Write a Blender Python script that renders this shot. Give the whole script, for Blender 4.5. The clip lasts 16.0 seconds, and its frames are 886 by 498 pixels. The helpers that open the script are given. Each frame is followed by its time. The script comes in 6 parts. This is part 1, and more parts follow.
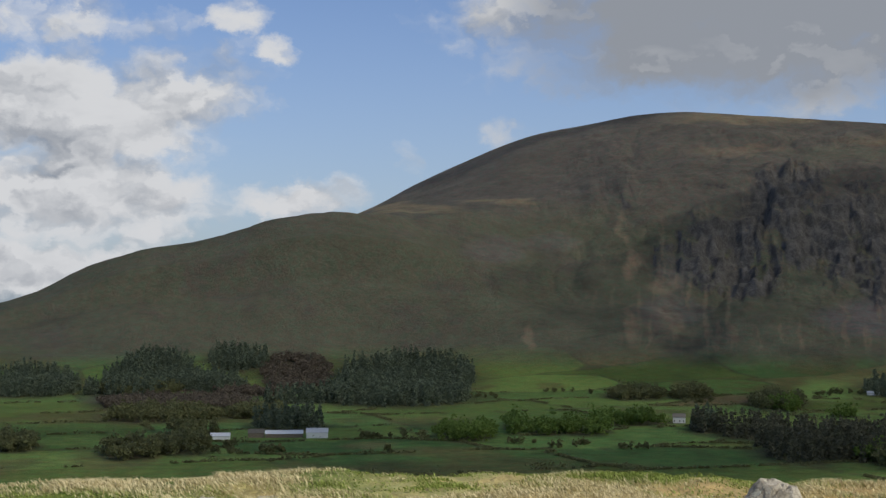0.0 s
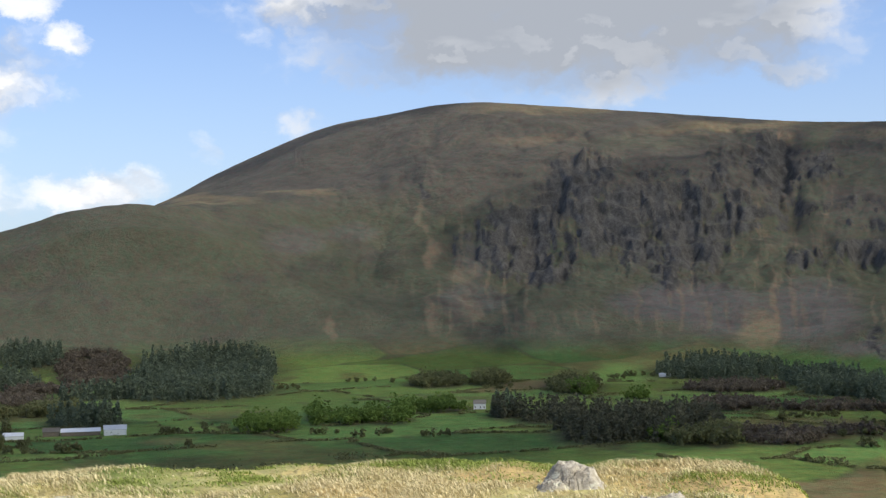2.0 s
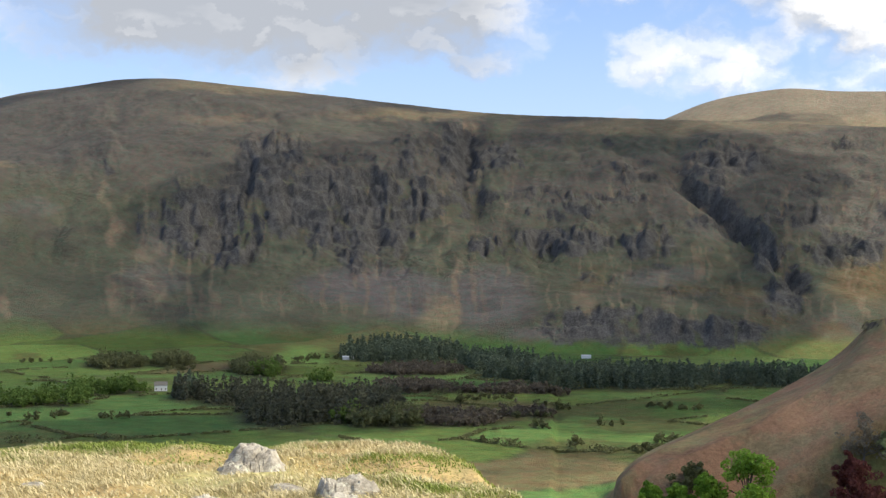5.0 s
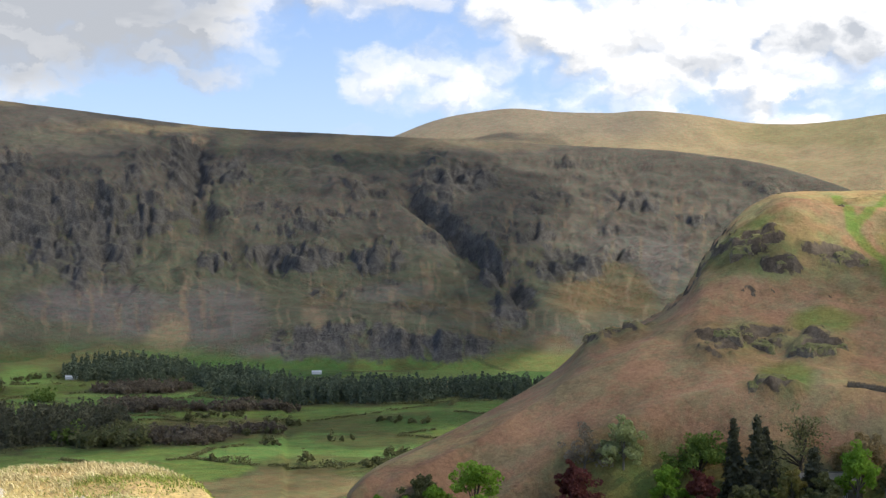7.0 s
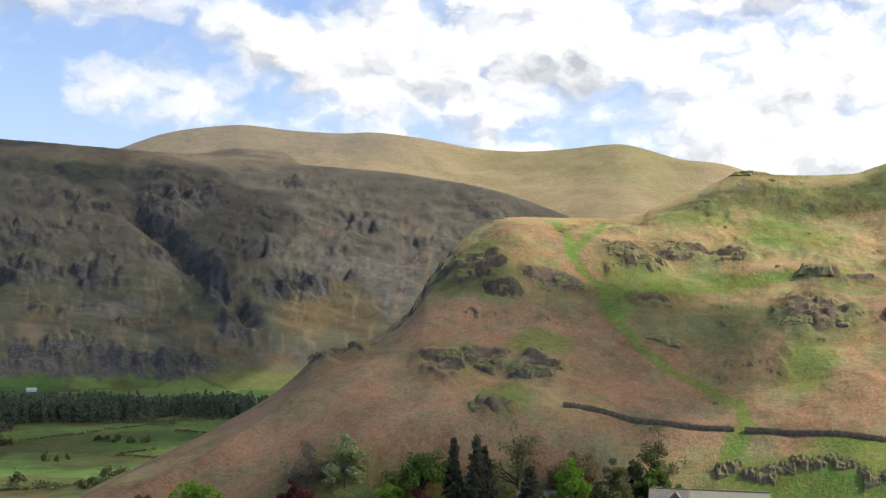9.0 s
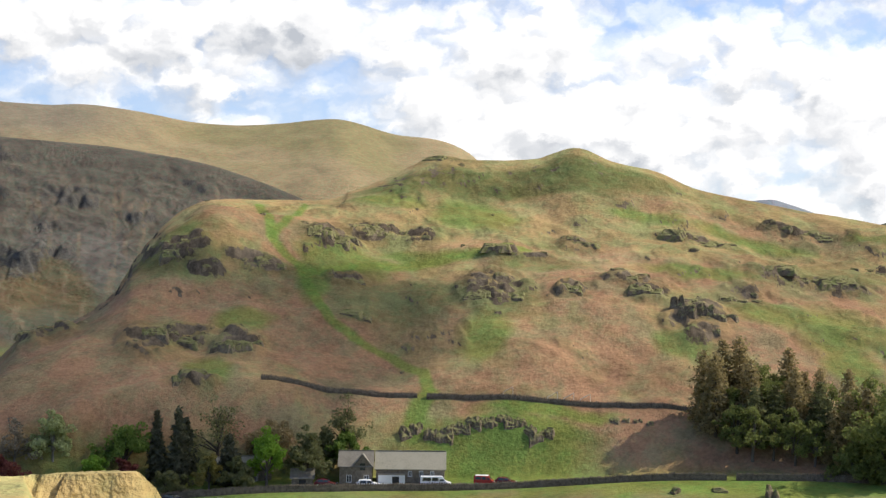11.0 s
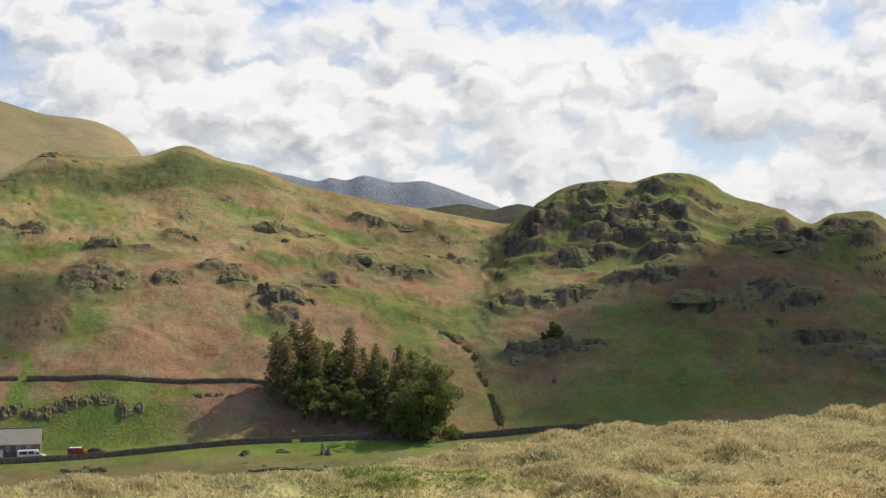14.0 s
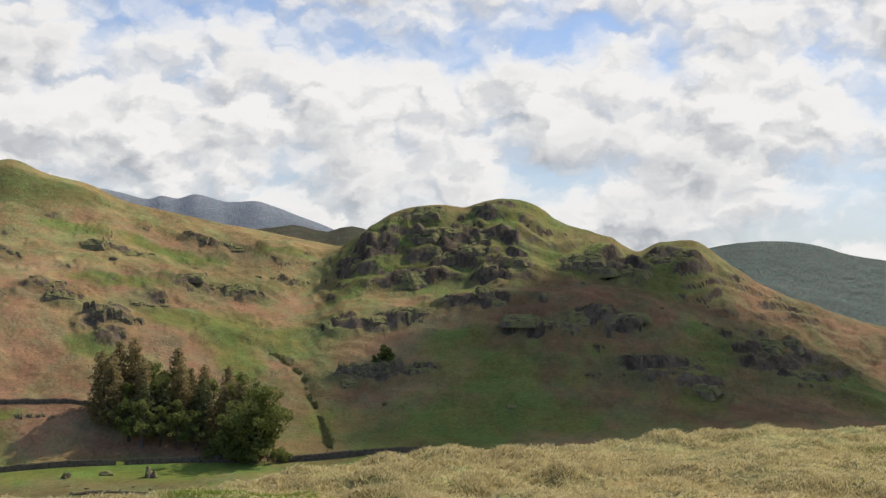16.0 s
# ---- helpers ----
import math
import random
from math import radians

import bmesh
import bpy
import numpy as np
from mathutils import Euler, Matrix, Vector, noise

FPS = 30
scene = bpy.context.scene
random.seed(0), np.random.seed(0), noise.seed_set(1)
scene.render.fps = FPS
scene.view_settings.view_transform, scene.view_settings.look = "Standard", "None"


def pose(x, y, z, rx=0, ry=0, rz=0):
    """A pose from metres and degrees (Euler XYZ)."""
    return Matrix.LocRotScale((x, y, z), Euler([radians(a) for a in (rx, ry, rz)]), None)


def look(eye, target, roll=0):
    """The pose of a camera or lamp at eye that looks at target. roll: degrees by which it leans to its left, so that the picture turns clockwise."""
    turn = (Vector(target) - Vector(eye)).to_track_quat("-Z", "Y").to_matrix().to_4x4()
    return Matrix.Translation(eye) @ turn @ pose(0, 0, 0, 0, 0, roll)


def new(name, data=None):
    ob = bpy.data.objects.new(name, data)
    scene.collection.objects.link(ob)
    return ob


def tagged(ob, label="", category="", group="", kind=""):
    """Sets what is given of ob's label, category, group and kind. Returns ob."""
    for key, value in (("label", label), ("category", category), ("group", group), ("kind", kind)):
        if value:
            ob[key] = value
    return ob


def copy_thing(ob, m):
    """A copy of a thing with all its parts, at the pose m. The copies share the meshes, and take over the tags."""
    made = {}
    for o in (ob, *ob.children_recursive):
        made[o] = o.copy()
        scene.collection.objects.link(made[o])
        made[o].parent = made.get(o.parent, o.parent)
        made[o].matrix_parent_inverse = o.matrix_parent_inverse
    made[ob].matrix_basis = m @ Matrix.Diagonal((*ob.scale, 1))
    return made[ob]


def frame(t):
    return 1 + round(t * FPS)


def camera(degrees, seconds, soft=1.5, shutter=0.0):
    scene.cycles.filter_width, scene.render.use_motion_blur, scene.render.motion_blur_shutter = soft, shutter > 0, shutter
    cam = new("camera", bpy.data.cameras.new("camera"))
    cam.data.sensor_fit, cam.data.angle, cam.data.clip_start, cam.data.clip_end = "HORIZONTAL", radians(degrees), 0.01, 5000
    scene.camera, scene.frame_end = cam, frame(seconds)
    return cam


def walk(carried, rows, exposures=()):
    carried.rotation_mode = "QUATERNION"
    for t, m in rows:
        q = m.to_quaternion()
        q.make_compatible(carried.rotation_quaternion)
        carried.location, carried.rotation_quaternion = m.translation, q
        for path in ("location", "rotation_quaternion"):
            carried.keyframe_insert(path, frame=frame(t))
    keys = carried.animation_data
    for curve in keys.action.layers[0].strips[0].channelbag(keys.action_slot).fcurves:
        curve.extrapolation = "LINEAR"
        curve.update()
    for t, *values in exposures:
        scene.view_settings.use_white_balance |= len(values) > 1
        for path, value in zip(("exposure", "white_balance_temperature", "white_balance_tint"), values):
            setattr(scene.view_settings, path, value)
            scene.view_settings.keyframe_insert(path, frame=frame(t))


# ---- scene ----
# Two stands on one grassy hill: first a knoll end, then a spot higher up the slope behind it.
STAND_A = Vector((0.0, 0.0, 100.0))
# Placed to fit the view: backing off to it imitates a zoom out.
STAND_B = Vector((-35.27, -48.54, 103.0))


def aim(place, yaw, pitch, roll):
    return pose(*place, 90 + pitch, 0, -yaw) @ pose(0, 0, 0, 0, 0, roll)


PATH_A = ((0.0, 0.0, 1.97, 0.07), (0.5, 2.0, 1.44, -0.11), (1.0, 3.97, 1.25, -0.47), (1.5, 6.01, 1.36, -0.87),
          (2.0, 7.98, 1.52, -0.91), (2.5, 9.87, 1.32, -0.88), (3.0, 11.82, 1.23, -0.98), (3.5, 14.12, 1.23, -0.99),
          (5.8, 24.55, 0.76, 0.34), (6.0, 25.77, 0.91, 0.13), (6.5, 28.68, 1.32, 0.11), (7.0, 31.23, 1.43, 0.11),
          (7.5, 33.5, 1.52, 0.23), (8.0, 36.97, 1.81, 0.5), (8.5, 39.86, 2.02, 0.86), (9.0, 42.1, 2.31, 1.13),
          (9.5, 46.05, 2.37, 1.22), (10.0, 49.98, 1.99, 1.11), (10.2, 50.99, 2.1, 1.0))
PATH_B = ((12.5, 57.72, 0.09, -0.52), (13.0, 60.64, 0.45, -0.54), (13.5, 64.05, 0.6, -0.34), (14.0, 66.85, 0.64, -0.3),
          (14.5, 68.64, 0.41, -0.18), (15.0, 70.42, 0.54, 0.34), (15.5, 72.41, 1.0, 0.9), (16.0, 73.54, 1.56, 0.63))
cam = camera(34.42, 16.0, soft=1.35)
rows = [(t, aim(STAND_A, *a)) for t, *a in PATH_A]
for k in range(1, 10):
    u = k / 10
    rows.append((10.3 + 2.1 * u, aim(STAND_A.lerp(STAND_B, u), 51.4 + 5.9 * u, 2.1 - 2.05 * u, 1.0 - 1.5 * u)))
rows += [(t, aim(STAND_B, *a)) for t, *a in PATH_B]
walk(cam, rows, exposures=((0.0, -0.55, 6250, 10), (0.5, -0.36, 6250, 10), (1.0, -0.16, 6250, 10), (2.0, 0.12, 6250, 10), (3.5, 0.28, 6300, 10), (6.0, 0.38, 6450, 10), (8.5, 0.36, 6500, 10), (10.0, 0.26, 6500, 10), (12.5, 0.22, 6550, 10),
                           (13.0, -0.08, 6550, 10), (14.0, -0.1, 6550, 10), (16.0, -0.18, 6550, 10)))

# ---- sky, clouds, sun ----
SUN_AZ, SUN_EL = 130.0, 45.0
world = bpy.data.worlds.new("sky")
scene.world = world
world.use_nodes = True


class Nodes:
    """Short hand for a node tree."""

    def __init__(self, tree):
        self.t = tree
        tree.nodes.clear()

    def link(self, a, b):
        self.t.links.new(a, b)

    def feed(self, socket, v):
        if isinstance(v, bpy.types.NodeSocket):
            self.t.links.new(v, socket)
        elif isinstance(v, (tuple, list)) and socket.type == "RGBA" and len(v) == 3:
            socket.default_value = (*v, 1)
        else:
            socket.default_value = v

    def math(self, op, a, b=0.0, c=0.0, clamp=False):
        n = self.t.nodes.new("ShaderNodeMath")
        n.operation, n.use_clamp = op, clamp
        for s, v in zip(n.inputs, (a, b, c)):
            self.feed(s, v)
        return n.outputs[0]

    def noise(self, vec, scale, detail=4.0, rough=0.55, distortion=0.0):
        n = self.t.nodes.new("ShaderNodeTexNoise")
        self.feed(n.inputs["Vector"], vec)
        n.inputs["Scale"].default_value, n.inputs["Detail"].default_value = scale, detail
        n.inputs["Roughness"].default_value, n.inputs["Distortion"].default_value = rough, distortion
        return n.outputs["Fac"]

    def ramp(self, v, lo, hi, a=0.0, b=1.0, smooth=True):
        n = self.t.nodes.new("ShaderNodeMapRange")
        n.interpolation_type = "SMOOTHSTEP" if smooth else "LINEAR"
        for s, x in zip(n.inputs, (v, lo, hi, a, b)):
            self.feed(s, x)
        return n.outputs[0]

    def mix(self, fac, a, b, mode="MIX"):
        n = self.t.nodes.new("ShaderNodeMix")
        n.data_type, n.blend_type, n.clamp_factor = "RGBA", mode, True
        self.feed(n.inputs[0], fac)
        self.feed(n.inputs[6], a)
        self.feed(n.inputs[7], b)
        return n.outputs[2]

    def vec(self, x, y, z=0.0):
        n = self.t.nodes.new("ShaderNodeCombineXYZ")
        for s, v in zip(n.inputs, (x, y, z)):
            self.feed(s, v)
        return n.outputs[0]

    def node(self, kind):
        return self.t.nodes.new(kind)


N = Nodes(world.node_tree)
coord = N.node("ShaderNodeTexCoord")
xyz = N.node("ShaderNodeSeparateXYZ")
N.link(coord.outputs["Generated"], xyz.inputs[0])
az = N.math("MULTIPLY", N.math("ARCTAN2", xyz.outputs[0], xyz.outputs[1]), 57.2958)
el = N.math("MULTIPLY", N.math("ARCSINE", xyz.outputs[2]), 57.2958)
sky = N.node("ShaderNodeTexSky")
sky.sky_type, sky.sun_disc = "NISHITA", False
sky.sun_elevation, sky.sun_rotation = radians(SUN_EL), radians(SUN_AZ)
blue = N.mix(1.0, sky.outputs[0], (0.100, 0.115, 0.150), "MULTIPLY")

# Cumulus banks: azimuth, elevation, half width, half height (degrees), weight.
BANKS = ((-13.8, 7.3, 5.6, 2.0, 1.25), (-15.5, 4.2, 5.4, 1.8, 1.2), (-17, 1.2, 4.0, 1.0, 1.0), (-5.6, 4.0, 2.6, 0.9, 0.9), (-15, 10.6, 4, 1.2, 0.75),
         (-8, 11.2, 1.2, .8, .7), (-6.6, 9.9, .9, .5, .6), (12.8, 10.7, 8.0, 2.2, 1.65), (18.5, 11.6, 5.0, 1.3, 1.3), (2.5, 6.7, 1.5, .6, .7), (-1.5, 5.6, .9, .8, .55), (22.0, 8.2, 1.5, .7, .8),
         (24, 11.6, 6.0, 1.5, 1.25), (30.5, 8.6, 3.4, 1.5, 1.0), (37, 10.5, 5.0, 2.2, 1.0), (42, 8.7, 4.5, 1.9, 1.0), (27.5, 6.0, 1.0, .4, .6))
warp_a = N.math("MULTIPLY_ADD", N.noise(N.vec(az, N.math("MULTIPLY", el, 1.3), 3.1), 0.62, 5.0, 0.6), 3.0, -1.5)
warp_e = N.math("MULTIPLY_ADD", N.noise(N.vec(az, N.math("MULTIPLY", el, 1.3), 9.4), 0.62, 5.0, 0.6), 1.9, -0.95)
az_w, el_w = N.math("ADD", az, warp_a), N.math("ADD", el, warp_e)
cover = N.ramp(az, 26.0, 46.0, -0.62, 0.52)
for a, e, w, h, k in BANKS:
    dx = N.math("DIVIDE", N.math("SUBTRACT", az_w, a), w)
    dy = N.math("DIVIDE", N.math("SUBTRACT", el_w, e), h)
    d2 = N.math("ADD", N.math("MULTIPLY", dx, dx), N.math("MULTIPLY", dy, dy))
    cover = N.math("MAXIMUM", cover, N.math("MULTIPLY_ADD", d2, -0.5, k - 0.35))
high = N.ramp(el, 13.0, 24.0, 0.0, 0.35)
cover = N.math("ADD", cover, high)


def heaps(shift_a, shift_e, detail):
    """Billowing cloud tops: broad noise heaped up by rounded cells."""
    q = N.vec(N.math("MULTIPLY_ADD", az_w, 0.15, shift_a), N.math("MULTIPLY_ADD", el_w, 0.24, shift_e), 0.0)
    cell = N.node("ShaderNodeTexVoronoi")
    cell.feature = "SMOOTH_F1"
    cell.inputs["Scale"].default_value, cell.inputs["Detail"].default_value = 2.1, 2.5
    cell.inputs["Roughness"].default_value, cell.inputs["Smoothness"].default_value = 0.55, 0.35
    N.feed(cell.inputs["Vector"], q)
    return N.math("ADD", N.noise(q, 1.0, detail, 0.52, 0.1), N.math("MULTIPLY_ADD", cell.outputs["Distance"], -0.34, 0.29))


n1 = heaps(0.0, 0.0, 8.0)
l1 = heaps(0.0, 0.0, 4.0)
l2 = heaps(0.07, 0.15, 4.0)
dens = N.math("ADD", cover, N.math("MULTIPLY_ADD", n1, 2.2, -1.05))
alpha = N.ramp(dens, -0.25, N.math("SUBTRACT", N.ramp(az, 24.0, 40.0, 0.95, 0.6), N.ramp(az, -1.0, 4.0, 0.35, 0.0)))
lit = N.math("MULTIPLY_ADD", N.math("SUBTRACT", l1, l2), 3.4, 0.80, clamp=True)
thick = N.ramp(dens, 0.35, 1.5)
grey = N.noise(N.vec(N.math("MULTIPLY", az, 0.085), N.math("MULTIPLY", el, 0.24), 7.7), 1.0, 5.0, 0.6)
shade = N.math("MULTIPLY", thick, N.ramp(grey, 0.42, 0.60))
lit = N.math("SUBTRACT", lit, N.math("MULTIPLY", shade, 0.55), clamp=True)
under = N.math("MULTIPLY", N.ramp(N.math("ABSOLUTE", N.math("SUBTRACT", az, 13.0)), 8.0, 11.5, 1.0, 0.0), N.ramp(el, 6.6, 8.2, 0.0, 1.0))
lit = N.math("SUBTRACT", lit, N.math("MULTIPLY", under, N.ramp(l1, 0.35, 0.75, 0.84, 0.70)), clamp=True)
sunward = N.ramp(az, 20.0, 75.0, 0.0, 0.12)
cloud = N.mix(lit, (0.42, 0.45, 0.50), (0.99, 0.98, 0.97))
cloud = N.mix(N.math("MULTIPLY", N.ramp(az, 22.0, 44.0, 0.34, 0.0), N.ramp(az, -1.0, 4.0, 0.1, 1.0)), cloud, (0.40, 0.41, 0.43))
cloud = N.mix(sunward, cloud, (1.1, 1.1, 1.1))
col = N.mix(alpha, N.mix(N.ramp(el, 0.0, 16.0, 0.34, 0.05), blue, (0.74, 0.82, 0.92)), cloud)
back = N.node("ShaderNodeBackground")
N.link(col, back.inputs["Color"])
back.inputs["Strength"].default_value = 1.0
wout = N.node("ShaderNodeOutputWorld")
N.link(back.outputs[0], wout.inputs[0])

to_sun = Vector((math.sin(radians(SUN_AZ)) * math.cos(radians(SUN_EL)), math.cos(radians(SUN_AZ)) * math.cos(radians(SUN_EL)), math.sin(radians(SUN_EL))))
sun = new("sun", bpy.data.lights.new("sun", "SUN"))
sun.data.energy, sun.data.angle, sun.data.color = 4.3, radians(0.6), (1.0, 0.92, 0.79)
sun.matrix_world = look(to_sun * 1000, (0, 0, 0))

# ---- land: shape ----
def lattice(ix, iy, seed):
    h = (ix.astype(np.int64) * 374761393 + iy.astype(np.int64) * 668265263 + seed * 1442695041) & 0xFFFFFFFF
    h = ((h ^ (h >> 13)) * 1274126177) & 0xFFFFFFFF
    return ((h ^ (h >> 16)) & 0xFFFF) / 65535.0


def value_noise(x, y, seed=0):
    ix, iy = np.floor(x), np.floor(y)
    fx, fy = x - ix, y - iy
    fx, fy = fx * fx * fx * (fx * (fx * 6 - 15) + 10), fy * fy * fy * (fy * (fy * 6 - 15) + 10)
    a, b = lattice(ix, iy, seed), lattice(ix + 1, iy, seed)
    c, d = lattice(ix, iy + 1, seed), lattice(ix + 1, iy + 1, seed)
    return (a + (b - a) * fx) * (1 - fy) + (c + (d - c) * fx) * fy


def fbm(x, y, octaves=4, seed=0, gain=0.5):
    """Between about -1 and 1."""
    total, amp, norm = 0.0, 1.0, 0.0
    for o in range(octaves):
        total = total + amp * (2 * value_noise(x * 2 ** o + 17.3 * o, y * 2 ** o - 9.1 * o, seed + o) - 1)
        norm += amp
        amp *= gain
    return total / norm


def ridged(x, y, octaves=4, seed=0):
    """0 in the creases, 1 on the ribs."""
    total, amp, norm = 0.0, 1.0, 0.0
    for o in range(octaves):
        total = total + amp * np.abs(2 * value_noise(x * 2 ** o + 5.7 * o, y * 2 ** o + 3.3 * o, seed + o) - 1)
        norm += amp
        amp *= 0.5
    return np.clip(total / norm * 1.6, 0, 1)


def step(v, lo, hi):
    t = np.clip((v - lo) / (hi - lo), 0, 1)
    return t * t * (3 - 2 * t)


def line(a, *pairs):
    """A smooth curve through (azimuth, value) pairs."""
    xs, ys = np.array(pairs[0::2], float), np.array(pairs[1::2], float)
    m = np.gradient(ys, xs)
    d = np.diff(ys) / np.diff(xs)
    m[1:-1] = np.where(d[:-1] * d[1:] <= 0, 0, m[1:-1])
    m[0] = m[-1] = 0
    a = np.clip(a, xs[0], xs[-1])
    i = np.clip(np.searchsorted(xs, a) - 1, 0, len(xs) - 2)
    h = xs[i + 1] - xs[i]
    t = (a - xs[i]) / h
    return ((1 + 2 * t) * (1 - t) ** 2 * ys[i] + t * (1 - t) ** 2 * h * m[i] + t * t * (3 - 2 * t) * ys[i + 1] + t * t * (t - 1) * h * m[i + 1])


def sweep(r, *knots):
    """A profile outwards: knots (distance, height), arrays that broadcast with r; soft at the knots."""
    z = np.broadcast_to(knots[0][1], r.shape).astype(float).copy()
    for (r0, z0), (r1, z1) in zip(knots[:-1], knots[1:]):
        t = np.clip((r - r0) / np.maximum(r1 - r0, 1e-6), 0, 1)
        t = t * 0.72 + 0.28 * t * t * (3 - 2 * t)
        z += (z1 - z0) * t
    return z


def tan(deg):
    return np.tan(np.radians(deg))


def near_hill(x, y, a):
    """The hill on which the camera stands: a spur from the knoll end back up to the second stand, and its flanks."""
    ux, uy = STAND_B.x / 60.0, STAND_B.y / 60.0
    s = x * ux + y * uy
    sc = np.clip(s, 0, 260)
    d = np.hypot(x - sc * ux, y - sc * uy)
    w = line(a, -180, 10, -120, 22, -30, 14.4, -17, 12.8, -10, 13.1, 6, 13.35, 12, 13.15, 18, 12.8, 20.5, 12.4, 21.4, 11.7, 22.3, 10.7, 23.3, 10.2, 24.8, 8.6, 27, 5.5, 30, 2.5, 120, 2.0, 180, 6)
    side = (x * -uy + y * ux)  # to the pass side of the spur
    w = np.where((s > 0) & (side > 0), 0.4, w)
    q = np.maximum(d - w, 0)
    fall = np.interp(q, [0, 3, 8, 15, 30, 80, 140, 400, 620, 900], [0, 0.6, 2.2, 5.0, 10.5, 24, 38, 80, 96, 99])
    fall = fall + np.minimum(q * 0.9, 4.5) * np.where(s > 0, side > 0, step(a, 22, 40) * (a < 170))
    fall = fall + np.minimum(q * 1.1, 7.0) * (side > 0) * step(s, -6, 2)
    z = 98.38 + 3 * np.clip(s / 60, 0, 1) + 0.9 * step(s, 60, 90) - fall
    ripple = 0.09 * fbm(x * 0.6, y * 0.6, 4, 11) + 0.06 * fbm(x * 2.1, y * 2.1, 3, 12)
    return z + ripple * np.clip((d - 1) / 3, 0, 1) + 0.6 * fbm(x / 14, y / 14, 3, 13) * np.clip(q / 20, 0, 1)


# Bare crags of the hill and of the knoll: azimuth, distance, half width (degrees), half depth (metres).
HILL_CRAGS_A = ((43.6, 300, 1.0, 4.7), (44.5, 294, 0.7, 1.5), (46.7, 300, 1.2, 2.2), (49.9, 318, 1.0, 3.7), (51.4, 326, 1.1, 4.7), (53.3, 327, 0.9, 4.5), (42.1, 264, 0.9, 7.1), (43.9, 269, 1.0, 3.7),
                (46.0, 265, 0.9, 5.3), (44.2, 246, 0.9, 1.5), (38.0, 283, 1.1, 8.0), (57.7, 315, 1.4, 1.5), (54.5, 376, 0.9, 5.0), (50.4, 300, 0.7, 3.4), (51.0, 280, 0.6, 1.5))
HILL_CRAGS_B = ((65.3, 287, 1.1, 10.0), (66.9, 303, 0.8, 5.8), (62.4, 300, 0.8, 2.8), (63.4, 295, 0.7, 4.2), (56.8, 295, 1.2, 9.0), (68.7, 320, 1.1, 2.2), (70.8, 322, 1.2, 2.8), (72.3, 342, 1.6, 4.0),
                (60.2, 328, 0.7, 4.0), (65.0, 340, 1.6, 1.6), (68.9, 362, 1.3, 1.5), (59.9, 293, 0.5, 2.6))
KNOLL_CRAGS = ((76.2, 340, 1.3, 6.5), (78.4, 351, 1.2, 2.9), (80.5, 333, 1.6, 4.3), (83.0, 323, 1.2, 8.0), (78.6, 324, 1.9, 2.0), (81.9, 338, 1.6, 3.1), (85.9, 332, 0.9, 2.9), (87.9, 335, 1.1, 9.0), (89.9, 342, 1.2, 6.1),
               (77.1, 297, 1.9, 4.2), (78.7, 299, 1.6, 2.6), (82.2, 302, 1.6, 3.6), (78.8, 274, 2.1, 3.5), (88.4, 296, 1.6, 2.0), (91.8, 282, 2.5, 4.7), (79.3, 341, 1.3, 2.3), (96.0, 306, 2.2, 14.0), (85.4, 291, 1.6, 1.6), (81.9, 352, 0.8, 3.6))


def spots(a, r, places, grow=1.0):
    """1 inside soft ellipses of (azimuth, distance, half width, half depth), 0 outside."""
    k = np.zeros(np.shape(a))
    for ca, cr, wa, wr in places:
        near = (np.abs(a - ca) < 2.2 * wa * grow) & (np.abs(r - cr) < 2.2 * wr * grow)
        if np.any(near):
            d = ((a - ca) / (wa * grow)) ** 2 + ((r - cr) / (wr * grow)) ** 2
            k = np.maximum(k, np.clip(1.5 - 0.9 * d, 0, 1))
    return k


def knobs(x, y):
    """1 on the small rocky knobs that stud the hill."""
    return step(fbm(x / 9, y / 9, 5, 88, 0.6) + 0.30 * fbm(x / 45, y / 45, 2, 87), 0.17, 0.42)


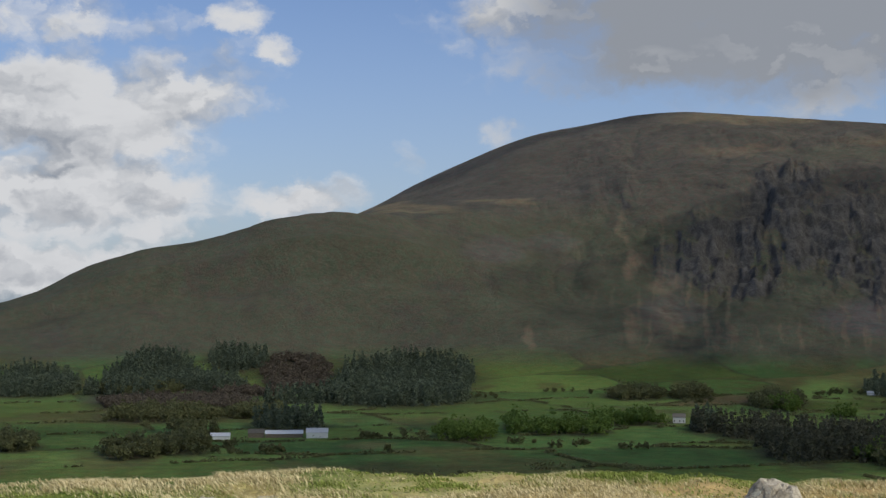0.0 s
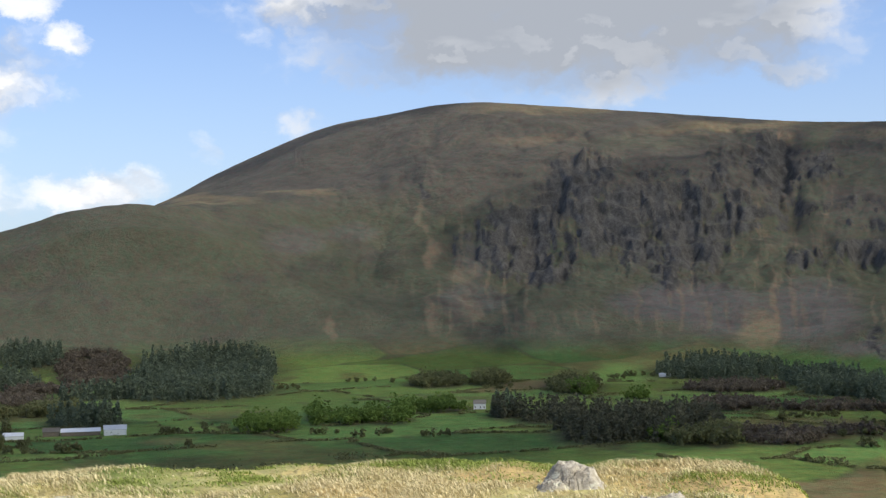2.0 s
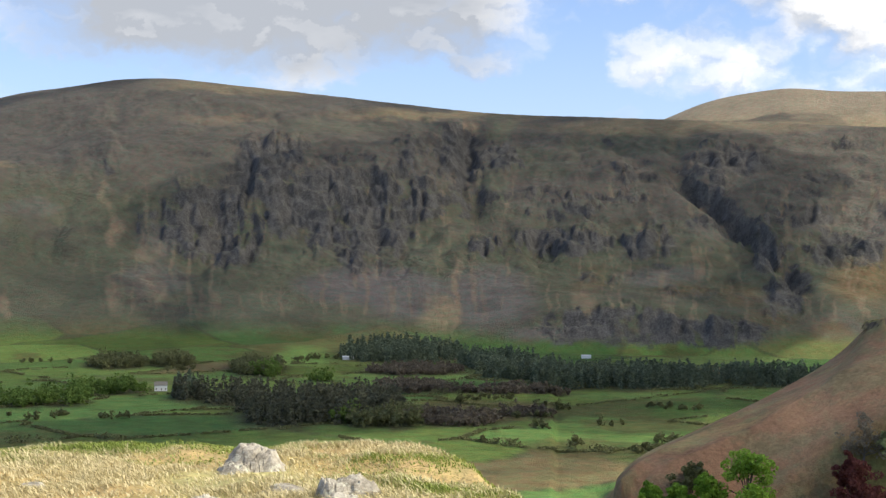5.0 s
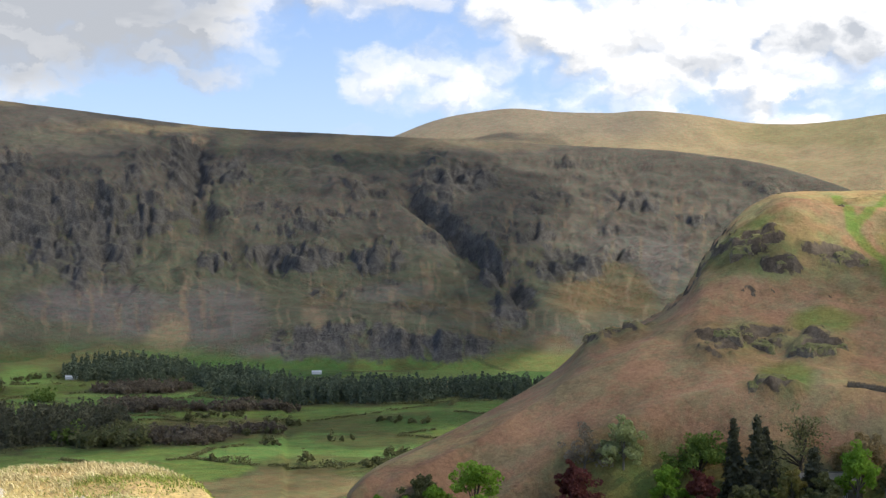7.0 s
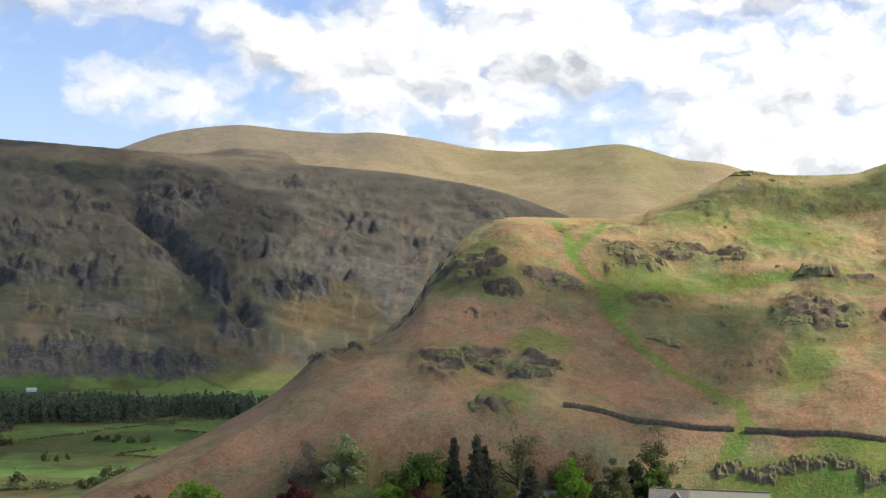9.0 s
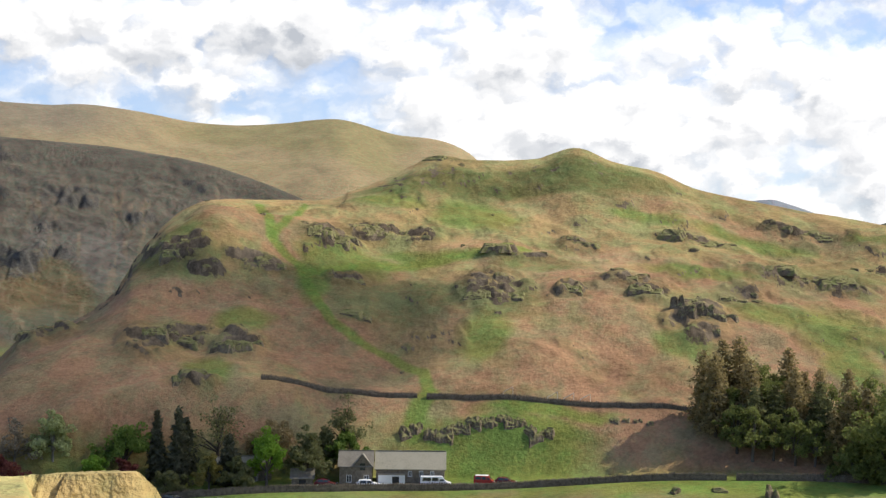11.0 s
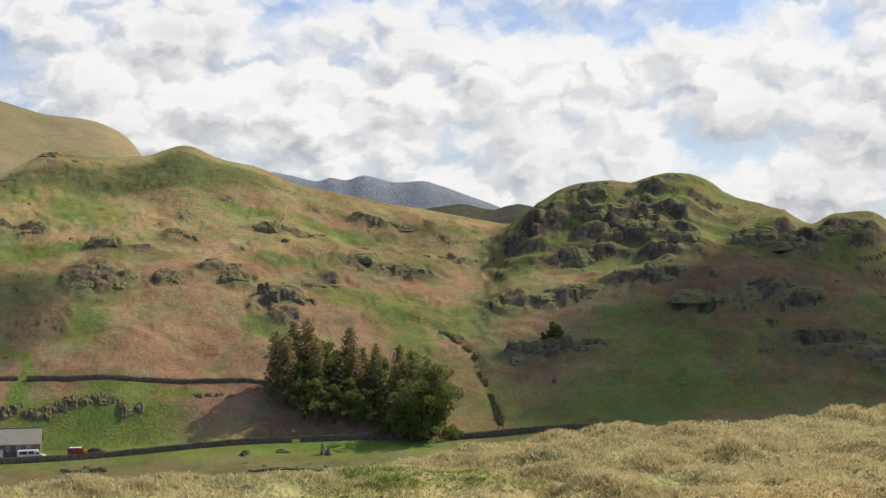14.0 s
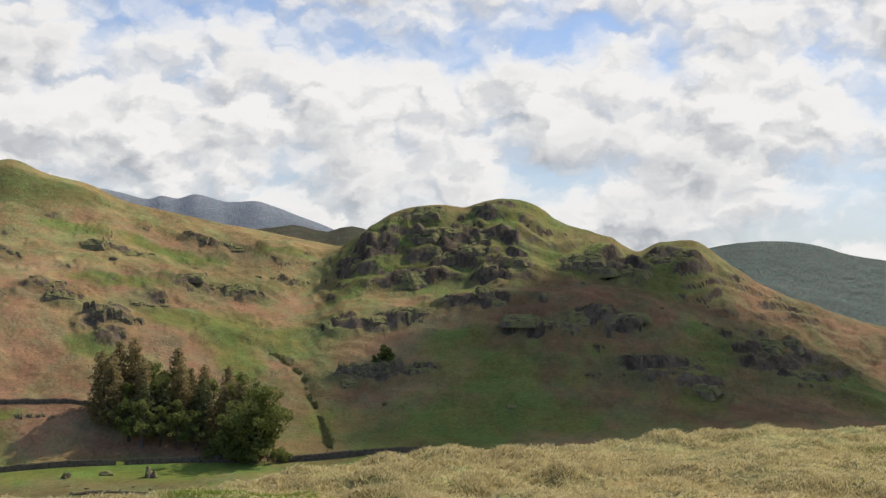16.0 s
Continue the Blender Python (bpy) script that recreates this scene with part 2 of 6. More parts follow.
def rigg(a, r, x, y):
    """The rocky hill beyond the pass with the lane."""
    zl = line(a, 26, 30, 28, 44, 33, 56, 38, 62, 45, 65.3, 58, 66, 66, 67.4, 78, 67.3, 90, 67, 100, 62, 112, 40)
    zw = line(a, 26, 34, 28, 50, 33, 62, 37, 74, 42, 82, 47, 83.6, 50, 81.3, 54, 80.4, 58.6, 79.7, 64.7, 78.4, 70, 75, 76, 72, 85, 70, 100, 64, 112, 42)
    zm = line(a, 26, 36, 28, 53, 33, 69, 36.5, 81, 42, 93.5, 48.5, 98, 57, 102, 60.4, 101, 65.5, 97, 70, 93, 75, 91, 79, 91, 84, 84, 100, 70, 112, 46)
    zu = line(a, 26, 36, 28, 55, 33.6, 72, 36.8, 85, 40, 95, 42.2, 108, 44, 116.5, 47, 118, 53, 114.5, 57.6, 114, 65, 111, 70, 106, 75, 102, 80, 100, 86, 92, 100, 78, 112, 50)
    rc = line(a, 26, 214, 28.3, 235, 30.6, 250, 33.6, 270, 36.2, 290, 36.9, 295, 39.4, 315, 41, 330, 46, 354, 52, 374, 60, 380, 75, 382, 112, 380)
    low = 100 + rc * tan(line(a, 26, -9.6, 28.3, -7.6, 30.6, -6.4, 33.6, -4.75, 36.2, -2.96, 36.85, -2.3, 39.4, -1.33, 41.1, 0.05, 41.7, 1.2, 42.5, 2.34, 44, 3.46, 45.6, 3.69, 47, 3.67, 49.6, 3.72, 52, 4.5))
    high = line(a, 49, 123, 49.6, 124.3, 51.7, 129.5, 54.3, 136.2, 55.6, 135.4, 57.2, 135.6, 58.4, 136.4, 59.8, 139, 61.3, 135.4, 63.4, 132.0, 64.8, 128.2, 66.2, 125.8, 68.7, 122.0, 71.3, 118.8, 73.8, 115.4, 80, 112, 90, 104, 100, 90, 112, 60)
    zc = np.where(a < 50.2, low, high)
    back = line(a, 26, 6, 40, 10, 47, 40, 52, 90, 56, 118, 62, 122, 70, 112, 112, 70)
    rb = rc + line(a, 26, 150, 40, 150, 46, 170, 52, 200, 60, 260, 112, 320)
    f = (rc - 226) / 154
    rw, rm, ru = 226 + 25 * f, 226 + 71 * f, 226 + 110 * f
    zw, zm, zu = 100 + (zw - 100) * rw / 251, 100 + (zm - 100) * rm / 297, 100 + (zu - 100) * ru / 336
    zw, zm, zu = (np.minimum(q, zc - d) for q, d in ((zw, 3.0), (zm, 1.5), (zu, 0.8)))
    zl = np.maximum(zl, 62.5 * step(a, 26, 28)) * (1 - step(a, 100, 112)) + zl * step(a, 100, 112)
    zl = np.minimum(zl, zc - 3)
    z = sweep(r, (150, zl - 3), (205, zl - 2), (226, zl), (226 + 10 * np.maximum(f, 0.05), zl + 0.8), (rw, np.maximum(zw, zl + 1)), (rm, np.maximum(zm, zl + 2)), (ru, np.maximum(zu, zl + 3)), (rc, zc), (rc + 14, zc - 1.0), (rb, back), (rb + 420, 0.0))
    rough = step(r, 233, 262) * (1 - step(r, 420, 520)) * (0.25 * step(a, 27, 33) + 0.75 * step(a, 39, 42))
    quiet = 1 - 0.75 * step(r, rc - 16, rc - 3)
    crag = np.maximum(spots(a, r, HILL_CRAGS_A, 1.2), spots(a, r, HILL_CRAGS_B, 1.2)) * step(fbm(x / 9, y / 9, 4, 25), -0.5, 0.0)
    z = z + rough * quiet * (3.0 * fbm(x / 27, y / 27, 4, 21, 0.5) + 0.55 * fbm(x / 8, y / 8, 4, 24, 0.6) + 0.55 * knobs(x, y) * step(r, 258, 270) * step(a, 39, 42))
    z = z + quiet * crag * (1.3 + 0.8 * terrace(z, x, y, 3.2, 1.3, 26, 10) + 1.0 * fbm(x / 4, y / 4, 3, 28, 0.6))
    # the steep rocky edge above the valley
    cliff = np.exp(-((a - 40.9) / 1.5) ** 2) * step(r, 285, 320)
    z = z + cliff * (terrace(z, x, y, 4.5, 1.2, 27, 9) + 0.9 * fbm(x / 3, y / 3, 3, 29))
    # the green bank with a rock band behind the house, and the stream's little valley
    band = np.exp(-((a - 57.2) / 3.6) ** 2) * np.exp(-((r - 243.5) / 3.0) ** 2)
    z = z + 1.8 * band
    course = line(r, 238, 77.0, 253, 76.3, 265, 75.4, 279, 74.3, 287, 72.9, 300, 72.0)
    dip = np.exp(-((a - course) / 0.26) ** 2) * step(r, 240, 248) * (1 - step(r, 286, 296))
    return z - 0.5 * dip


def terrace(z, x, y, height, sharp, seed, size=30):
    """Steps the slope into risers and treads that wander along it."""
    ph = z / height + 1.3 * fbm(x / size, y / size, 4, seed)
    return height / (2 * math.pi) * sharp * np.sin(2 * math.pi * ph)


def knoll(a, r, x, y):
    """The craggy knoll and the dark hillside beside the stream."""
    zc = line(a, 71.5, 92, 73.4, 104, 74.4, 111.3, 75.7, 118.4, 77.3, 124.5, 79.3, 126.7, 80.3, 126, 82.1, 128.4, 83.4, 127, 84.9, 121, 86.1, 119, 87.1, 117, 88.1, 113.6,
              89.3, 116.2, 90.8, 116, 91.8, 111.8, 93.7, 104.2, 95.7, 99.7, 98.4, 93.3, 104, 82, 116, 60)
    zm = line(a, 71.5, 70, 73.5, 84, 75.3, 96, 78.3, 98, 80.9, 100, 86, 101.5, 91, 96.8, 95.8, 87, 102, 78, 116, 56)
    zl = line(a, 71.5, 55, 76, 64, 79, 68.3, 84.9, 70, 92.5, 73, 97.4, 75, 104, 68, 116, 50)
    f = line(a, 71.5, 262, 78, 252, 90, 256, 98, 262, 116, 250)
    drop = line(a, 72, 8, 80, 24, 90, 40, 116, 50)
    z = sweep(r, (150, zl - 6), (f - 14, zl - 2), (f, zl), (f + 16, zl + 0.34 * (zm - zl)), (304, zm), (316, zm + 1.6), (357, zc), (364, zc - 1), (424, zc - drop), (800, 30), (1000, 0))
    rough = step(r, f, f + 22) * (1 - step(r, 375, 420)) * step(a, 72, 75)
    crag = spots(a, r, KNOLL_CRAGS, 1.15) * step(fbm(x / 9, y / 9, 4, 35), -0.5, 0.0)
    crest = 1 - 0.8 * step(r, 346, 356)
    z = z + rough * crest * (2.0 * fbm(x / 24, y / 24, 4, 31, 0.5) + (0.35 + 0.4 * step(r, 316, 330)) * fbm(x / 6, y / 6, 4, 33, 0.6) + 0.2 * fbm(x / 1.9, y / 1.9, 2, 34) + 0.5 * knobs(x, y) + (0.5 + 0.5 * step(r, 316, 330)) * terrace(z, x, y, 4.5, 1.0, 32, 16))
    z = z + crest * crag * (1.4 + 0.9 * terrace(z, x, y, 3.6, 1.3, 36, 12) + 1.2 * fbm(x / 4, y / 4, 3, 37, 0.6))
    return z - 50 * (1 - step(a, 69.5, 71.5))


# Faces of the long fell: azimuth, elevation seen from the knoll end, half extents (degrees), amount.
MAIN_FACE = ((10.9, 1.8, 1.7, 1.6, 1.0), (13.6, 2.85, 2.15, 1.8, 1.0), (12.2, 0.85, 1.35, 1.0, 1.0), (15.9, 2.35, 1.9, 1.9, 1.0), (17.9, 2.1, 1.6, 1.9, 1.0), (17.2, 0.5, 0.9, 0.8, 1.0),
             (19.7, 3.6, 1.35, 1.7, 1.0), (21.1, 4.5, 0.8, 1.35, 1.0), (22.9, 4.55, 1.1, 0.55, 0.9), (13.6, 4.4, 1.5, 0.8, 0.9), (9.1, 1.55, 0.9, 0.9, 0.5))
END_FACE = ((22.3, 0.85, 1.1, 0.4, 1.0), (24.1, 1.1, 1.6, 0.6, 1.0), (25.9, 1.0, 1.35, 0.55, 1.0), (28.6, 1.0, 1.25, 0.63, 1.0), (25.4, -2.3, 1.1, 0.8, 1.1), (28.1, -2.3, 2.5, 0.85, 1.1), (31.3, -2.55, 2.0, 0.75, 1.1),
            (32.0, 4.2, 1.6, 0.6, 0.9), (30.9, 3.4, 0.9, 0.9, 0.9), (34.5, 2.0, 1.35, 0.45, 0.9), (33.1, 0.7, 0.8, 1.0, 1.0), (36.2, 0.7, 1.6, 0.7, 0.8), (38.9, 3.35, 1.6, 0.45, 0.7), (41.1, 2.55, 1.35, 0.35, 0.6), (33.8, -1.1, 0.9, 0.9, 0.9))
LEDGES = ((26.8, 2.8, 2.5, 0.16, 0.8), (25.4, 2.2, 1.6, 0.16, 0.8), (23.6, 3.1, 1.35, 0.2, 0.7), (28.1, 3.6, 1.35, 0.16, 0.7), (30.2, 1.8, 0.9, 0.27, 0.8), (26.8, -0.35, 1.35, 0.32, 0.7), (37.6, 2.25, 1.35, 0.18, 0.7),
          (36.5, 4.8, 1.35, 0.18, 0.6), (35.4, 3.6, 1.35, 0.2, 0.7), (38.0, 1.1, 1.35, 0.27, 0.7), (27.5, 4.05, 1.6, 0.12, 0.6), (34.9, 2.9, 1.6, 0.14, 0.6), (30.4, -1.0, 1.35, 0.23, 0.7))


def crag_zones(a, e):
    """How far the fell is bare crag there, with ragged borders."""
    a = a + 0.30 * fbm(a * 2.2, e * 2.6, 4, 53) + 0.12 * fbm(a * 9, e * 5, 3, 54)
    e = e + 0.28 * fbm(a * 2.4 + 7, e * 2.2, 4, 52)
    k = np.zeros(a.shape)
    for ca, ce, wa, we, amount in MAIN_FACE + END_FACE + LEDGES:
        near = (np.abs(a - ca) < 1.3 * wa) & (np.abs(e - ce) < 1.3 * we)
        if np.any(near):
            k = np.maximum(k, np.where(near, amount * np.clip(1.6 - 1.2 * (((a - ca) / wa) ** 2 + ((e - ce) / we) ** 2), 0, 1), 0))
    return k * step(fbm(a * 1.6, e * 0.9, 4, 48), -0.6, -0.05)


def massif(a, r, x, y):
    """The long fell across the valley, with its broad shoulder."""
    sh = 2060 * tan(line(a, -26, -2.2, -20, -1.0, -17.2, -0.28, -15.7, 0.27, -14.5, 0.93, -12.4, 1.78, -9.1, 2.45, -6.6, 3.21, -4.6, 3.5, -3.1, 3.42, -1.9, 3.5, -1, 3.33, 3.5, 3.7, 8, 4.0, 14, 4.3)) + 100
    sh = np.minimum(sh, 260)
    rc = line(a, -26, 2700, 18, 2680, 30, 2560, 40, 2480, 56, 2400)
    zc = rc * tan(line(a, -26, -4, -14, -1.5, -6, 2.2, -3.1, 3.40, -1.9, 4.12, 0.6, 5.33, 3.3, 6.43, 6.2, 6.99, 7.6, 7.24, 9.4, 7.36, 12.3, 7.15, 15.3, 6.88, 18.7, 6.53, 22.5, 6.17, 25.8, 6.06,
                       29, 5.93, 32.3, 5.8, 36, 5.57, 40.6, 5.28, 44.5, 4.6, 47, 3.75, 50, 2.4, 56, -1)) + 100
    left = 1 - step(a, -4, 6)
    foot = 4 * left + (1 - left) * line(a, 0, 18, 12, 16, 18, 12, 24, 5, 56, 1)
    zf = 34 * left + (1 - left) * line(a, 0, 44, 12, 42, 20, 36, 23.5, 40, 26, 52, 32, 50, 35, 30, 56, 20)
    zs = left * (0.45 * sh + 18) + (1 - left) * line(a, 0, 86, 12, 90, 20, 82, 26, 78, 34, 70, 56, 50)
    zb = left * (0.78 * sh + 10) + (1 - left) * line(a, -4, 140, 6, 134, 14, 130, 24, 128, 40, 104, 56, 66)
    zt = left * sh + (1 - left) * (np.minimum(zc * 0.70, line(a, -4, 222, 2, 245, 8, 292, 20, 306, 30, 292, 40, 262, 56, 120)))
    z = sweep(r, (1460, 0.0), (1645 - 60 * left, foot), (1740 + 50 * left, zf), (1900 + 35 * left, zs), (2030 - 50 * left, zb), (2300 - 240 * left, zt), (2300 - 200 * left, zt), (rc, zc), (rc + 60, zc - 1), (rc + 900, zc * 0.5))
    e = np.degrees(np.arctan2(z - 100, r))
    crags = crag_zones(a, e)
    face = step(z, 40, 110) * (1 - step(z, 0.86 * zc, 0.98 * zc)) * step(a, 0, 9)
    wx, wy = x / 170 + 0.9 * fbm(x / 260, y / 260, 3, 40), y / 170 + 0.9 * fbm(x / 260 + 9, y / 260, 3, 42)
    ribs = ridged(wx, wy * 0.75, 5, 41)
    chutes = ridged(a * 1.05 + 0.9 * fbm(x / 140, y / 140, 3, 39), r / 260, 5, 38)
    z = z + face * (20 * (ribs - 0.5) + crags * 20 * (chutes - 0.5)) + face * (4 + 6 * crags) * fbm(x / 40, y / 40, 5, 43, 0.6)
    z = z + crags * step(z, 12, 30) * (12 * np.clip(fbm(a * 1.6, r / 60, 4, 46), -0.2, 1) + 0.8 * terrace(z, x, y, 26, 1.1, 47, 120))
    z = z + face * (1 - crags) * step(a, 20, 24) * 0.35 * terrace(z, x, y, 30, 1.0, 36, 120)
    ravine = np.exp(-((a - line(r, 1820, 34.7, 1980, 34.0, 2055, 33.0, 2130, 32.0, 2200, 30.85, 2300, 29.7) - 0.3 * fbm(r / 90, a * 0, 3, 49)) / 0.5) ** 2) * step(r, 1840, 1960) * (1 - step(r, 2300, 2420))
    z = z - 26 * ravine * (0.75 + 0.5 * fbm(x / 60, y / 60, 3, 50))
    notch = np.exp(-((a - (21.6 - (r - 2300) * 0.001)) / 0.5) ** 2) * step(r, 2080, 2200) * (1 - step(r, 2450, 2560))
    z = z - 24 * notch
    soft = step(r, 1650, 1800) * (1 - 0.8 * step(r, rc - 120, rc))
    return z + soft * (7 * fbm(x / 160, y / 160, 4, 44) + 1.6 * fbm(x / 28, y / 28, 3, 45))


def far_fells(a, r, x, y):
    e = line(a, 24, 2, 28, 5.4, 29.3, 5.95, 30.9, 6.58, 33, 6.97, 34, 7.06, 36.1, 6.9, 37.9, 6.85, 39, 6.91, 41.2, 6.71, 43.4, 6.35, 45, 6.28, 47, 6.4, 49, 6.61, 51.4, 6.05, 54, 5.55, 54.6, 5.2, 56, 3.4, 58, 2.6, 62.4, 2.0)
    zc = 4300 * tan(e) + 100
    z = sweep(r, (2900, 0.0), (3300, zc * 0.36), (3800, zc * 0.72), (4300, zc), (4360, zc), (4880, zc * 0.8))
    z = z + step(r, 3000, 3400) * (1 - 0.85 * step(r, 4150, 4300)) * (16 * fbm(x / 330, y / 330, 5, 51) + 5 * fbm(x / 90, y / 90, 3, 52))
    z = np.where((a > 22) & (a < 61), z, 0)
    blue = 4700 * tan(line(a, 55, 3.0, 58, 3.6, 60.2, 3.8, 61.1, 3.66, 62.2, 3.43, 62.7, 3.57, 63.3, 3.47, 64.0, 3.66, 65.4, 3.37, 66.4, 3.43, 67.1, 3.24, 68.2, 2.84, 69.4, 2.4, 72, 1.0, 76, 0)) + 103
    blue = np.where(a > 54, blue, 0)
    zb = sweep(r, (4200, 0.0), (4700, blue), (4740, blue), (4900, blue * 0.9))
    mid = line(a, 60, 112, 64, 128, 66.3, 142, 67.7, 140, 69.4, 143, 70.8, 138.5, 72, 142.5, 73.5, 138, 76, 132, 80, 110, 84, 60)
    zd = sweep(r, (620, 60.0), (760, mid - 18), (900, mid), (940, mid), (1200, 20))
    zd = zd + step(r, 700, 780) * (1 - step(r, 960, 1100)) * (4 * fbm(x / 40, y / 40, 4, 55))
    zd = np.where(a > 60, zd, 0) * step(a, 60, 66)
    wood = line(a, 76, 20, 80, 90, 83, 140, 85.3, 160, 87.6, 170, 89.8, 161, 90.9, 151, 92.4, 141, 97, 118, 104, 60, 112, 20)
    zw = sweep(r, (1000, 0.0), (1500, wood * 0.62), (1900, wood), (1960, wood), (2600, 10))
    zw = zw + step(r, 1100, 1300) * 5 * fbm(x / 90, y / 90, 4, 57)
    pale = line(a, 84, 20, 88, 150, 92, 172, 95, 160, 112, 60)
    zp = sweep(r, (3000, 0.0), (4000, pale), (4060, pale), (4800, 10))
    return np.maximum.reduce([z, zb, zd, np.where(a > 74, zw, 0), np.where(a > 82, zp, 0)])


def land(x, y):
    """The height of the ground at (x, y)."""
    x, y = np.asarray(x, float), np.asarray(y, float)
    r = np.hypot(x, y)
    a = np.degrees(np.arctan2(x, y))
    valley = 1.5 + 2.2 * fbm(x / 210, y / 210, 3, 61) + 0.5 * fbm(x / 40, y / 40, 3, 62)
    z = np.maximum(valley, near_hill(x, y, a))
    front = (a > -40) & (a < 118)
    for form in (rigg, knoll, massif, far_fells):
        v = form(a, r, x, y)
        inside = step(a, -28, -24) * (1 - step(a, 108, 116)) if form in (massif, far_fells) else (step(a, 25, 27.5) * (1 - step(a, 108, 116)))
        v = np.where(inside > 0, v * inside - 40 * (1 - inside), 0)
        top = np.maximum(z, v)
        if form is knoll:
            top = top + np.maximum(10 - np.abs(z - v), 0) ** 2 / 40
        z = np.where(front, top, z)
    return z


def ground(x, y):
    return float(land(np.array([x]), np.array([y]))[0])


def polar(a, r):
    return r * math.sin(radians(a)), r * math.cos(radians(a))


# ---- materials ----
def material(name, rough=0.9, spec=0.2):
    m = bpy.data.materials.new(name)
    m.use_nodes = True
    n = Nodes(m.node_tree)
    out, bsdf = n.node("ShaderNodeOutputMaterial"), n.node("ShaderNodeBsdfPrincipled")
    n.link(bsdf.outputs[0], out.inputs[0])
    bsdf.inputs["Roughness"].default_value = rough
    bsdf.inputs["Specular IOR Level"].default_value = spec
    return m, n, bsdf


def bump(n, bsdf, height, strength, distance):
    b = n.node("ShaderNodeBump")
    b.inputs["Strength"].default_value, b.inputs["Distance"].default_value = strength, distance
    n.link(height, b.inputs["Height"])
    n.link(b.outputs[0], bsdf.inputs["Normal"])


def place_of(n):
    return n.node("ShaderNodeNewGeometry").outputs["Position"]


def plain(name, colour, rough=0.7, spec=0.3, metal=0.0, vary=0.25, scale=3.0, relief=0.0):
    """A colour with grain and blotches, in metres."""
    m, n, bsdf = material(name, rough, spec)
    pos = n.node("ShaderNodeTexCoord").outputs["Object"]
    f = n.math("ADD", n.math("MULTIPLY", n.noise(pos, scale, 5, 0.65), 0.6), n.math("MULTIPLY", n.noise(pos, scale * 0.17, 3), 0.4))
    info = n.node("ShaderNodeObjectInfo").outputs["Random"]
    f = n.math("ADD", f, n.math("MULTIPLY_ADD", info, 0.3, -0.15))
    lo, hi = tuple(c * (1 - vary) for c in colour), tuple(min(1, c * (1 + vary)) for c in colour)
    n.link(n.mix(n.ramp(f, 0.3, 0.7), lo, hi), bsdf.inputs["Base Color"])
    bsdf.inputs["Metallic"].default_value = metal
    if relief:
        bump(n, bsdf, n.noise(pos, scale * 2, 5, 0.6), 0.6, relief)
    return m


def leafy(name, dark, light, thin=0.5):
    """Leaves: each clump takes its own tone; some light comes through."""
    m, n, bsdf = material(name, 0.75, 0.15)
    geo = n.node("ShaderNodeNewGeometry")
    rnd = n.node("ShaderNodeObjectInfo").outputs["Random"]
    f = n.math("MULTIPLY_ADD", n.noise(geo.outputs["Position"], 0.35, 3), 0.8, -0.15)
    f = n.math("ADD", f, n.math("MULTIPLY", geo.outputs["Random Per Island"], 0.45))
    f = n.math("ADD", f, n.math("MULTIPLY_ADD", rnd, 0.3, -0.15), clamp=True)
    colour = n.mix(f, dark, light)
    n.link(colour, bsdf.inputs["Base Color"])
    tr = n.node("ShaderNodeBsdfTranslucent")
    n.link(colour, tr.inputs[0])
    mix = n.node("ShaderNodeMixShader")
    mix.inputs[0].default_value = thin
    out = [k for k in m.node_tree.nodes if k.type == "OUTPUT_MATERIAL"][0]
    n.link(bsdf.outputs[0], mix.inputs[1])
    n.link(tr.outputs[0], mix.inputs[2])
    n.link(mix.outputs[0], out.inputs[0])
    return m


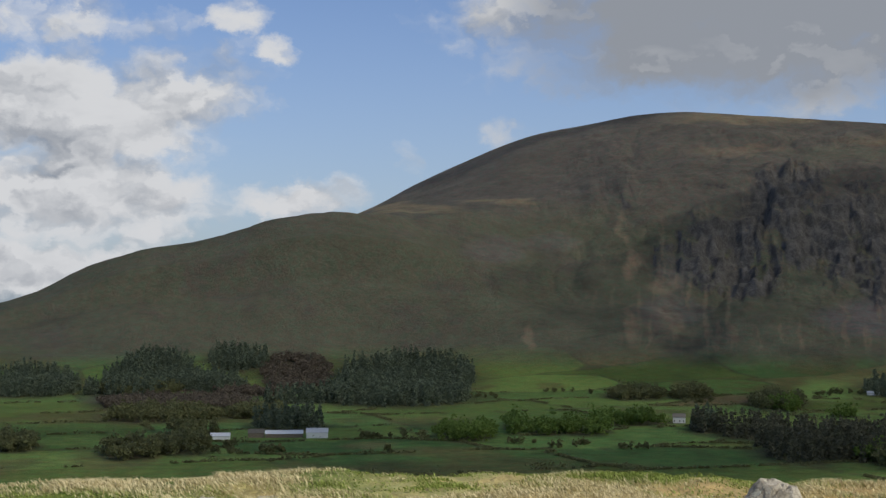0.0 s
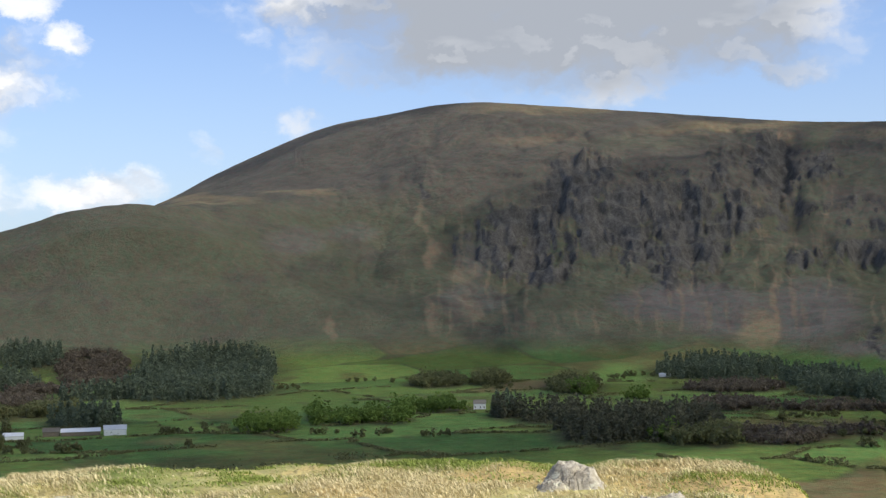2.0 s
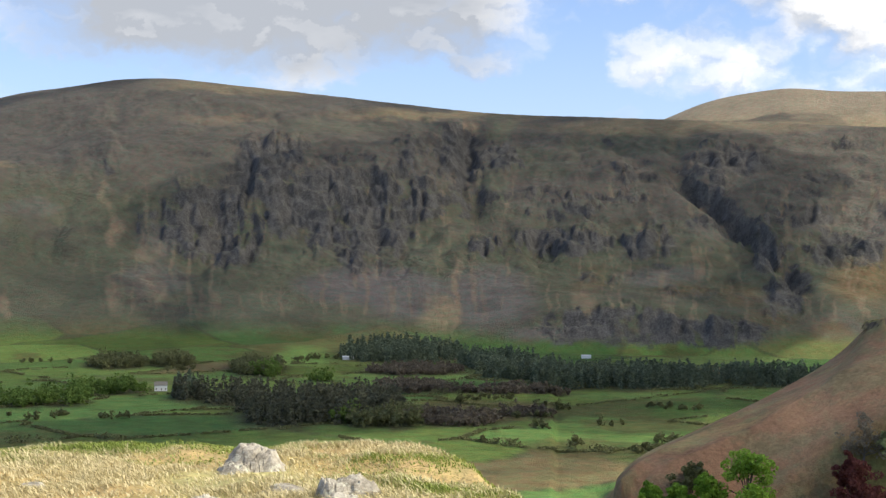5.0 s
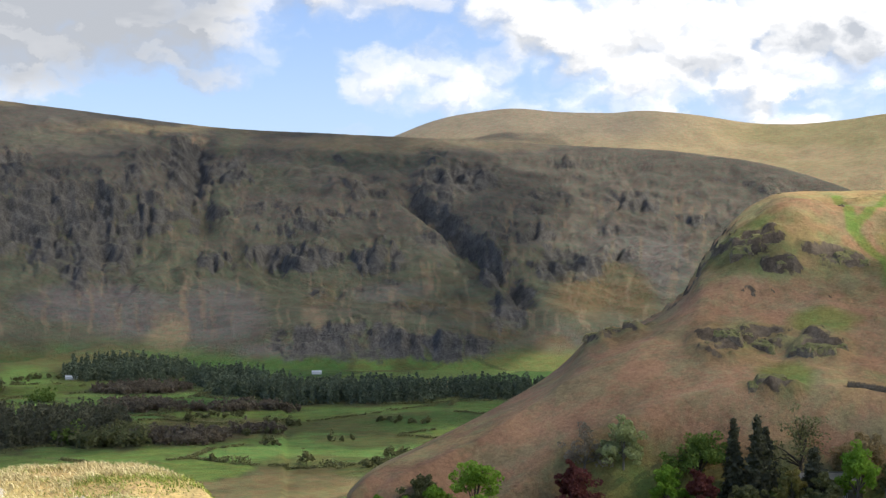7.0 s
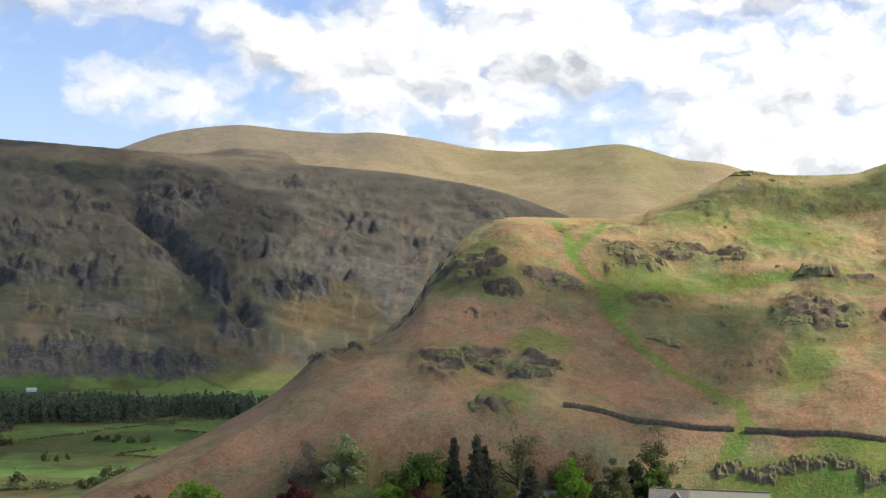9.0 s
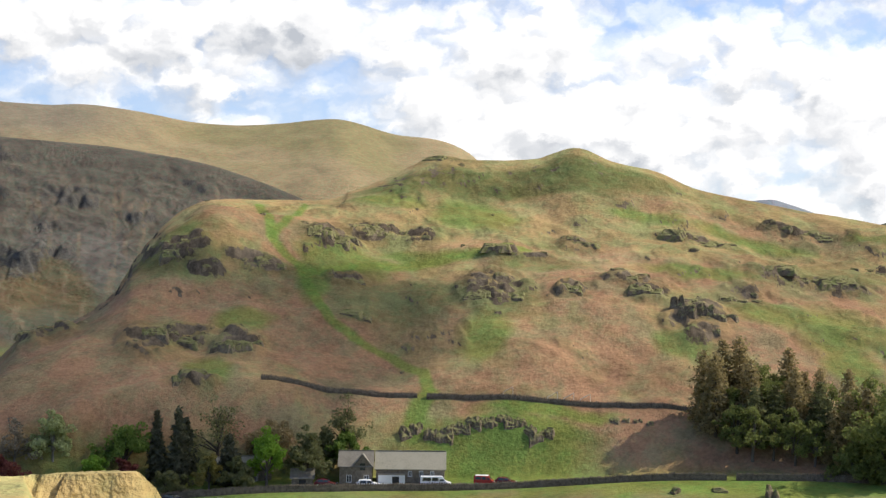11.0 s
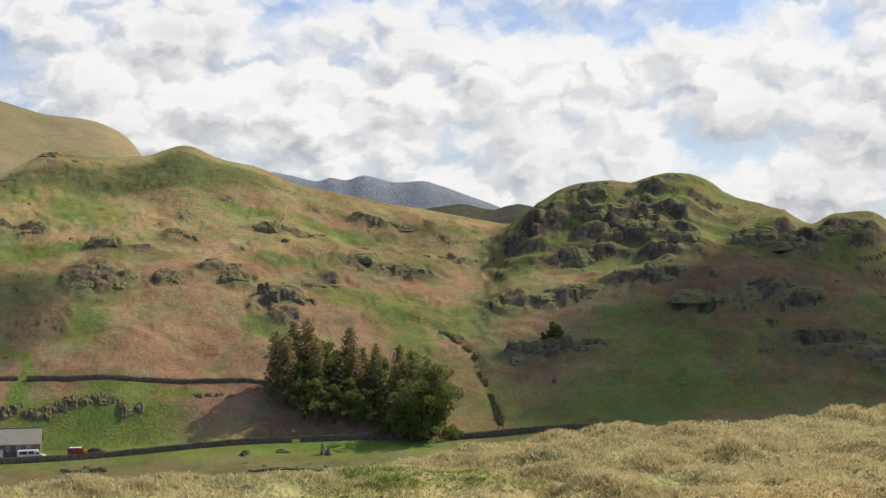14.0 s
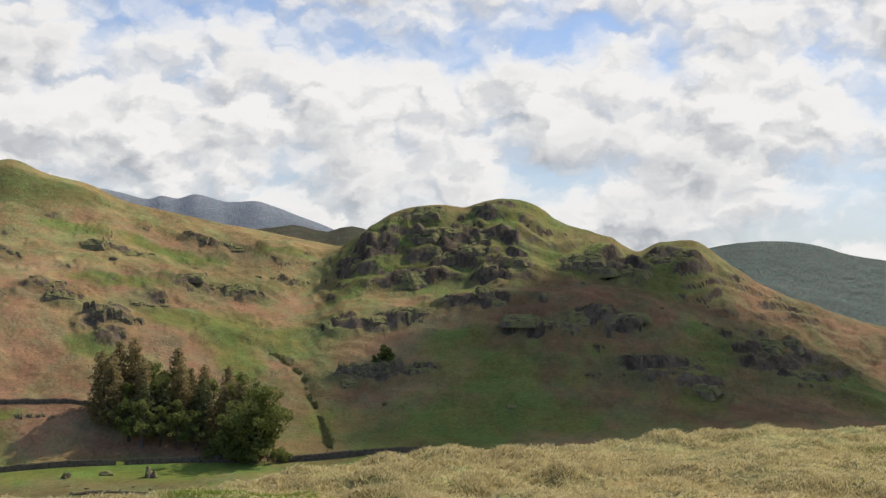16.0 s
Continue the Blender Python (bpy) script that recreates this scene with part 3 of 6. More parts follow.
def ground_material():
    m, n, bsdf = material("ground_cover", 0.95, 0.1)
    pos = place_of(n)
    cover, rocky = n.node("ShaderNodeAttribute"), n.node("ShaderNodeAttribute")
    cover.attribute_name, rocky.attribute_name = "cover", "rocky"
    dist = n.node("ShaderNodeVectorMath")
    dist.operation = "LENGTH"
    n.link(pos, dist.inputs[0])
    # tussocks near by, patches of growth further off
    fine = n.noise(pos, 1.4, 6, 0.7)
    broad = n.noise(pos, 0.07, 6, 0.68)
    huge = n.noise(pos, 0.012, 6, 0.7)
    tuft = n.noise(pos, 0.42, 8, 0.78, 0.4)
    blades = n.noise(pos, 7.0, 5, 0.7)
    f = n.math("ADD", n.math("MULTIPLY", fine, 0.20), n.math("ADD", n.math("MULTIPLY", broad, 0.26), n.math("MULTIPLY", huge, 0.24)))
    f = n.math("ADD", f, n.math("ADD", n.math("MULTIPLY", tuft, 0.20), n.math("MULTIPLY", blades, 0.10)))
    # Far ground: weaker tone contrast, and stone greyed by haze put into its colour.
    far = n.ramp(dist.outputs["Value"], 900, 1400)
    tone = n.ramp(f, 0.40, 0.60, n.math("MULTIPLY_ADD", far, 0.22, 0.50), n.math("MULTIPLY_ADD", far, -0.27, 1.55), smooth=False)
    hue = n.mix(n.ramp(n.noise(pos, 0.11, 8, 0.75), 0.42, 0.6), (1.10, 0.97, 0.90), (0.88, 1.05, 0.92))
    grass = n.mix(1.0, cover.outputs["Color"], n.vec(tone, tone, tone), "MULTIPLY")
    grass = n.mix(1.0, grass, hue, "MULTIPLY")
    stretch = n.node("ShaderNodeMapping")
    stretch.inputs["Scale"].default_value = (1, 1, 0.35)
    n.link(pos, stretch.inputs[0])
    rk = n.math("ADD", n.math("MULTIPLY", n.noise(stretch.outputs[0], 0.5, 6, 0.75), 0.5), n.math("MULTIPLY", n.noise(stretch.outputs[0], 0.06, 6, 0.75), 0.5))
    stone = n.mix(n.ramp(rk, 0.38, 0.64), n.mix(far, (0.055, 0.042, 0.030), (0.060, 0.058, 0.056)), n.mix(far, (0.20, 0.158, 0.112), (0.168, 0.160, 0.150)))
    speck = n.math("ADD", n.math("MULTIPLY", n.noise(pos, 0.22, 6, 0.75), 0.8), n.math("MULTIPLY", n.noise(stretch.outputs[0], 0.9, 4, 0.7), 0.9))
    edge = n.math("ADD", rocky.outputs["Fac"], n.math("SUBTRACT", speck, 0.85))
    n.link(n.mix(n.ramp(edge, n.math("MULTIPLY_ADD", far, -0.14, 0.38), n.math("MULTIPLY_ADD", far, 0.25, 0.6)), grass, stone), bsdf.inputs["Base Color"])
    h = n.math("ADD", n.math("MULTIPLY", fine, 0.25), n.math("MULTIPLY", n.noise(pos, 0.16, 7, 0.72), n.ramp(dist.outputs["Value"], 150, 1500, 0.8, 7.0)))
    bump(n, bsdf, h, 0.8, 1.0)
    return m


# ---- land: mesh ----
def track(a, r, points, width):
    """1 on a footpath through points of (azimuth, distance), 0 beside it."""
    x, y = r * np.sin(np.radians(a)), r * np.cos(np.radians(a))
    best = np.full(a.shape, 1e9)
    pts = [polar(*q) for q in points]
    for (x0, y0), (x1, y1) in zip(pts[:-1], pts[1:]):
        dx, dy = x1 - x0, y1 - y0
        t = np.clip(((x - x0) * dx + (y - y0) * dy) / (dx * dx + dy * dy), 0, 1)
        best = np.minimum(best, np.hypot(x - x0 - t * dx, y - y0 - t * dy))
    return 1 - step(best, width * 0.5, width * 1.1)


GREEN_ZONES = ((49.0, 298, 0.6, 11), (50.1, 309, 1.6, 2), (53.6, 316, 1.4, 2.6), (55.6, 342, 1.6, 9), (56.4, 273, 1.0, 9), (46.1, 275, 1.1, 5), (52.1, 348, 1.4, 5), (44.8, 252, 0.9, 6),
               (70.8, 294, 1.6, 12), (64.7, 276, 1.1, 3.5), (68.9, 295, 2.2, 6), (74.0, 294, 2.2, 8), (77.4, 292, 1.6, 2.4), (78.4, 255, 2.2, 11), (82.8, 257, 2.8, 6), (65.4, 315, 2.1, 3), (62.8, 350, 1.3, 3))
GREEN_PATCHES = ((56.2, 342, 1.3, 5), (50.4, 309, 1.6, 6), (71.6, 280, 1.1, 5), (67.3, 351, 2.1, 3.6), (72.3, 360, 1.1, 2.2), (69.4, 224, 3.4, 6), (88.5, 257, 4.0, 7), (83.0, 350, 1.6, 5), (91.6, 335, 1.2, 7), (85.0, 318, 2.4, 3))
BANK_ZONES = ((57.4, 242, 3.4, 3.0), (59.2, 247, 2.5, 1.5), (57.2, 238.5, 3.6, 6.0), (69, 229, 5, 6))
BRACKEN_ZONES = ((60.9, 274, 3.3, 11), (62.9, 241, 1.8, 7), (51.0, 248, 2.5, 2), (66.4, 357, 3.4, 4.7), (71.0, 360, 2.6, 2.5), (59.5, 319, 4.0, 4), (73.4, 325, 1.6, 5.4), (80.1, 288, 2.2, 4.5), (57.2, 255, 6.9, 3.3), (77.4, 316, 4.0, 2.0), (44.0, 285, 2.6, 5), (40.0, 250, 5.0, 14))
# The first olive zone, a mound, also has its slope's shade in the colour.
OLIVE_ZONES = ((52.4, 290, 3.0, 11), (58.6, 312, 1.9, 5), (57.6, 286, 1.9, 5), (79.2, 293, 2.2, 7), (71.2, 329, 2.9, 8), (73.1, 271, 1.6, 5))
CROWN_ZONES = ((54.8, 361, 2.4, 7), (59.6, 366, 3.2, 7), (62.6, 371, 1.6, 5), (56.8, 358, 3.9, 3), (52.6, 360, 1.6, 7), (43.0, 302, 1.3, 9))
# Woods of the valley: azimuth, distance, half azimuth (degrees), half depth (metres).
SPRUCE_WOODS = ((-12.6, 1600, 0.7, 80), (-11.2, 1650, 1.4, 95), (-8.1, 1720, 1.2, 60), (-1.5, 1600, 2.8, 130), (-1.9, 1390, 3.0, 110), (-6.1, 1100, 1.5, 39), (-5.7, 1346, 1.5, 25), (-8.7, 1500, 1.0, 30), (-16, 1560, 1.8, 110), (-9.6, 1570, 1.6, 60), (-12.5, 1480, 1.6, 50))
BELT_WOODS = ((18.9, 1540, 2.5, 90), (22.6, 1420, 1.5, 70), (25.8, 1235, 1.9, 60), (23.6, 1305, 1.8, 60), (28.4, 1243, 2.9, 70), (33.3, 1274, 2.2, 59), (10.3, 1084, 0.5, 31))
COPSE_WOODS = ((10.5, 1065, 0.6, 27), (12.7, 1038, 1.7, 39), (14.3, 951, 2.0, 80), (17.2, 963, 1.8, 85))
OLIVE_WOODS = ((-9.8, 1043, 1.0, 34), (-12.2, 907, 1.1, 37), (-10.3, 931, 1.1, 41), (13.1, 1350, 1.0, 90), (7.7, 1435, 1.1, 60), (18.7, 904, 0.8, 45), (9.8, 1444, 0.8, 50), (-11.9, 1500, 1.5, 60), (-16.6, 970, 0.9, 40), (17.5, 885, 1.0, 18), (-11.0, 1190, 2.2, 50), (-7.5, 1200, 1.2, 40))
GREEN_WOODS = ((0.9, 1007, 1.1, 40), (2.8, 1076, 0.3, 50), (4.2, 1044, 0.8, 28), (5.6, 1054, 0.9, 35), (7.5, 1128, 1.5, 25), (13.4, 1300, 0.6, 40), (15.6, 1229, 0.5, 9), (16.6, 905, 0.5, 18))
BARE_WOODS = ((-5.8, 1640, 1.4, 110), (-10.6, 1335, 2.8, 72), (-8.3, 1317, 0.8, 41), (-7.6, 1457, 1.5, 44), (19.4, 1340, 1.9, 50), (20.8, 910, 2.0, 34), (23.9, 948, 1.1, 12), (19.2, 1150, 1.4, 45), (22.8, 1127, 2.7, 20))
# Growth and tan crest bands on the long fell: azimuth, elevation, half extents (degrees), amount.
SCREES = ((16.3, -0.8, 1.8, 0.7, 0.9), (19.0, -1.2, 1.8, 1.0, 0.9), (22.3, -1.2, 2.0, 1.3, 0.9), (24.7, -2.8, 1.5, 0.5, 0.9), (9.0, -0.5, 1.35, 0.7, 0.6), (2.2, 2.0, 1.35, 0.57, 0.6), (9.1, 1.0, 0.9, 0.8, 0.6), (4.4, 2.3, 1.1, 0.4, 0.5),
          (17.9, -0.7, 2.3, 0.7, 0.9), (38.9, 1.6, 2.5, 0.9, 0.7), (40.2, 0.9, 1.35, 1.35, 0.8), (29.0, -0.25, 1.8, 0.45, 0.7), (31.8, 1.6, 1.35, 0.45, 0.5), (35.8, -2.25, 1.1, 0.57, 0.5), (33.6, 5.6, 3.2, 0.45, 0.5))
BARE_EARTH = ((7.4, 1.35, 0.3, 0.7, 0.8), (9.0, -0.9, 0.5, 0.55, 0.5), (7.45, -1.0, 0.23, 0.7, 0.5), (8.7, 0.45, 0.7, 0.3, 0.5), (21.4, 5.4, 0.4, 0.45, 0.9), (13.4, 3.4, 0.16, 0.63, 0.8), (3.5, -1.5, 0.18, 0.5, 0.6), (7.2, 2.7, 0.14, 0.57, 0.6), (11.6, 5.8, 2.0, 0.18, 0.5),
              (20.95, -1.1, 0.11, 1.6, 0.8), (26.0, -1.3, 0.45, 0.7, 0.5))
RAKES = ((22.4, 3.2, 0.6, 0.9, 0.8), (20.9, 1.6, 0.6, 1.0, 0.9), (19.7, 0.5, 0.9, 0.57, 0.9), (14.0, 0.35, 1.35, 0.36, 0.8), (24.2, 4.2, 1.8, 0.7, 0.6), (12.2, -1.4, 2.5, 0.57, 0.7), (22.7, 5.7, 0.7, 0.7, 0.8), (16.0, 5.6, 3.0, 0.35, 0.5), (28.0, 5.0, 3.0, 0.5, 0.5))
GORSES = ((36.9, -0.45, 1.6, 0.9, 0.9), (35.5, -2.6, 1.0, 0.8, 0.8), (32.2, -1.0, 1.0, 0.5, 0.7), (30.0, -0.9, 1.35, 0.27, 0.6), (38.9, -0.45, 0.9, 0.9, 0.8), (26.3, -0.5, 0.7, 0.57, 0.5), (37.8, 0.7, 1.1, 0.45, 0.6), (33.3, -2.0, 1.1, 0.45, 0.6))
RIMS = ((-1.5, 3.55, 2.2, 0.18, 0.6), (2.2, 3.85, 1.6, 0.12, 0.6), (13.5, 7.1, 4.5, 0.25, 0.6), (21, 6.1, 5, 0.22, 0.7), (30, 5.6, 6, 0.3, 0.5))
MOOR = np.array((0.20, 0.19, 0.085))
STRAW, FRESH, BRACKEN = np.array((0.42, 0.345, 0.165)), np.array((0.14, 0.19, 0.045)), np.array((0.296, 0.190, 0.118))
FIELD, OLIVE, HEATH, SCREE = np.array((0.128, 0.200, 0.058)), np.array((0.125, 0.125, 0.092)), np.array((0.152, 0.134, 0.122)), np.array((0.172, 0.156, 0.153))
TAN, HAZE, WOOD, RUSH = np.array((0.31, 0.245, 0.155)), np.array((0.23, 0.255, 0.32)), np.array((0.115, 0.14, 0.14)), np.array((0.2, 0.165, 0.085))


SANDY, GORSE = np.array((0.34, 0.26, 0.19)), np.array((0.165, 0.124, 0.074))


def n1_far(x, y):
    return fbm(x / 110, y / 110, 4, 82)


def fields(x, y):
    """Which field of the valley a place lies in: its number, and how near its border is in metres."""
    gx, gy = (x * 0.94 + y * 0.34) / 170, (y * 0.94 - x * 0.34) / 105
    ix, iy = np.floor(gx), np.floor(gy)
    best, second, who = np.full(x.shape, 9.0), np.full(x.shape, 9.0), np.zeros(x.shape)
    for dx in (-1, 0, 1):
        for dy in (-1, 0, 1):
            cx, cy = ix + dx, iy + dy
            px, py = cx + 0.2 + 0.6 * lattice(cx, cy, 71), cy + 0.2 + 0.6 * lattice(cx, cy, 72)
            d = np.maximum(np.abs(gx - px), np.abs(gy - py))
            tone = lattice(cx, cy, 73)
            closer = d < best
            second = np.where(closer, best, np.minimum(second, d))
            who = np.where(closer, tone, who)
            best = np.minimum(best, d)
    return who, (second - best) * 70


def blend(c, k, colour):
    return c + (colour - c) * k[..., None]


def cover_of(a, r, x, y, z, slope):
    c = np.broadcast_to(FIELD, a.shape + (3,)).copy()
    who, border = fields(x, y)
    c *= (0.68 + 0.62 * who)[..., None] * (1 + np.array((0.16, 0.0, -0.10)) * (2 * lattice(np.floor(who * 997), np.floor(who * 61), 5) - 1)[..., None])
    c = blend(c, step(who, 0.90, 0.93), RUSH * 0.9)
    c = blend(c, (1 - step(border, 1.5, 3.5)) * 0.6, np.array((0.08, 0.085, 0.045)))
    c = blend(c, step(fbm(x / 90, y / 90, 4, 81), 0.18, 0.4) * 0.7, np.array((0.13, 0.12, 0.05)))
    # The FIELD * 1.45 and * 1.5 patches put pools of sun into the colour.
    for ca, cr, wa, wr, colour, k in ((21.5, 930, 3.6, 26, RUSH * 0.8, 0.8), (22.0, 1010, 3.2, 45, RUSH * 0.62, 0.8), (15.0, 1500, 1.4, 110, FIELD * 1.45, 0.9), (27.5, 1120, 4.5, 30, FIELD * 1.35, 0.7), (4.5, 1100, 3.5, 50, FIELD * 1.5, 0.7),
                                     (-12.3, 1400, 1.9, 90, HEATH * 0.9, 0.8), (-8.5, 1400, 1.0, 90, SANDY * 0.6, 0.8), (-6.8, 1470, 1.2, 30, GORSE, 0.8), (-12.8, 880, 2.0, 60, RUSH * 0.7, 0.5), (-0.5, 1130, 2.0, 60, RUSH * 0.8, 0.5), (-3.0, 950, 1.2, 25, RUSH, 0.6)):
        c = blend(c, k * np.clip(1.3 - ((a + 0.25 * fbm(x / 25, y / 25, 3, 79) - ca) / wa) ** 2 - ((r + 14 * fbm(x / 25 + 7, y / 25, 3, 79) - cr) / wr) ** 2, 0, 1), colour)
    rocky = np.zeros(a.shape)
    n1, n2, n3 = fbm(x / 30, y / 30, 5, 82), fbm(x / 9, y / 9, 4, 83), fbm(x / 2.2, y / 2.2, 4, 84)
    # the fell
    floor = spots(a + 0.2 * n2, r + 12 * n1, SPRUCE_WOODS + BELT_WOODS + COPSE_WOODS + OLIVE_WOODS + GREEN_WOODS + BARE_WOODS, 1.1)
    fell = step(r, 1560, 1680) * (a < 60) * (r < 2880)
    e = np.degrees(np.arctan2(z - 100, r))
    wob_a, wob_e = a + 0.4 * fbm(x / 60, y / 60, 4, 77), e + 0.25 * fbm(x / 60 + 5, y / 60, 4, 78)
    up = step(z + 10 * n1_far(x, y), 15 - 5 * step(a, 18, 24), 44 - 18 * step(a, 18, 24))
    c = blend(c, fell * up, OLIVE)
    c = blend(c, fell * step(e + 0.5 * n1_far(x, y), 2.4 - 2.2 * step(a, 18, 28), 4.4 - 1.4 * step(a, 18, 28)) * 0.85, HEATH)
    # The last, TAN * 1.1, is a patch of sun put into the colour.
    for zones, colour in ((SCREES, SCREE), (RAKES, OLIVE * 1.25), (BARE_EARTH, SANDY * 0.8), (GORSES, GORSE), (RIMS, TAN), (((20.3, -1.9, 0.8, 0.75, 0.7),), TAN * 1.1)):
        for ca, ce, wa, we, k in zones:
            c = blend(c, fell * k * np.clip(1.35 - ((wob_a - ca) / wa) ** 2 - ((wob_e - ce) / we) ** 2, 0, 1) * up, colour)
    streak = step(fbm(a * 4.5 + 0.8 * fbm(x / 50, y / 50, 3, 75), e * 0.7, 4, 76), 0.25, 0.5)
    c = blend(c, fell * streak * step(a, 4, 10) * step(e, -2.4, -1.6) * (1 - step(e, 3.0, 4.4)) * 0.5, SANDY * 0.8)
    c = blend(c, fell * step(fbm(x / 55, y / 55, 5, 74, 0.6), 0.05, 0.5) * up * 0.55, HEATH * 0.75)
    crags = crag_zones(a, e) * fell
    rocky = np.maximum(rocky, crags * (0.60 + 0.36 * step(slope, 0.3, 0.9)))
    rocky = np.maximum(rocky, fell * step(slope, 0.8, 1.2) * step(a, -1, 6) * 0.8)
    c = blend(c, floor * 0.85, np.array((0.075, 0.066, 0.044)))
    # distant fells
    far = step(r, 2880, 2980)
    c = blend(c, far * (a < 62), TAN)
    c = blend(c, far * (a < 62) * step(fbm(x / 300, y / 300, 4, 89) - 0.5 * (1 - step(a, 38, 46)), 0.0, 0.4) * 0.5, np.array((0.20, 0.19, 0.09)))
    c = blend(c, far * (1 - step(a, 38, 43)) * step(z, 440, 560) * 0.6, HEATH * 1.25)
    # Haze of distance is put into the base colour of these ridges.
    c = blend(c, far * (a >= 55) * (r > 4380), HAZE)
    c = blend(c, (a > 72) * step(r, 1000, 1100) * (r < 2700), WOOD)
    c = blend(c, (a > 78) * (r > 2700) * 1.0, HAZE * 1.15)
    c = blend(c, (a > 60) * step(r, 560, 640) * (r < 1000), OLIVE * 0.55)
    # the hill and the knoll beyond the pass
    hill = step(r, 140, 170) * (1 - step(r, 540, 620)) * step(a, 25.5, 27.5)
    aw, rw = a + 0.35 * n2, r + 2.5 * fbm(x / 7 + 3, y / 7, 4, 96)
    c = blend(c, hill, BRACKEN * 0.92)
    c = blend(c, hill * step(fbm(x / 18, y / 18 + 5, 5, 93, 0.6), 0.0, 0.45) * 0.65, STRAW * 0.8)
    c = blend(c, hill * step(n1 + 0.5 * n2, 0.05, 0.45) * step(a, 40, 48) * 0.5, MOOR)
    c = blend(c, hill * step(r, 312, 340) * 0.6 * step(a, 42, 46), STRAW * 0.8)
    for zones, colour, k in ((OLIVE_ZONES, MOOR * 0.75, 0.75), (BRACKEN_ZONES, BRACKEN, 0.8), (GREEN_ZONES + GREEN_PATCHES, FRESH * 0.95, 0.75), (CROWN_ZONES, np.array((0.115, 0.125, 0.048)), 0.9), (BANK_ZONES, FRESH * 1.2, 0.9)):
        c = blend(c, hill * spots(aw, rw, zones, 1.1) * k, colour)
    c = blend(c, hill * step(fbm(x / 12 + 9, y / 12, 5, 92, 0.6), 0.22, 0.5) * step(a, 36, 44) * 0.22, FRESH)
    c = blend(c, hill * (1 - step(r, 233, 240)) * step(a, 33, 40) * 0.9, FRESH * 0.95)
    c = blend(c, hill * step(fbm(x / 6, y / 16, 4, 97), 0.0, 0.4) * (1 - step(r, 224, 229)) * step(a, 45, 55) * 0.8, RUSH)
    c = blend(c, hill * step(a, 73, 75.5) * 0.85, np.array((0.185, 0.165, 0.072)))
    c = blend(c, hill * step(a, 73, 75.5) * step(n1 + 0.6 * n2, -0.05, 0.3) * 0.6, FRESH)
    c = blend(c, hill * step(a, 75, 78) * step(-n1, 0.0, 0.3) * (1 - step(r, 318, 330)) * 0.8, BRACKEN * 0.8)
    c = blend(c, hill * step(a, 91, 94) * step(r, 300, 318) * 0.9, BRACKEN * 0.7)
    c = blend(c, hill * step(a, 80, 85) * step(r + 3 * n2, 261, 268) * (1 - step(r, 318, 326)) * step(fbm(x / 16, y / 16, 4, 98), -0.25, 0.15) * 0.8, BRACKEN * 0.6)
    c = blend(c, hill * step(a, 46, 54) * (1 - step(a, 71, 73)) * step(r + 3 * n2, 192, 197) * (1 - step(r + 4 * n2, 217, 222)) * 0.85, RUSH * 0.85)
    crag = np.maximum.reduce([spots(a, r, HILL_CRAGS_A, 1.05), spots(a, r, HILL_CRAGS_B, 1.05), spots(a, r, KNOLL_CRAGS, 1.05)])
    c = blend(c, hill * spots(a, r, HILL_CRAGS_A + HILL_CRAGS_B + KNOLL_CRAGS, 1.5) * 0.5, MOOR * 0.75)
    rocky = np.maximum(rocky, hill * crag * (0.34 + 0.5 * step(slope, 0.45, 1.0)))
    rocky = np.maximum(rocky, hill * 0.8 * step(slope + 0.25 * n2, 1.15, 1.6) * step(a, 37, 39) * (r > 257))
    knob = knobs(x, y) * step(r, 258, 268) * step(a, 39, 42) * hill
    c = blend(c, knob * 0.4, MOOR * 0.75)
    rocky = np.maximum(rocky, hill * spots(aw, rw, ((53.5, 363, 2.4, 8), (58.9, 369, 2.4, 6)), 1.0) * step(n3 + 0.7 * n2, 0.15, 0.5) * 0.6)
    rocky = np.maximum(rocky, hill * (r > 258) * step(a, 39, 42) * step(4 * knob * (1 - knob), 0.2, 0.8) * step(slope, 0.55, 0.95) * 0.85)
    rocky = np.maximum(rocky, hill * step(a, 74, 76) * (r > 285) * step(slope, 1.02, 1.5) * 0.8)
    for pts, w in ((((54.2, 251), (53.9, 260), (52.5, 268), (50.8, 273), (49.8, 277), (48.8, 294), (48.5, 303), (47.2, 310), (47.0, 327), (46.6, 345)), 1.5),
                   (((47.3, 311), (47.9, 322), (48.3, 332), (48.6, 350)), 1.3), (((54.2, 251), (53.8, 248), (53.5, 243)), 2.4), (((48.7, 300), (50.5, 306), (54, 314), (58, 318)), 2.6)):
        c = blend(c, hill * track(a, r, pts, w) * 0.85, FRESH * 1.1)
    # our own hill
    own = 1 - step(r, 130, 165)
    c = blend(c, own, STRAW)
    brow_side = 1 - step(np.hypot(x - STAND_B.x, y - STAND_B.y), 24, 36)
    to_b = np.degrees(np.arctan2(x - STAND_B.x, y - STAND_B.y))
    c = blend(c, own * step(n2 + 0.6 * n3 - brow_side * (0.30 - 0.55 * (1 - step(to_b, 44, 56))), 0.12, 0.42), FRESH)
    c = blend(c, own * step(r, 14, 30) * step(np.hypot(x - STAND_B.x, y - STAND_B.y), 30, 40) * 0.7, FRESH * 0.9)
    return c, np.clip(rocky, 0, 1)


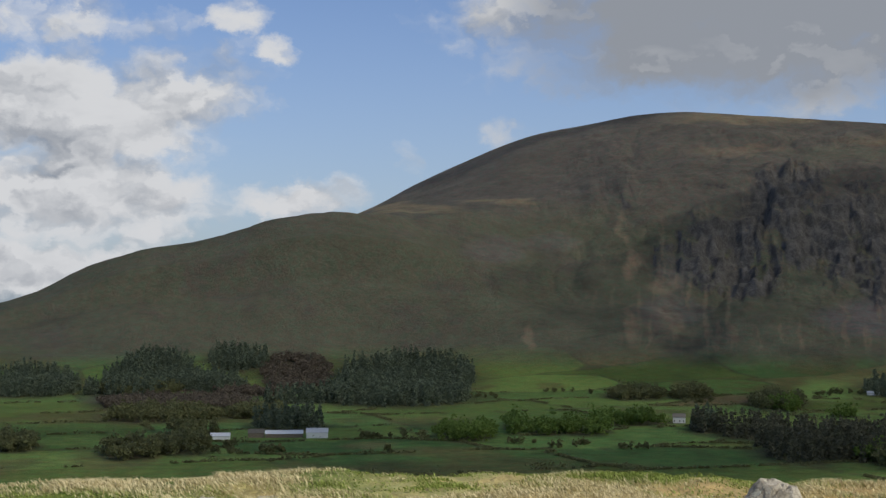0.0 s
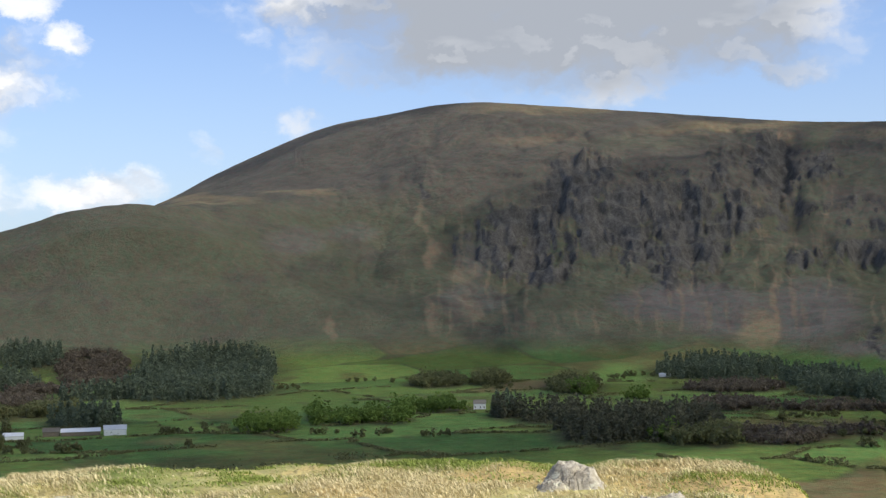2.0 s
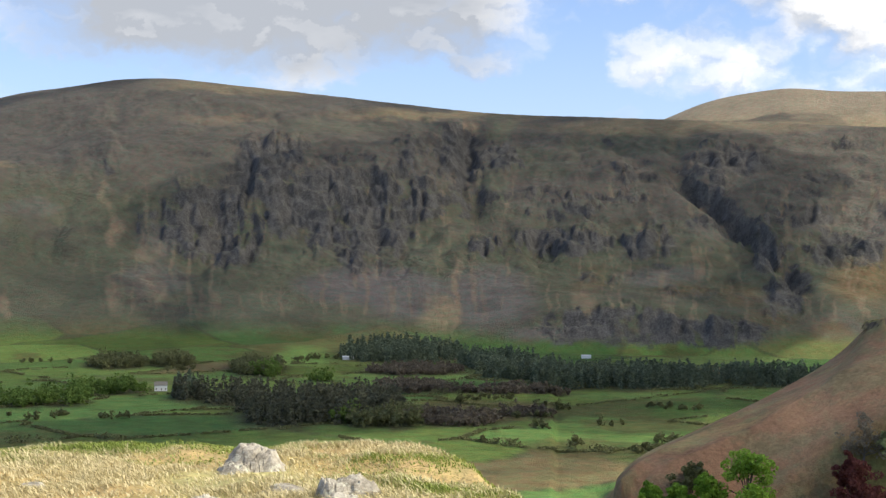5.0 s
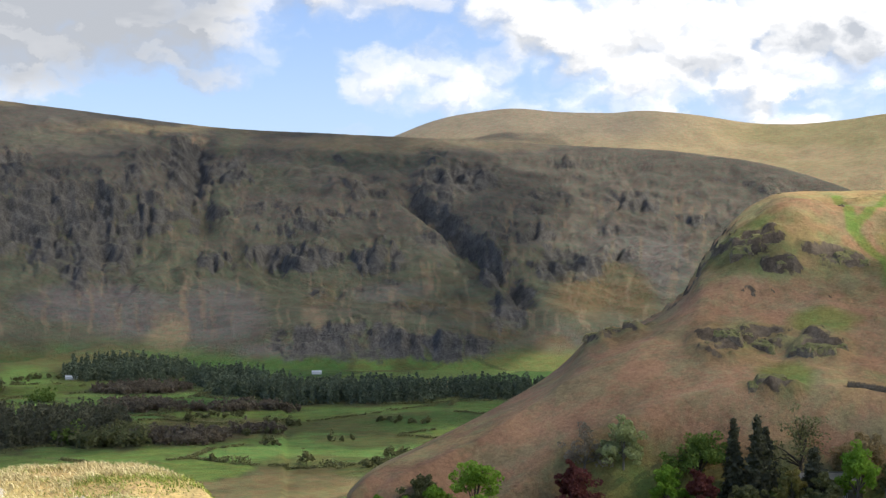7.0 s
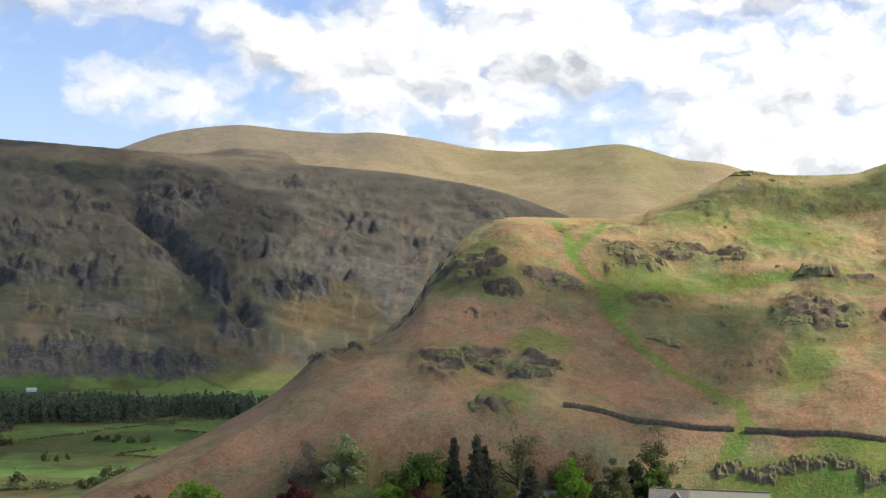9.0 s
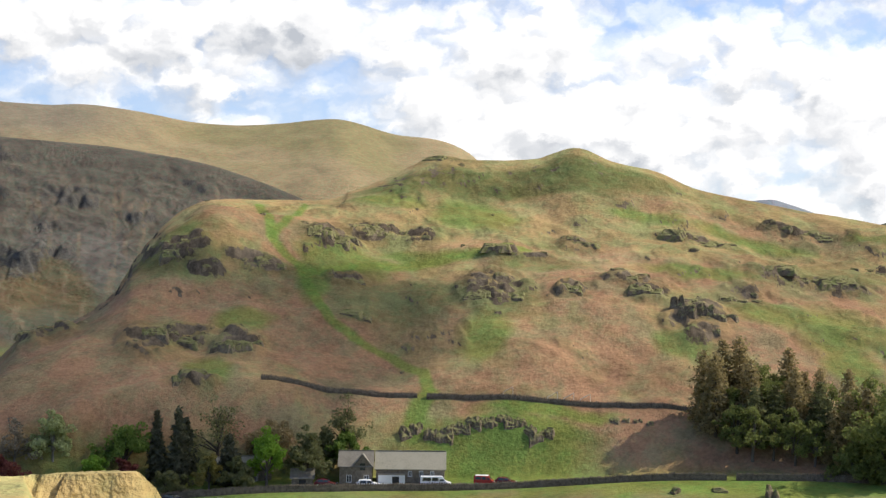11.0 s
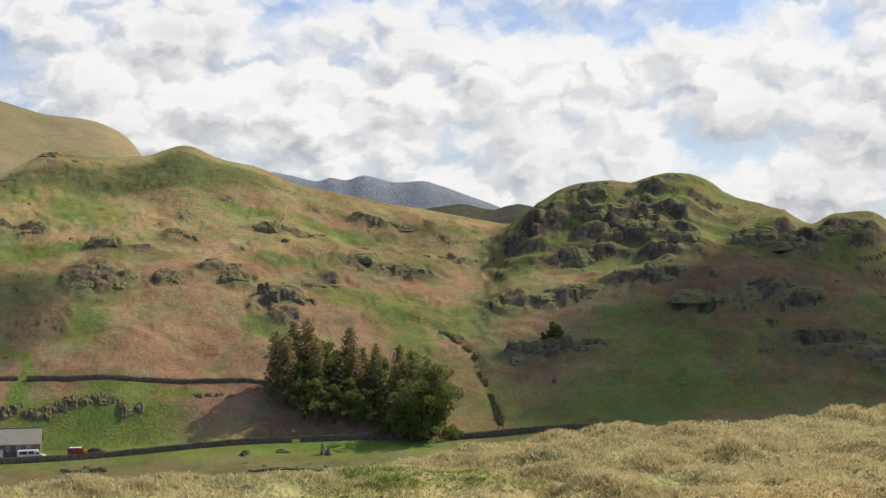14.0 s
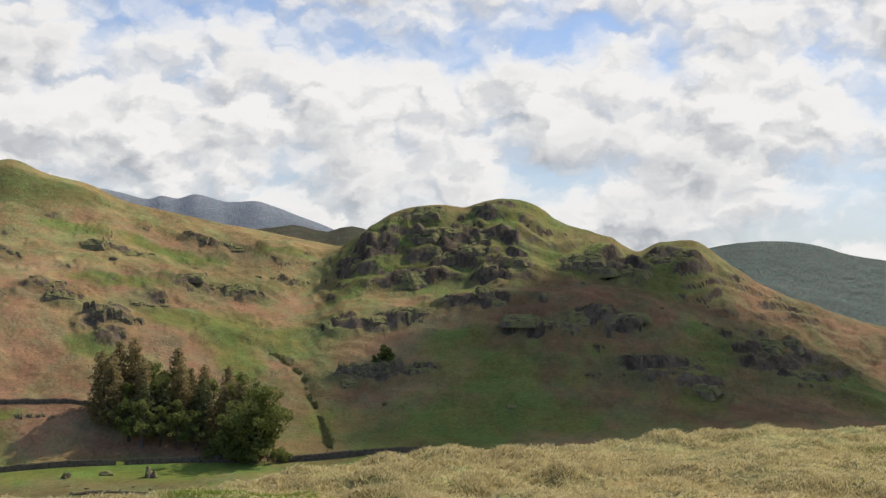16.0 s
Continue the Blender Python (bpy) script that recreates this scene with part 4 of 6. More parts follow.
def ring_band(azimuths, radii, centre, shape):
    """The points of one stretch of rings, with their growth."""
    A, R = np.meshgrid(np.array(azimuths), np.array(radii))
    X, Y = centre[0] + R * np.sin(np.radians(A)), centre[1] + R * np.cos(np.radians(A))
    Z = shape(X, Y)
    gr = np.gradient(Z, axis=0) / np.gradient(R, axis=0)
    ga = np.gradient(Z, axis=1) / np.maximum(np.radians(np.gradient(A, axis=1)) * R, 1e-3)
    r1, a1 = np.hypot(X, Y), np.degrees(np.arctan2(X, Y))
    c, rocky = cover_of(a1, r1, X, Y, Z, np.hypot(gr, ga))
    return np.stack([X, Y, Z], -1), c, rocky


def build_ground(name, bands, coarse, centre, shape, mat, label):
    """One sheet made of stretches of rings (azimuths, radii). Where two stretches meet, both follow the coarse azimuths."""
    P, C, K, Q, base = [], [], [], [], 0
    for azimuths, radii in bands:
        azimuths = np.array(azimuths)
        p, c, rocky = ring_band(azimuths, radii, centre, shape)
        if len(bands) > 1:
            for row in (0, -1):
                key, _, _ = ring_band(coarse, radii[:2] if row == 0 else radii[-2:], centre, shape)
                for axis in range(3):
                    p[row, :, axis] = np.interp(azimuths, coarse, key[row, :, axis])
        m, n = rocky.shape
        idx = base + np.arange(m * n).reshape(m, n)
        Q.append(np.stack([idx[:-1, :-1], idx[:-1, 1:], idx[1:, 1:], idx[1:, :-1]], -1).reshape(-1, 4)[:, ::-1])
        base += m * n
        P.append(p.reshape(-1, 3)), C.append(c.reshape(-1, 3)), K.append(rocky.ravel())
    P, C, K, quads = np.concatenate(P), np.concatenate(C), np.concatenate(K), np.concatenate(Q)
    mesh = bpy.data.meshes.new(name)
    mesh.vertices.add(len(P))
    mesh.vertices.foreach_set("co", P.astype(np.float32).ravel())
    mesh.loops.add(quads.size)
    mesh.loops.foreach_set("vertex_index", quads.astype(np.int32).ravel())
    mesh.polygons.add(len(quads))
    mesh.polygons.foreach_set("loop_start", np.arange(0, quads.size, 4, dtype=np.int32))
    mesh.update(calc_edges=True)
    mesh.polygons.foreach_set("use_smooth", np.ones(len(quads), dtype=bool))
    ca = mesh.attributes.new("cover", "FLOAT_COLOR", "POINT")
    ca.data.foreach_set("color", np.column_stack([C, np.ones(len(C))]).astype(np.float32).ravel())
    ra = mesh.attributes.new("rocky", "FLOAT", "POINT")
    ra.data.foreach_set("value", K.astype(np.float32))
    mesh.materials.append(mat)
    mesh.validate()
    return tagged(new(name, mesh), label, "ground", kind="structure")


def spread(*parts):
    """Distances in stretches (from, to, count), closer together at first."""
    out = []
    for a, b, k in parts:
        out += [a * (b / a) ** (i / k) for i in range(k)]
    return out + [parts[-1][1]]


GROUND = ground_material()
COARSE = list(np.arange(-24, 110, 0.5)) + list(np.arange(110, 335.1, 2.0)) + [336.0]


def closer(lo, hi, k):
    """The coarse azimuths, with k steps for each one between lo and hi."""
    out = []
    for a, b in zip(COARSE[:-1], COARSE[1:]):
        m = k if lo <= a < hi else 1
        out += [a + (b - a) * i / m for i in range(m)]
    return out + [COARSE[-1]]


BANDS = ((closer(-24, 40, 2), spread((0.05, 0.6, 4), (0.6, 4, 14), (4, 24, 60), (24, 140, 36))), (closer(26, 100, 6), spread((140, 228, 26), (228, 430, 190))), (closer(-24, 40, 3), spread((430, 1480, 80))),
         (closer(-22, 50, 8), spread((1480, 2900, 270))), (closer(26, 98, 3), spread((2900, 4900, 60))))
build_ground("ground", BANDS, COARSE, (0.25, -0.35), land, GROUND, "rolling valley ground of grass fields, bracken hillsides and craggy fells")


# The grassy brow below the second stand.
def brow(x, y):
    dx, dy = x - STAND_B.x, y - STAND_B.y
    d, a = np.hypot(dx, dy), np.degrees(np.arctan2(dx, dy))
    drop = tan(line(a, 30, 9.4, 41.7, 9.2, 49, 8.65, 55.7, 8.5, 62.5, 8.2, 68.8, 7.15, 71.7, 6.65, 78.5, 6.1, 85, 5.5, 90.8, 5.0, 100, 4.5) + 0.28)
    lip = 1.62 / drop * 1.02
    z = 101.4 - np.maximum(d - lip, 0) * 0.30 - 0.01 * np.maximum(d - lip, 0) ** 2
    z = z - 3.0 * step(d, 34, 46) - 2.5 * (1 - step(a, 24, 34)) - 2.5 * step(a, 98, 112)
    return z + 0.07 * fbm(x * 0.7, y * 0.7, 4, 14) + 0.13 * fbm(x * 2.0, y * 2.0, 3, 15)


build_ground("grass_slope", ((np.arange(22, 114, 0.25), spread((2.0, 8, 20), (8, 22, 70), (22, 46, 24))),), None, (STAND_B.x, STAND_B.y), brow, GROUND, "sunlit grassy brow of dry straw-coloured turf")


# ---- unseen clouds that shade the land ----
def cumulus(name, x, y, z, w, d, h, seed, label, mat):
    """A flat-based heap cloud as one closed mesh."""
    bm = bmesh.new()
    bmesh.ops.create_icosphere(bm, subdivisions=5, radius=1)
    for v in bm.verts:
        p = v.co.normalized()
        k = 1 + 0.30 * noise.fractal(p * 1.7 + Vector((seed, 0, 0)), 0.8, 2.0, 5) + 0.12 * noise.fractal(p * 6 + Vector((0, seed, 0)), 0.8, 2.0, 4)
        v.co = Vector((p.x * w * k, p.y * d * k, (p.z * h * k) if p.z > 0 else p.z * h * 0.22 * k))
    me = bpy.data.meshes.new(name)
    bm.to_mesh(me)
    bm.free()
    me.materials.append(mat)
    ob = new(name, me)
    ob.location = (x, y, z)
    return tagged(ob, label, "cloud", group="drifting clouds", kind="structure")


def cloud_material(name, through_light):
    """White droplets; part of the light goes straight through."""
    m, n, bsdf = material(name, 1.0, 0.0)
    bsdf.inputs["Base Color"].default_value = (0.95, 0.95, 0.96, 1)
    thin, mixed = n.node("ShaderNodeBsdfTransparent"), n.node("ShaderNodeMixShader")
    mixed.inputs[0].default_value = through_light
    n.link(bsdf.outputs[0], mixed.inputs[1])
    n.link(thin.outputs[0], mixed.inputs[2])
    n.link(mixed.outputs[0], [k for k in m.node_tree.nodes if k.type == "OUTPUT_MATERIAL"][0].inputs[0])
    return m


VEIL_CLOUD, THIN_CLOUD, MILD_CLOUD, DENSE_CLOUD = cloud_material("veil_cloud", 0.84), cloud_material("thin_cloud", 0.70), cloud_material("mild_cloud", 0.5), cloud_material("dense_cloud", 0.16)


def over(a, r, zs, height):
    """The place at that height from which the sun's ray meets the land at azimuth a and distance r."""
    x, y = polar(a, r)
    k = (height - zs) / to_sun.z
    return x + to_sun.x * k, y + to_sun.y * k


# Added out of view on the sun's rays, to shade these stretches of land.
for a, r, zs, height, w, d, h, seed, words in ((2, 1900, 120, 1150, 1150, 1180, 260, 3.0, "broad unseen heap cloud that shades the long fell"),
                                               (32, 2000, 180, 1150, 760, 760, 200, 8.0, "unseen heap cloud that shades the end of the fell"),
                                               (22, 960, 10, 1150, 480, 300, 160, 2.0, "unseen heap cloud that shades the valley fields"),
                                               (90.5, 275, 80, 900, 37, 66, 14, 5.0, "small unseen heap cloud that shades the craggy knoll"),
                                               (41.0, 252, 78, 900, 56, 44, 26, 6.0, "thin unseen heap cloud that shades the bracken hill"),
                                               (32.0, 3650, 420, 1500, 330, 420, 120, 9.0, "unseen heap cloud that shades the far fells")):
    cx, cy = over(a, r, zs, height)
    cumulus("shade_cloud", cx, cy, height, w, d, h, seed, words, DENSE_CLOUD if w < 40 else MILD_CLOUD if w < 60 else VEIL_CLOUD if 400 < w < 800 else THIN_CLOUD)


# ---- helpers for things ----
def part(name, data, mat, parent=None, label=""):
    """One mesh object under a thing or a part; data: a bmesh or (vertices, faces)."""
    me = bpy.data.meshes.new(name)
    if isinstance(data, tuple):
        me.from_pydata(*[list(map(tuple, d)) if not isinstance(d, list) else d for d in (data[0],)], [], data[1])
    else:
        data.to_mesh(me)
        data.free()
    me.materials.append(mat)
    ob = new(name, me)
    if parent is not None:
        ob.parent = parent
    return tagged(ob, label) if label else ob


def thing(name, place, turn, label, category, group=""):
    """An Empty at the base of a thing; turn: degrees about z."""
    ob = new(name)
    ob.empty_display_size = 0.2
    ob.matrix_world = pose(*place, 0, 0, turn)
    return tagged(ob, label, category, group)


def box(bm, x0, x1, y0, y1, z0, z1, bevel=0.0):
    r = bmesh.ops.create_cube(bm, size=1, matrix=Matrix.Translation(((x0 + x1) / 2, (y0 + y1) / 2, (z0 + z1) / 2)) @ Matrix.Diagonal((x1 - x0, y1 - y0, z1 - z0, 1)))
    if bevel:
        edges = {e for v in r["verts"] for e in v.link_edges}
        bmesh.ops.bevel(bm, geom=list(edges), offset=bevel, segments=2, affect="EDGES")
    return bm


def tube(bm, p0, p1, r0, r1, sides=7):
    """A tapered limb from p0 to p1."""
    d = (Vector(p1) - Vector(p0))
    q = d.to_track_quat("Z", "Y")
    rings = []
    for p, r in ((p0, r0), (p1, r1)):
        rings.append([bm.verts.new(Vector(p) + q @ Vector((r * math.cos(2 * math.pi * k / sides), r * math.sin(2 * math.pi * k / sides), 0))) for k in range(sides)])
    for k in range(sides):
        bm.faces.new((rings[0][k], rings[0][(k + 1) % sides], rings[1][(k + 1) % sides], rings[1][k]))


def smooth(ob):
    ob.data.polygons.foreach_set("use_smooth", np.ones(len(ob.data.polygons), dtype=bool))
    return ob


def cards(centres, size, rng, flat=0.0, up=0.0):
    """Leaf sprays: a bent four-sided spray at each centre, turned at random."""
    n = len(centres)
    a = rng.normal(size=(n, 3))
    a[:, 2] = a[:, 2] * (1 - flat) + up
    a /= np.linalg.norm(a, axis=1)[:, None]
    b = np.cross(a, rng.normal(size=(n, 3)))
    b /= np.linalg.norm(b, axis=1)[:, None]
    s = size * rng.uniform(0.6, 1.35, size=(n, 1))
    c = np.cross(a, b) * s * 0.25
    v = np.stack([centres - a * s, centres + b * s * 0.62 + c, centres + a * s, centres - b * s * 0.62 + c], 1).reshape(-1, 3)
    f = np.arange(4 * n).reshape(n, 4)
    return v, f.tolist()


BARK = plain("bark", (0.10, 0.085, 0.07), 0.95, 0.1, vary=0.4, scale=6, relief=0.02)
PALE_BARK = plain("grey_bark", (0.19, 0.175, 0.15), 0.95, 0.1, vary=0.35, scale=6, relief=0.02)
LEAF = {"lime": leafy("lime_leaves", (0.14, 0.26, 0.03), (0.33, 0.50, 0.08)), "green": leafy("green_leaves", (0.10, 0.165, 0.035), (0.25, 0.34, 0.085)),
        "pale": leafy("pale_leaves", (0.26, 0.30, 0.13), (0.48, 0.52, 0.26)), "olive": leafy("olive_leaves", (0.12, 0.135, 0.06), (0.25, 0.25, 0.115)),
        "dark": leafy("conifer_needles", (0.085, 0.09, 0.06), (0.18, 0.18, 0.115), 0.4), "red": leafy("copper_leaves", (0.10, 0.035, 0.032), (0.26, 0.095, 0.08)),
        "bronze": leafy("budding_leaves", (0.26, 0.20, 0.10), (0.48, 0.38, 0.20)), "gold": leafy("yellow_leaves", (0.22, 0.19, 0.06), (0.42, 0.37, 0.13)),
        "brown": leafy("brown_twigs", (0.14, 0.118, 0.088), (0.25, 0.21, 0.155)), "bare": leafy("twigs", (0.18, 0.16, 0.12), (0.32, 0.28, 0.22)), "spruce": leafy("spruce_needles", (0.11, 0.14, 0.095), (0.20, 0.24, 0.155), 0.45), "larch": leafy("larch_needles", (0.25, 0.20, 0.095), (0.44, 0.36, 0.18)), "clump": leafy("young_leaves", (0.13, 0.155, 0.05), (0.29, 0.32, 0.10))}


def broadleaf(place, height, wide, leaf, seed, label, leaves=2600, low=0.22, group="", sparse=0.0, size=0.33):
    """A tree: trunk, limbs, and a crown of sprays gathered round the limb ends."""
    rng = np.random.default_rng(seed)
    t = thing("tree", place, rng.uniform(0, 360), label, "tree", group)
    bm = bmesh.new()
    lean = Vector((rng.normal() * 0.04, rng.normal() * 0.04, 1)) * height
    fork = lean * (low + 0.12)
    tube(bm, (0, 0, -0.6), fork, 0.030 * height, 0.021 * height, 9)
    ends = []
    for k in range(13):
        az_ = k * 2.4 + rng.uniform(-0.4, 0.4)
        f = rng.uniform(0.0, 1.0)
        el_ = 0.25 + 1.15 * f
        ln = wide * 0.5 * (1.0 - 0.25 * f) * rng.uniform(0.75, 1.1)
        tip = fork + Vector((math.cos(az_) * math.cos(el_) * ln, math.sin(az_) * math.cos(el_) * ln, 0)) + Vector((0, 0, (height * 0.92 - fork.z) * f * rng.uniform(0.75, 1.0)))
        mid = fork.lerp(tip, 0.5) + Vector((rng.normal() * 0.3, rng.normal() * 0.3, 0.06 * height))
        tube(bm, fork * rng.uniform(0.75, 1.0), mid, 0.013 * height, 0.008 * height, 6)
        tube(bm, mid, tip, 0.008 * height, 0.002 * height, 5)
        ends += [(tip, 1.0), (mid.lerp(tip, 0.55), 0.9)]
        for _ in range(3):
            twig = tip + Vector(rng.normal(size=3)) * 0.10 * wide
            tube(bm, mid.lerp(tip, 0.7), twig, 0.004 * height, 0.0012 * height, 4)
            ends.append((twig, 0.75))
    part("trunk", bm, PALE_BARK if leaf in ("bare", "pale") else BARK, t)
    per = max(4, leaves // len(ends))
    pts = []
    for c, w in ends:
        rad = wide * 0.125 * w * rng.uniform(0.7, 1.25)
        q = rng.normal(size=(per, 3))
        q *= (rad * rng.uniform(0.55, 1.0, size=(per, 1)) ** 0.5) / np.linalg.norm(q, axis=1)[:, None]
        q[:, 2] *= 0.75
        pts.append(np.array(c) + q)
    pts = np.concatenate(pts)
    pts = pts[pts[:, 2] > low * height]
    part("crown", cards(pts, size * (1 - 0.4 * sparse), rng), LEAF[leaf], t)
    return t


def conifer(place, height, wide, leaf, seed, label, leaves=2200, group="", bottom=0.08, size=0.42, taper=0.8):
    """A spire: straight trunk, whorls of boughs with hanging sprays."""
    rng = np.random.default_rng(seed)
    t = thing("conifer", place, rng.uniform(0, 360), label, "tree", group)
    bm = bmesh.new()
    tube(bm, (0, 0, -0.6), (0, 0, height * 0.97), 0.022 * height, 0.003 * height, 8)
    pts = []
    whorls = 22
    for k in range(whorls):
        f = k / (whorls - 1)
        z = height * (bottom + (0.98 - bottom) * f)
        ln = wide * 0.5 * (1 - f) ** taper * rng.uniform(0.7, 1.2) + 0.15
        for j in range(6):
            b = j * math.pi / 3 + k * 0.7 + rng.uniform(-0.3, 0.3)
            l2 = ln * rng.uniform(0.7, 1.15)
            tip = Vector((math.cos(b) * l2, math.sin(b) * l2, z - 0.12 * l2))
            if k % 2 == 0:
                tube(bm, (0, 0, z), tip, 0.005 * height, 0.001 * height, 4)
            m = max(2, int(leaves / (whorls * 6) * (0.35 + 1.3 * (1 - f))))
            u = rng.uniform(0.25, 1.0, size=(m, 1))
            pts.append(np.array((0, 0, z)) * (1 - u) + np.array(tip) * u + rng.normal(size=(m, 3)) * (0.05 * wide, 0.05 * wide, 0.03 * height * 0.5))
    part("trunk", bm, BARK, t)
    part("crown", cards(np.concatenate(pts), size, rng, flat=0.3, up=-0.25), LEAF[leaf], t)
    return t


def far_wood(name, patches, kind, leaf, seed, label, height=13.0, gap=7.5, spray=1.25):
    """A distant wood as one mesh: patches of (azimuth, distance, half azimuth, half depth)."""
    rng = np.random.default_rng(seed)
    points = []
    for a0, r0, wa, wr in patches:
        half = radians(wa) * r0
        scatter = rng.uniform(-1, 1, size=(int(4 * half * wr / (gap * gap)) + 2, 2))
        scatter = scatter[(scatter ** 2).sum(1) < 1 + rng.normal(size=len(scatter)) * 0.15]
        ang_, rad_ = np.radians(a0 + wa * scatter[:, 0]), r0 + wr * scatter[:, 1]
        xs_, ys_ = rad_ * np.sin(ang_), rad_ * np.cos(ang_)
        for x, y, z in zip(xs_, ys_, land(xs_, ys_)):
            h = height * rng.uniform(0.62, 1.12)
            if kind == "conifer":
                m = 44
                f = rng.uniform(0, 1, m) ** 1.3
                ang = rng.uniform(0, 2 * math.pi, m)
                rad = (h * 0.17 * (1 - f) ** 0.8 + 0.2) * rng.uniform(0.5, 1.1, m)
                points.append(np.stack([x + rad * np.cos(ang), y + rad * np.sin(ang), z + h * (0.04 + 0.92 * f)], 1))
            else:
                m = 60
                q = rng.normal(size=(m, 3))
                q /= np.linalg.norm(q, axis=1)[:, None]
                lumps = rng.normal(size=(6, 3)) * 0.5
                q = q * rng.uniform(0.35, 0.6, size=(m, 1)) + lumps[rng.integers(0, 6, m)]
                points.append(q * np.array((h * 0.38, h * 0.38, h * 0.38)) + np.array((x, y, z + h * 0.48)))
    ob = part(name, cards(np.concatenate(points), spray, rng, flat=0.2, up=0.3 if kind == "conifer" else 0.0), LEAF[leaf])
    return tagged(ob, label, "woodland", kind="stuff")


def boulder(name, place, sx, sy, sz, turn, mat, seed, label, sink=0.3, rough=1.0, detail=4, group="", category="rock"):
    """Weathered bedrock: a displaced lump with planes broken off."""
    bm = bmesh.new()
    bmesh.ops.create_icosphere(bm, subdivisions=detail, radius=1)
    rng = random.Random(seed)
    cuts = [(Vector((rng.uniform(-1, 1), rng.uniform(-1, 1), rng.uniform(-0.1, 1))).normalized(), rng.uniform(0.55, 0.85)) for _ in range(9)]
    off = Vector((seed * 1.7, seed * 0.3, 0))
    for v in bm.verts:
        p = v.co.copy()
        for n, d in cuts:
            k = p.dot(n) - d
            if k > 0:
                p -= n * k * 0.9
        p *= 1 + rough * (0.18 * noise.fractal(p * 2.0 + off, 0.9, 2.0, 4) + 0.12 * abs(noise.fractal(p * 5 + off, 0.7, 2.0, 4)) + 0.06 * noise.cell(p * 4 + off))
        v.co = Vector((p.x * sx, p.y * sy, p.z * sz))
    ob = part(name, bm, mat)
    smooth(ob)
    ob.data.set_sharp_from_angle(angle=radians(38))
    ob.matrix_world = pose(place[0], place[1], place[2] + sz * (0.45 - sink), 0, 0, turn)
    return tagged(ob, label, category, group)


def outcrop(place, w, h, turn, seed, label, group, mat=None, name="rock_outcrop"):
    """A broken crag that steps out of the turf: one sheet of blocky ledges, steep in front, running back into the slope."""
    rng = np.random.default_rng(seed)
    nu, nv = 30, 16
    u, v = np.meshgrid(np.linspace(-1, 1, nu), np.linspace(-1, 1, nv))
    z = 0.22 * h + 0.2 * h * fbm(u * 2.5 + seed, v * 2.5, 3, 2)
    for k in range(12):
        cu, cv = rng.uniform(-0.75, 0.75), rng.uniform(-0.45, 0.5)
        su, sv = rng.uniform(0.10, 0.32), rng.uniform(0.15, 0.4)
        t = rng.uniform(-0.5, 0.5)
        du, dv = (u - cu) * math.cos(t) + (v - cv) * math.sin(t), (v - cv) * math.cos(t) - (u - cu) * math.sin(t)
        top = h * rng.uniform(0.35, 1.0) * (1 - 0.5 * cu * cu) + h * (rng.uniform(-0.5, 0.5) * du + rng.uniform(0.0, 0.5) * dv)
        edge = np.maximum(np.abs(du) / su, np.abs(dv) / sv)
        z = np.maximum(z, np.where(edge < 1, top, top - (edge - 1) * h * 2.2))
    ring = np.maximum(np.abs(u), np.abs(v))
    x, y = u * w * 0.9, v * w * 0.45
    z = z + 0.16 * h * fbm(x * 2.2 + seed, y * 2.2, 3, 3)
    dx, dy = -math.sin(radians(turn)) * 2, math.cos(radians(turn)) * 2
    pitch = (ground(place[0] + dx, place[1] + dy) - ground(place[0] - dx, place[1] - dy)) / 4
    z = z - (h * 1.2 + 0.6) * step(ring, 0.72, 1.0) + min(max(0.85 * pitch, 0.1), 1.1) * y
    x, y = x + 0.05 * w * fbm(u * 3 + seed, v * 3, 2, 8), y + 0.10 * w * fbm(u * 3, v * 3 + seed, 2, 9)
    f = [[i * nu + j, i * nu + j + 1, (i + 1) * nu + j + 1, (i + 1) * nu + j] for i in range(nv - 1) for j in range(nu - 1)]
    ob = part(name, (np.stack([x, y, z], -1).reshape(-1, 3), f), mat or CRAG)
    ob.matrix_world = pose(*place, 0, 0, turn)
    return tagged(ob, label, "rock", group)


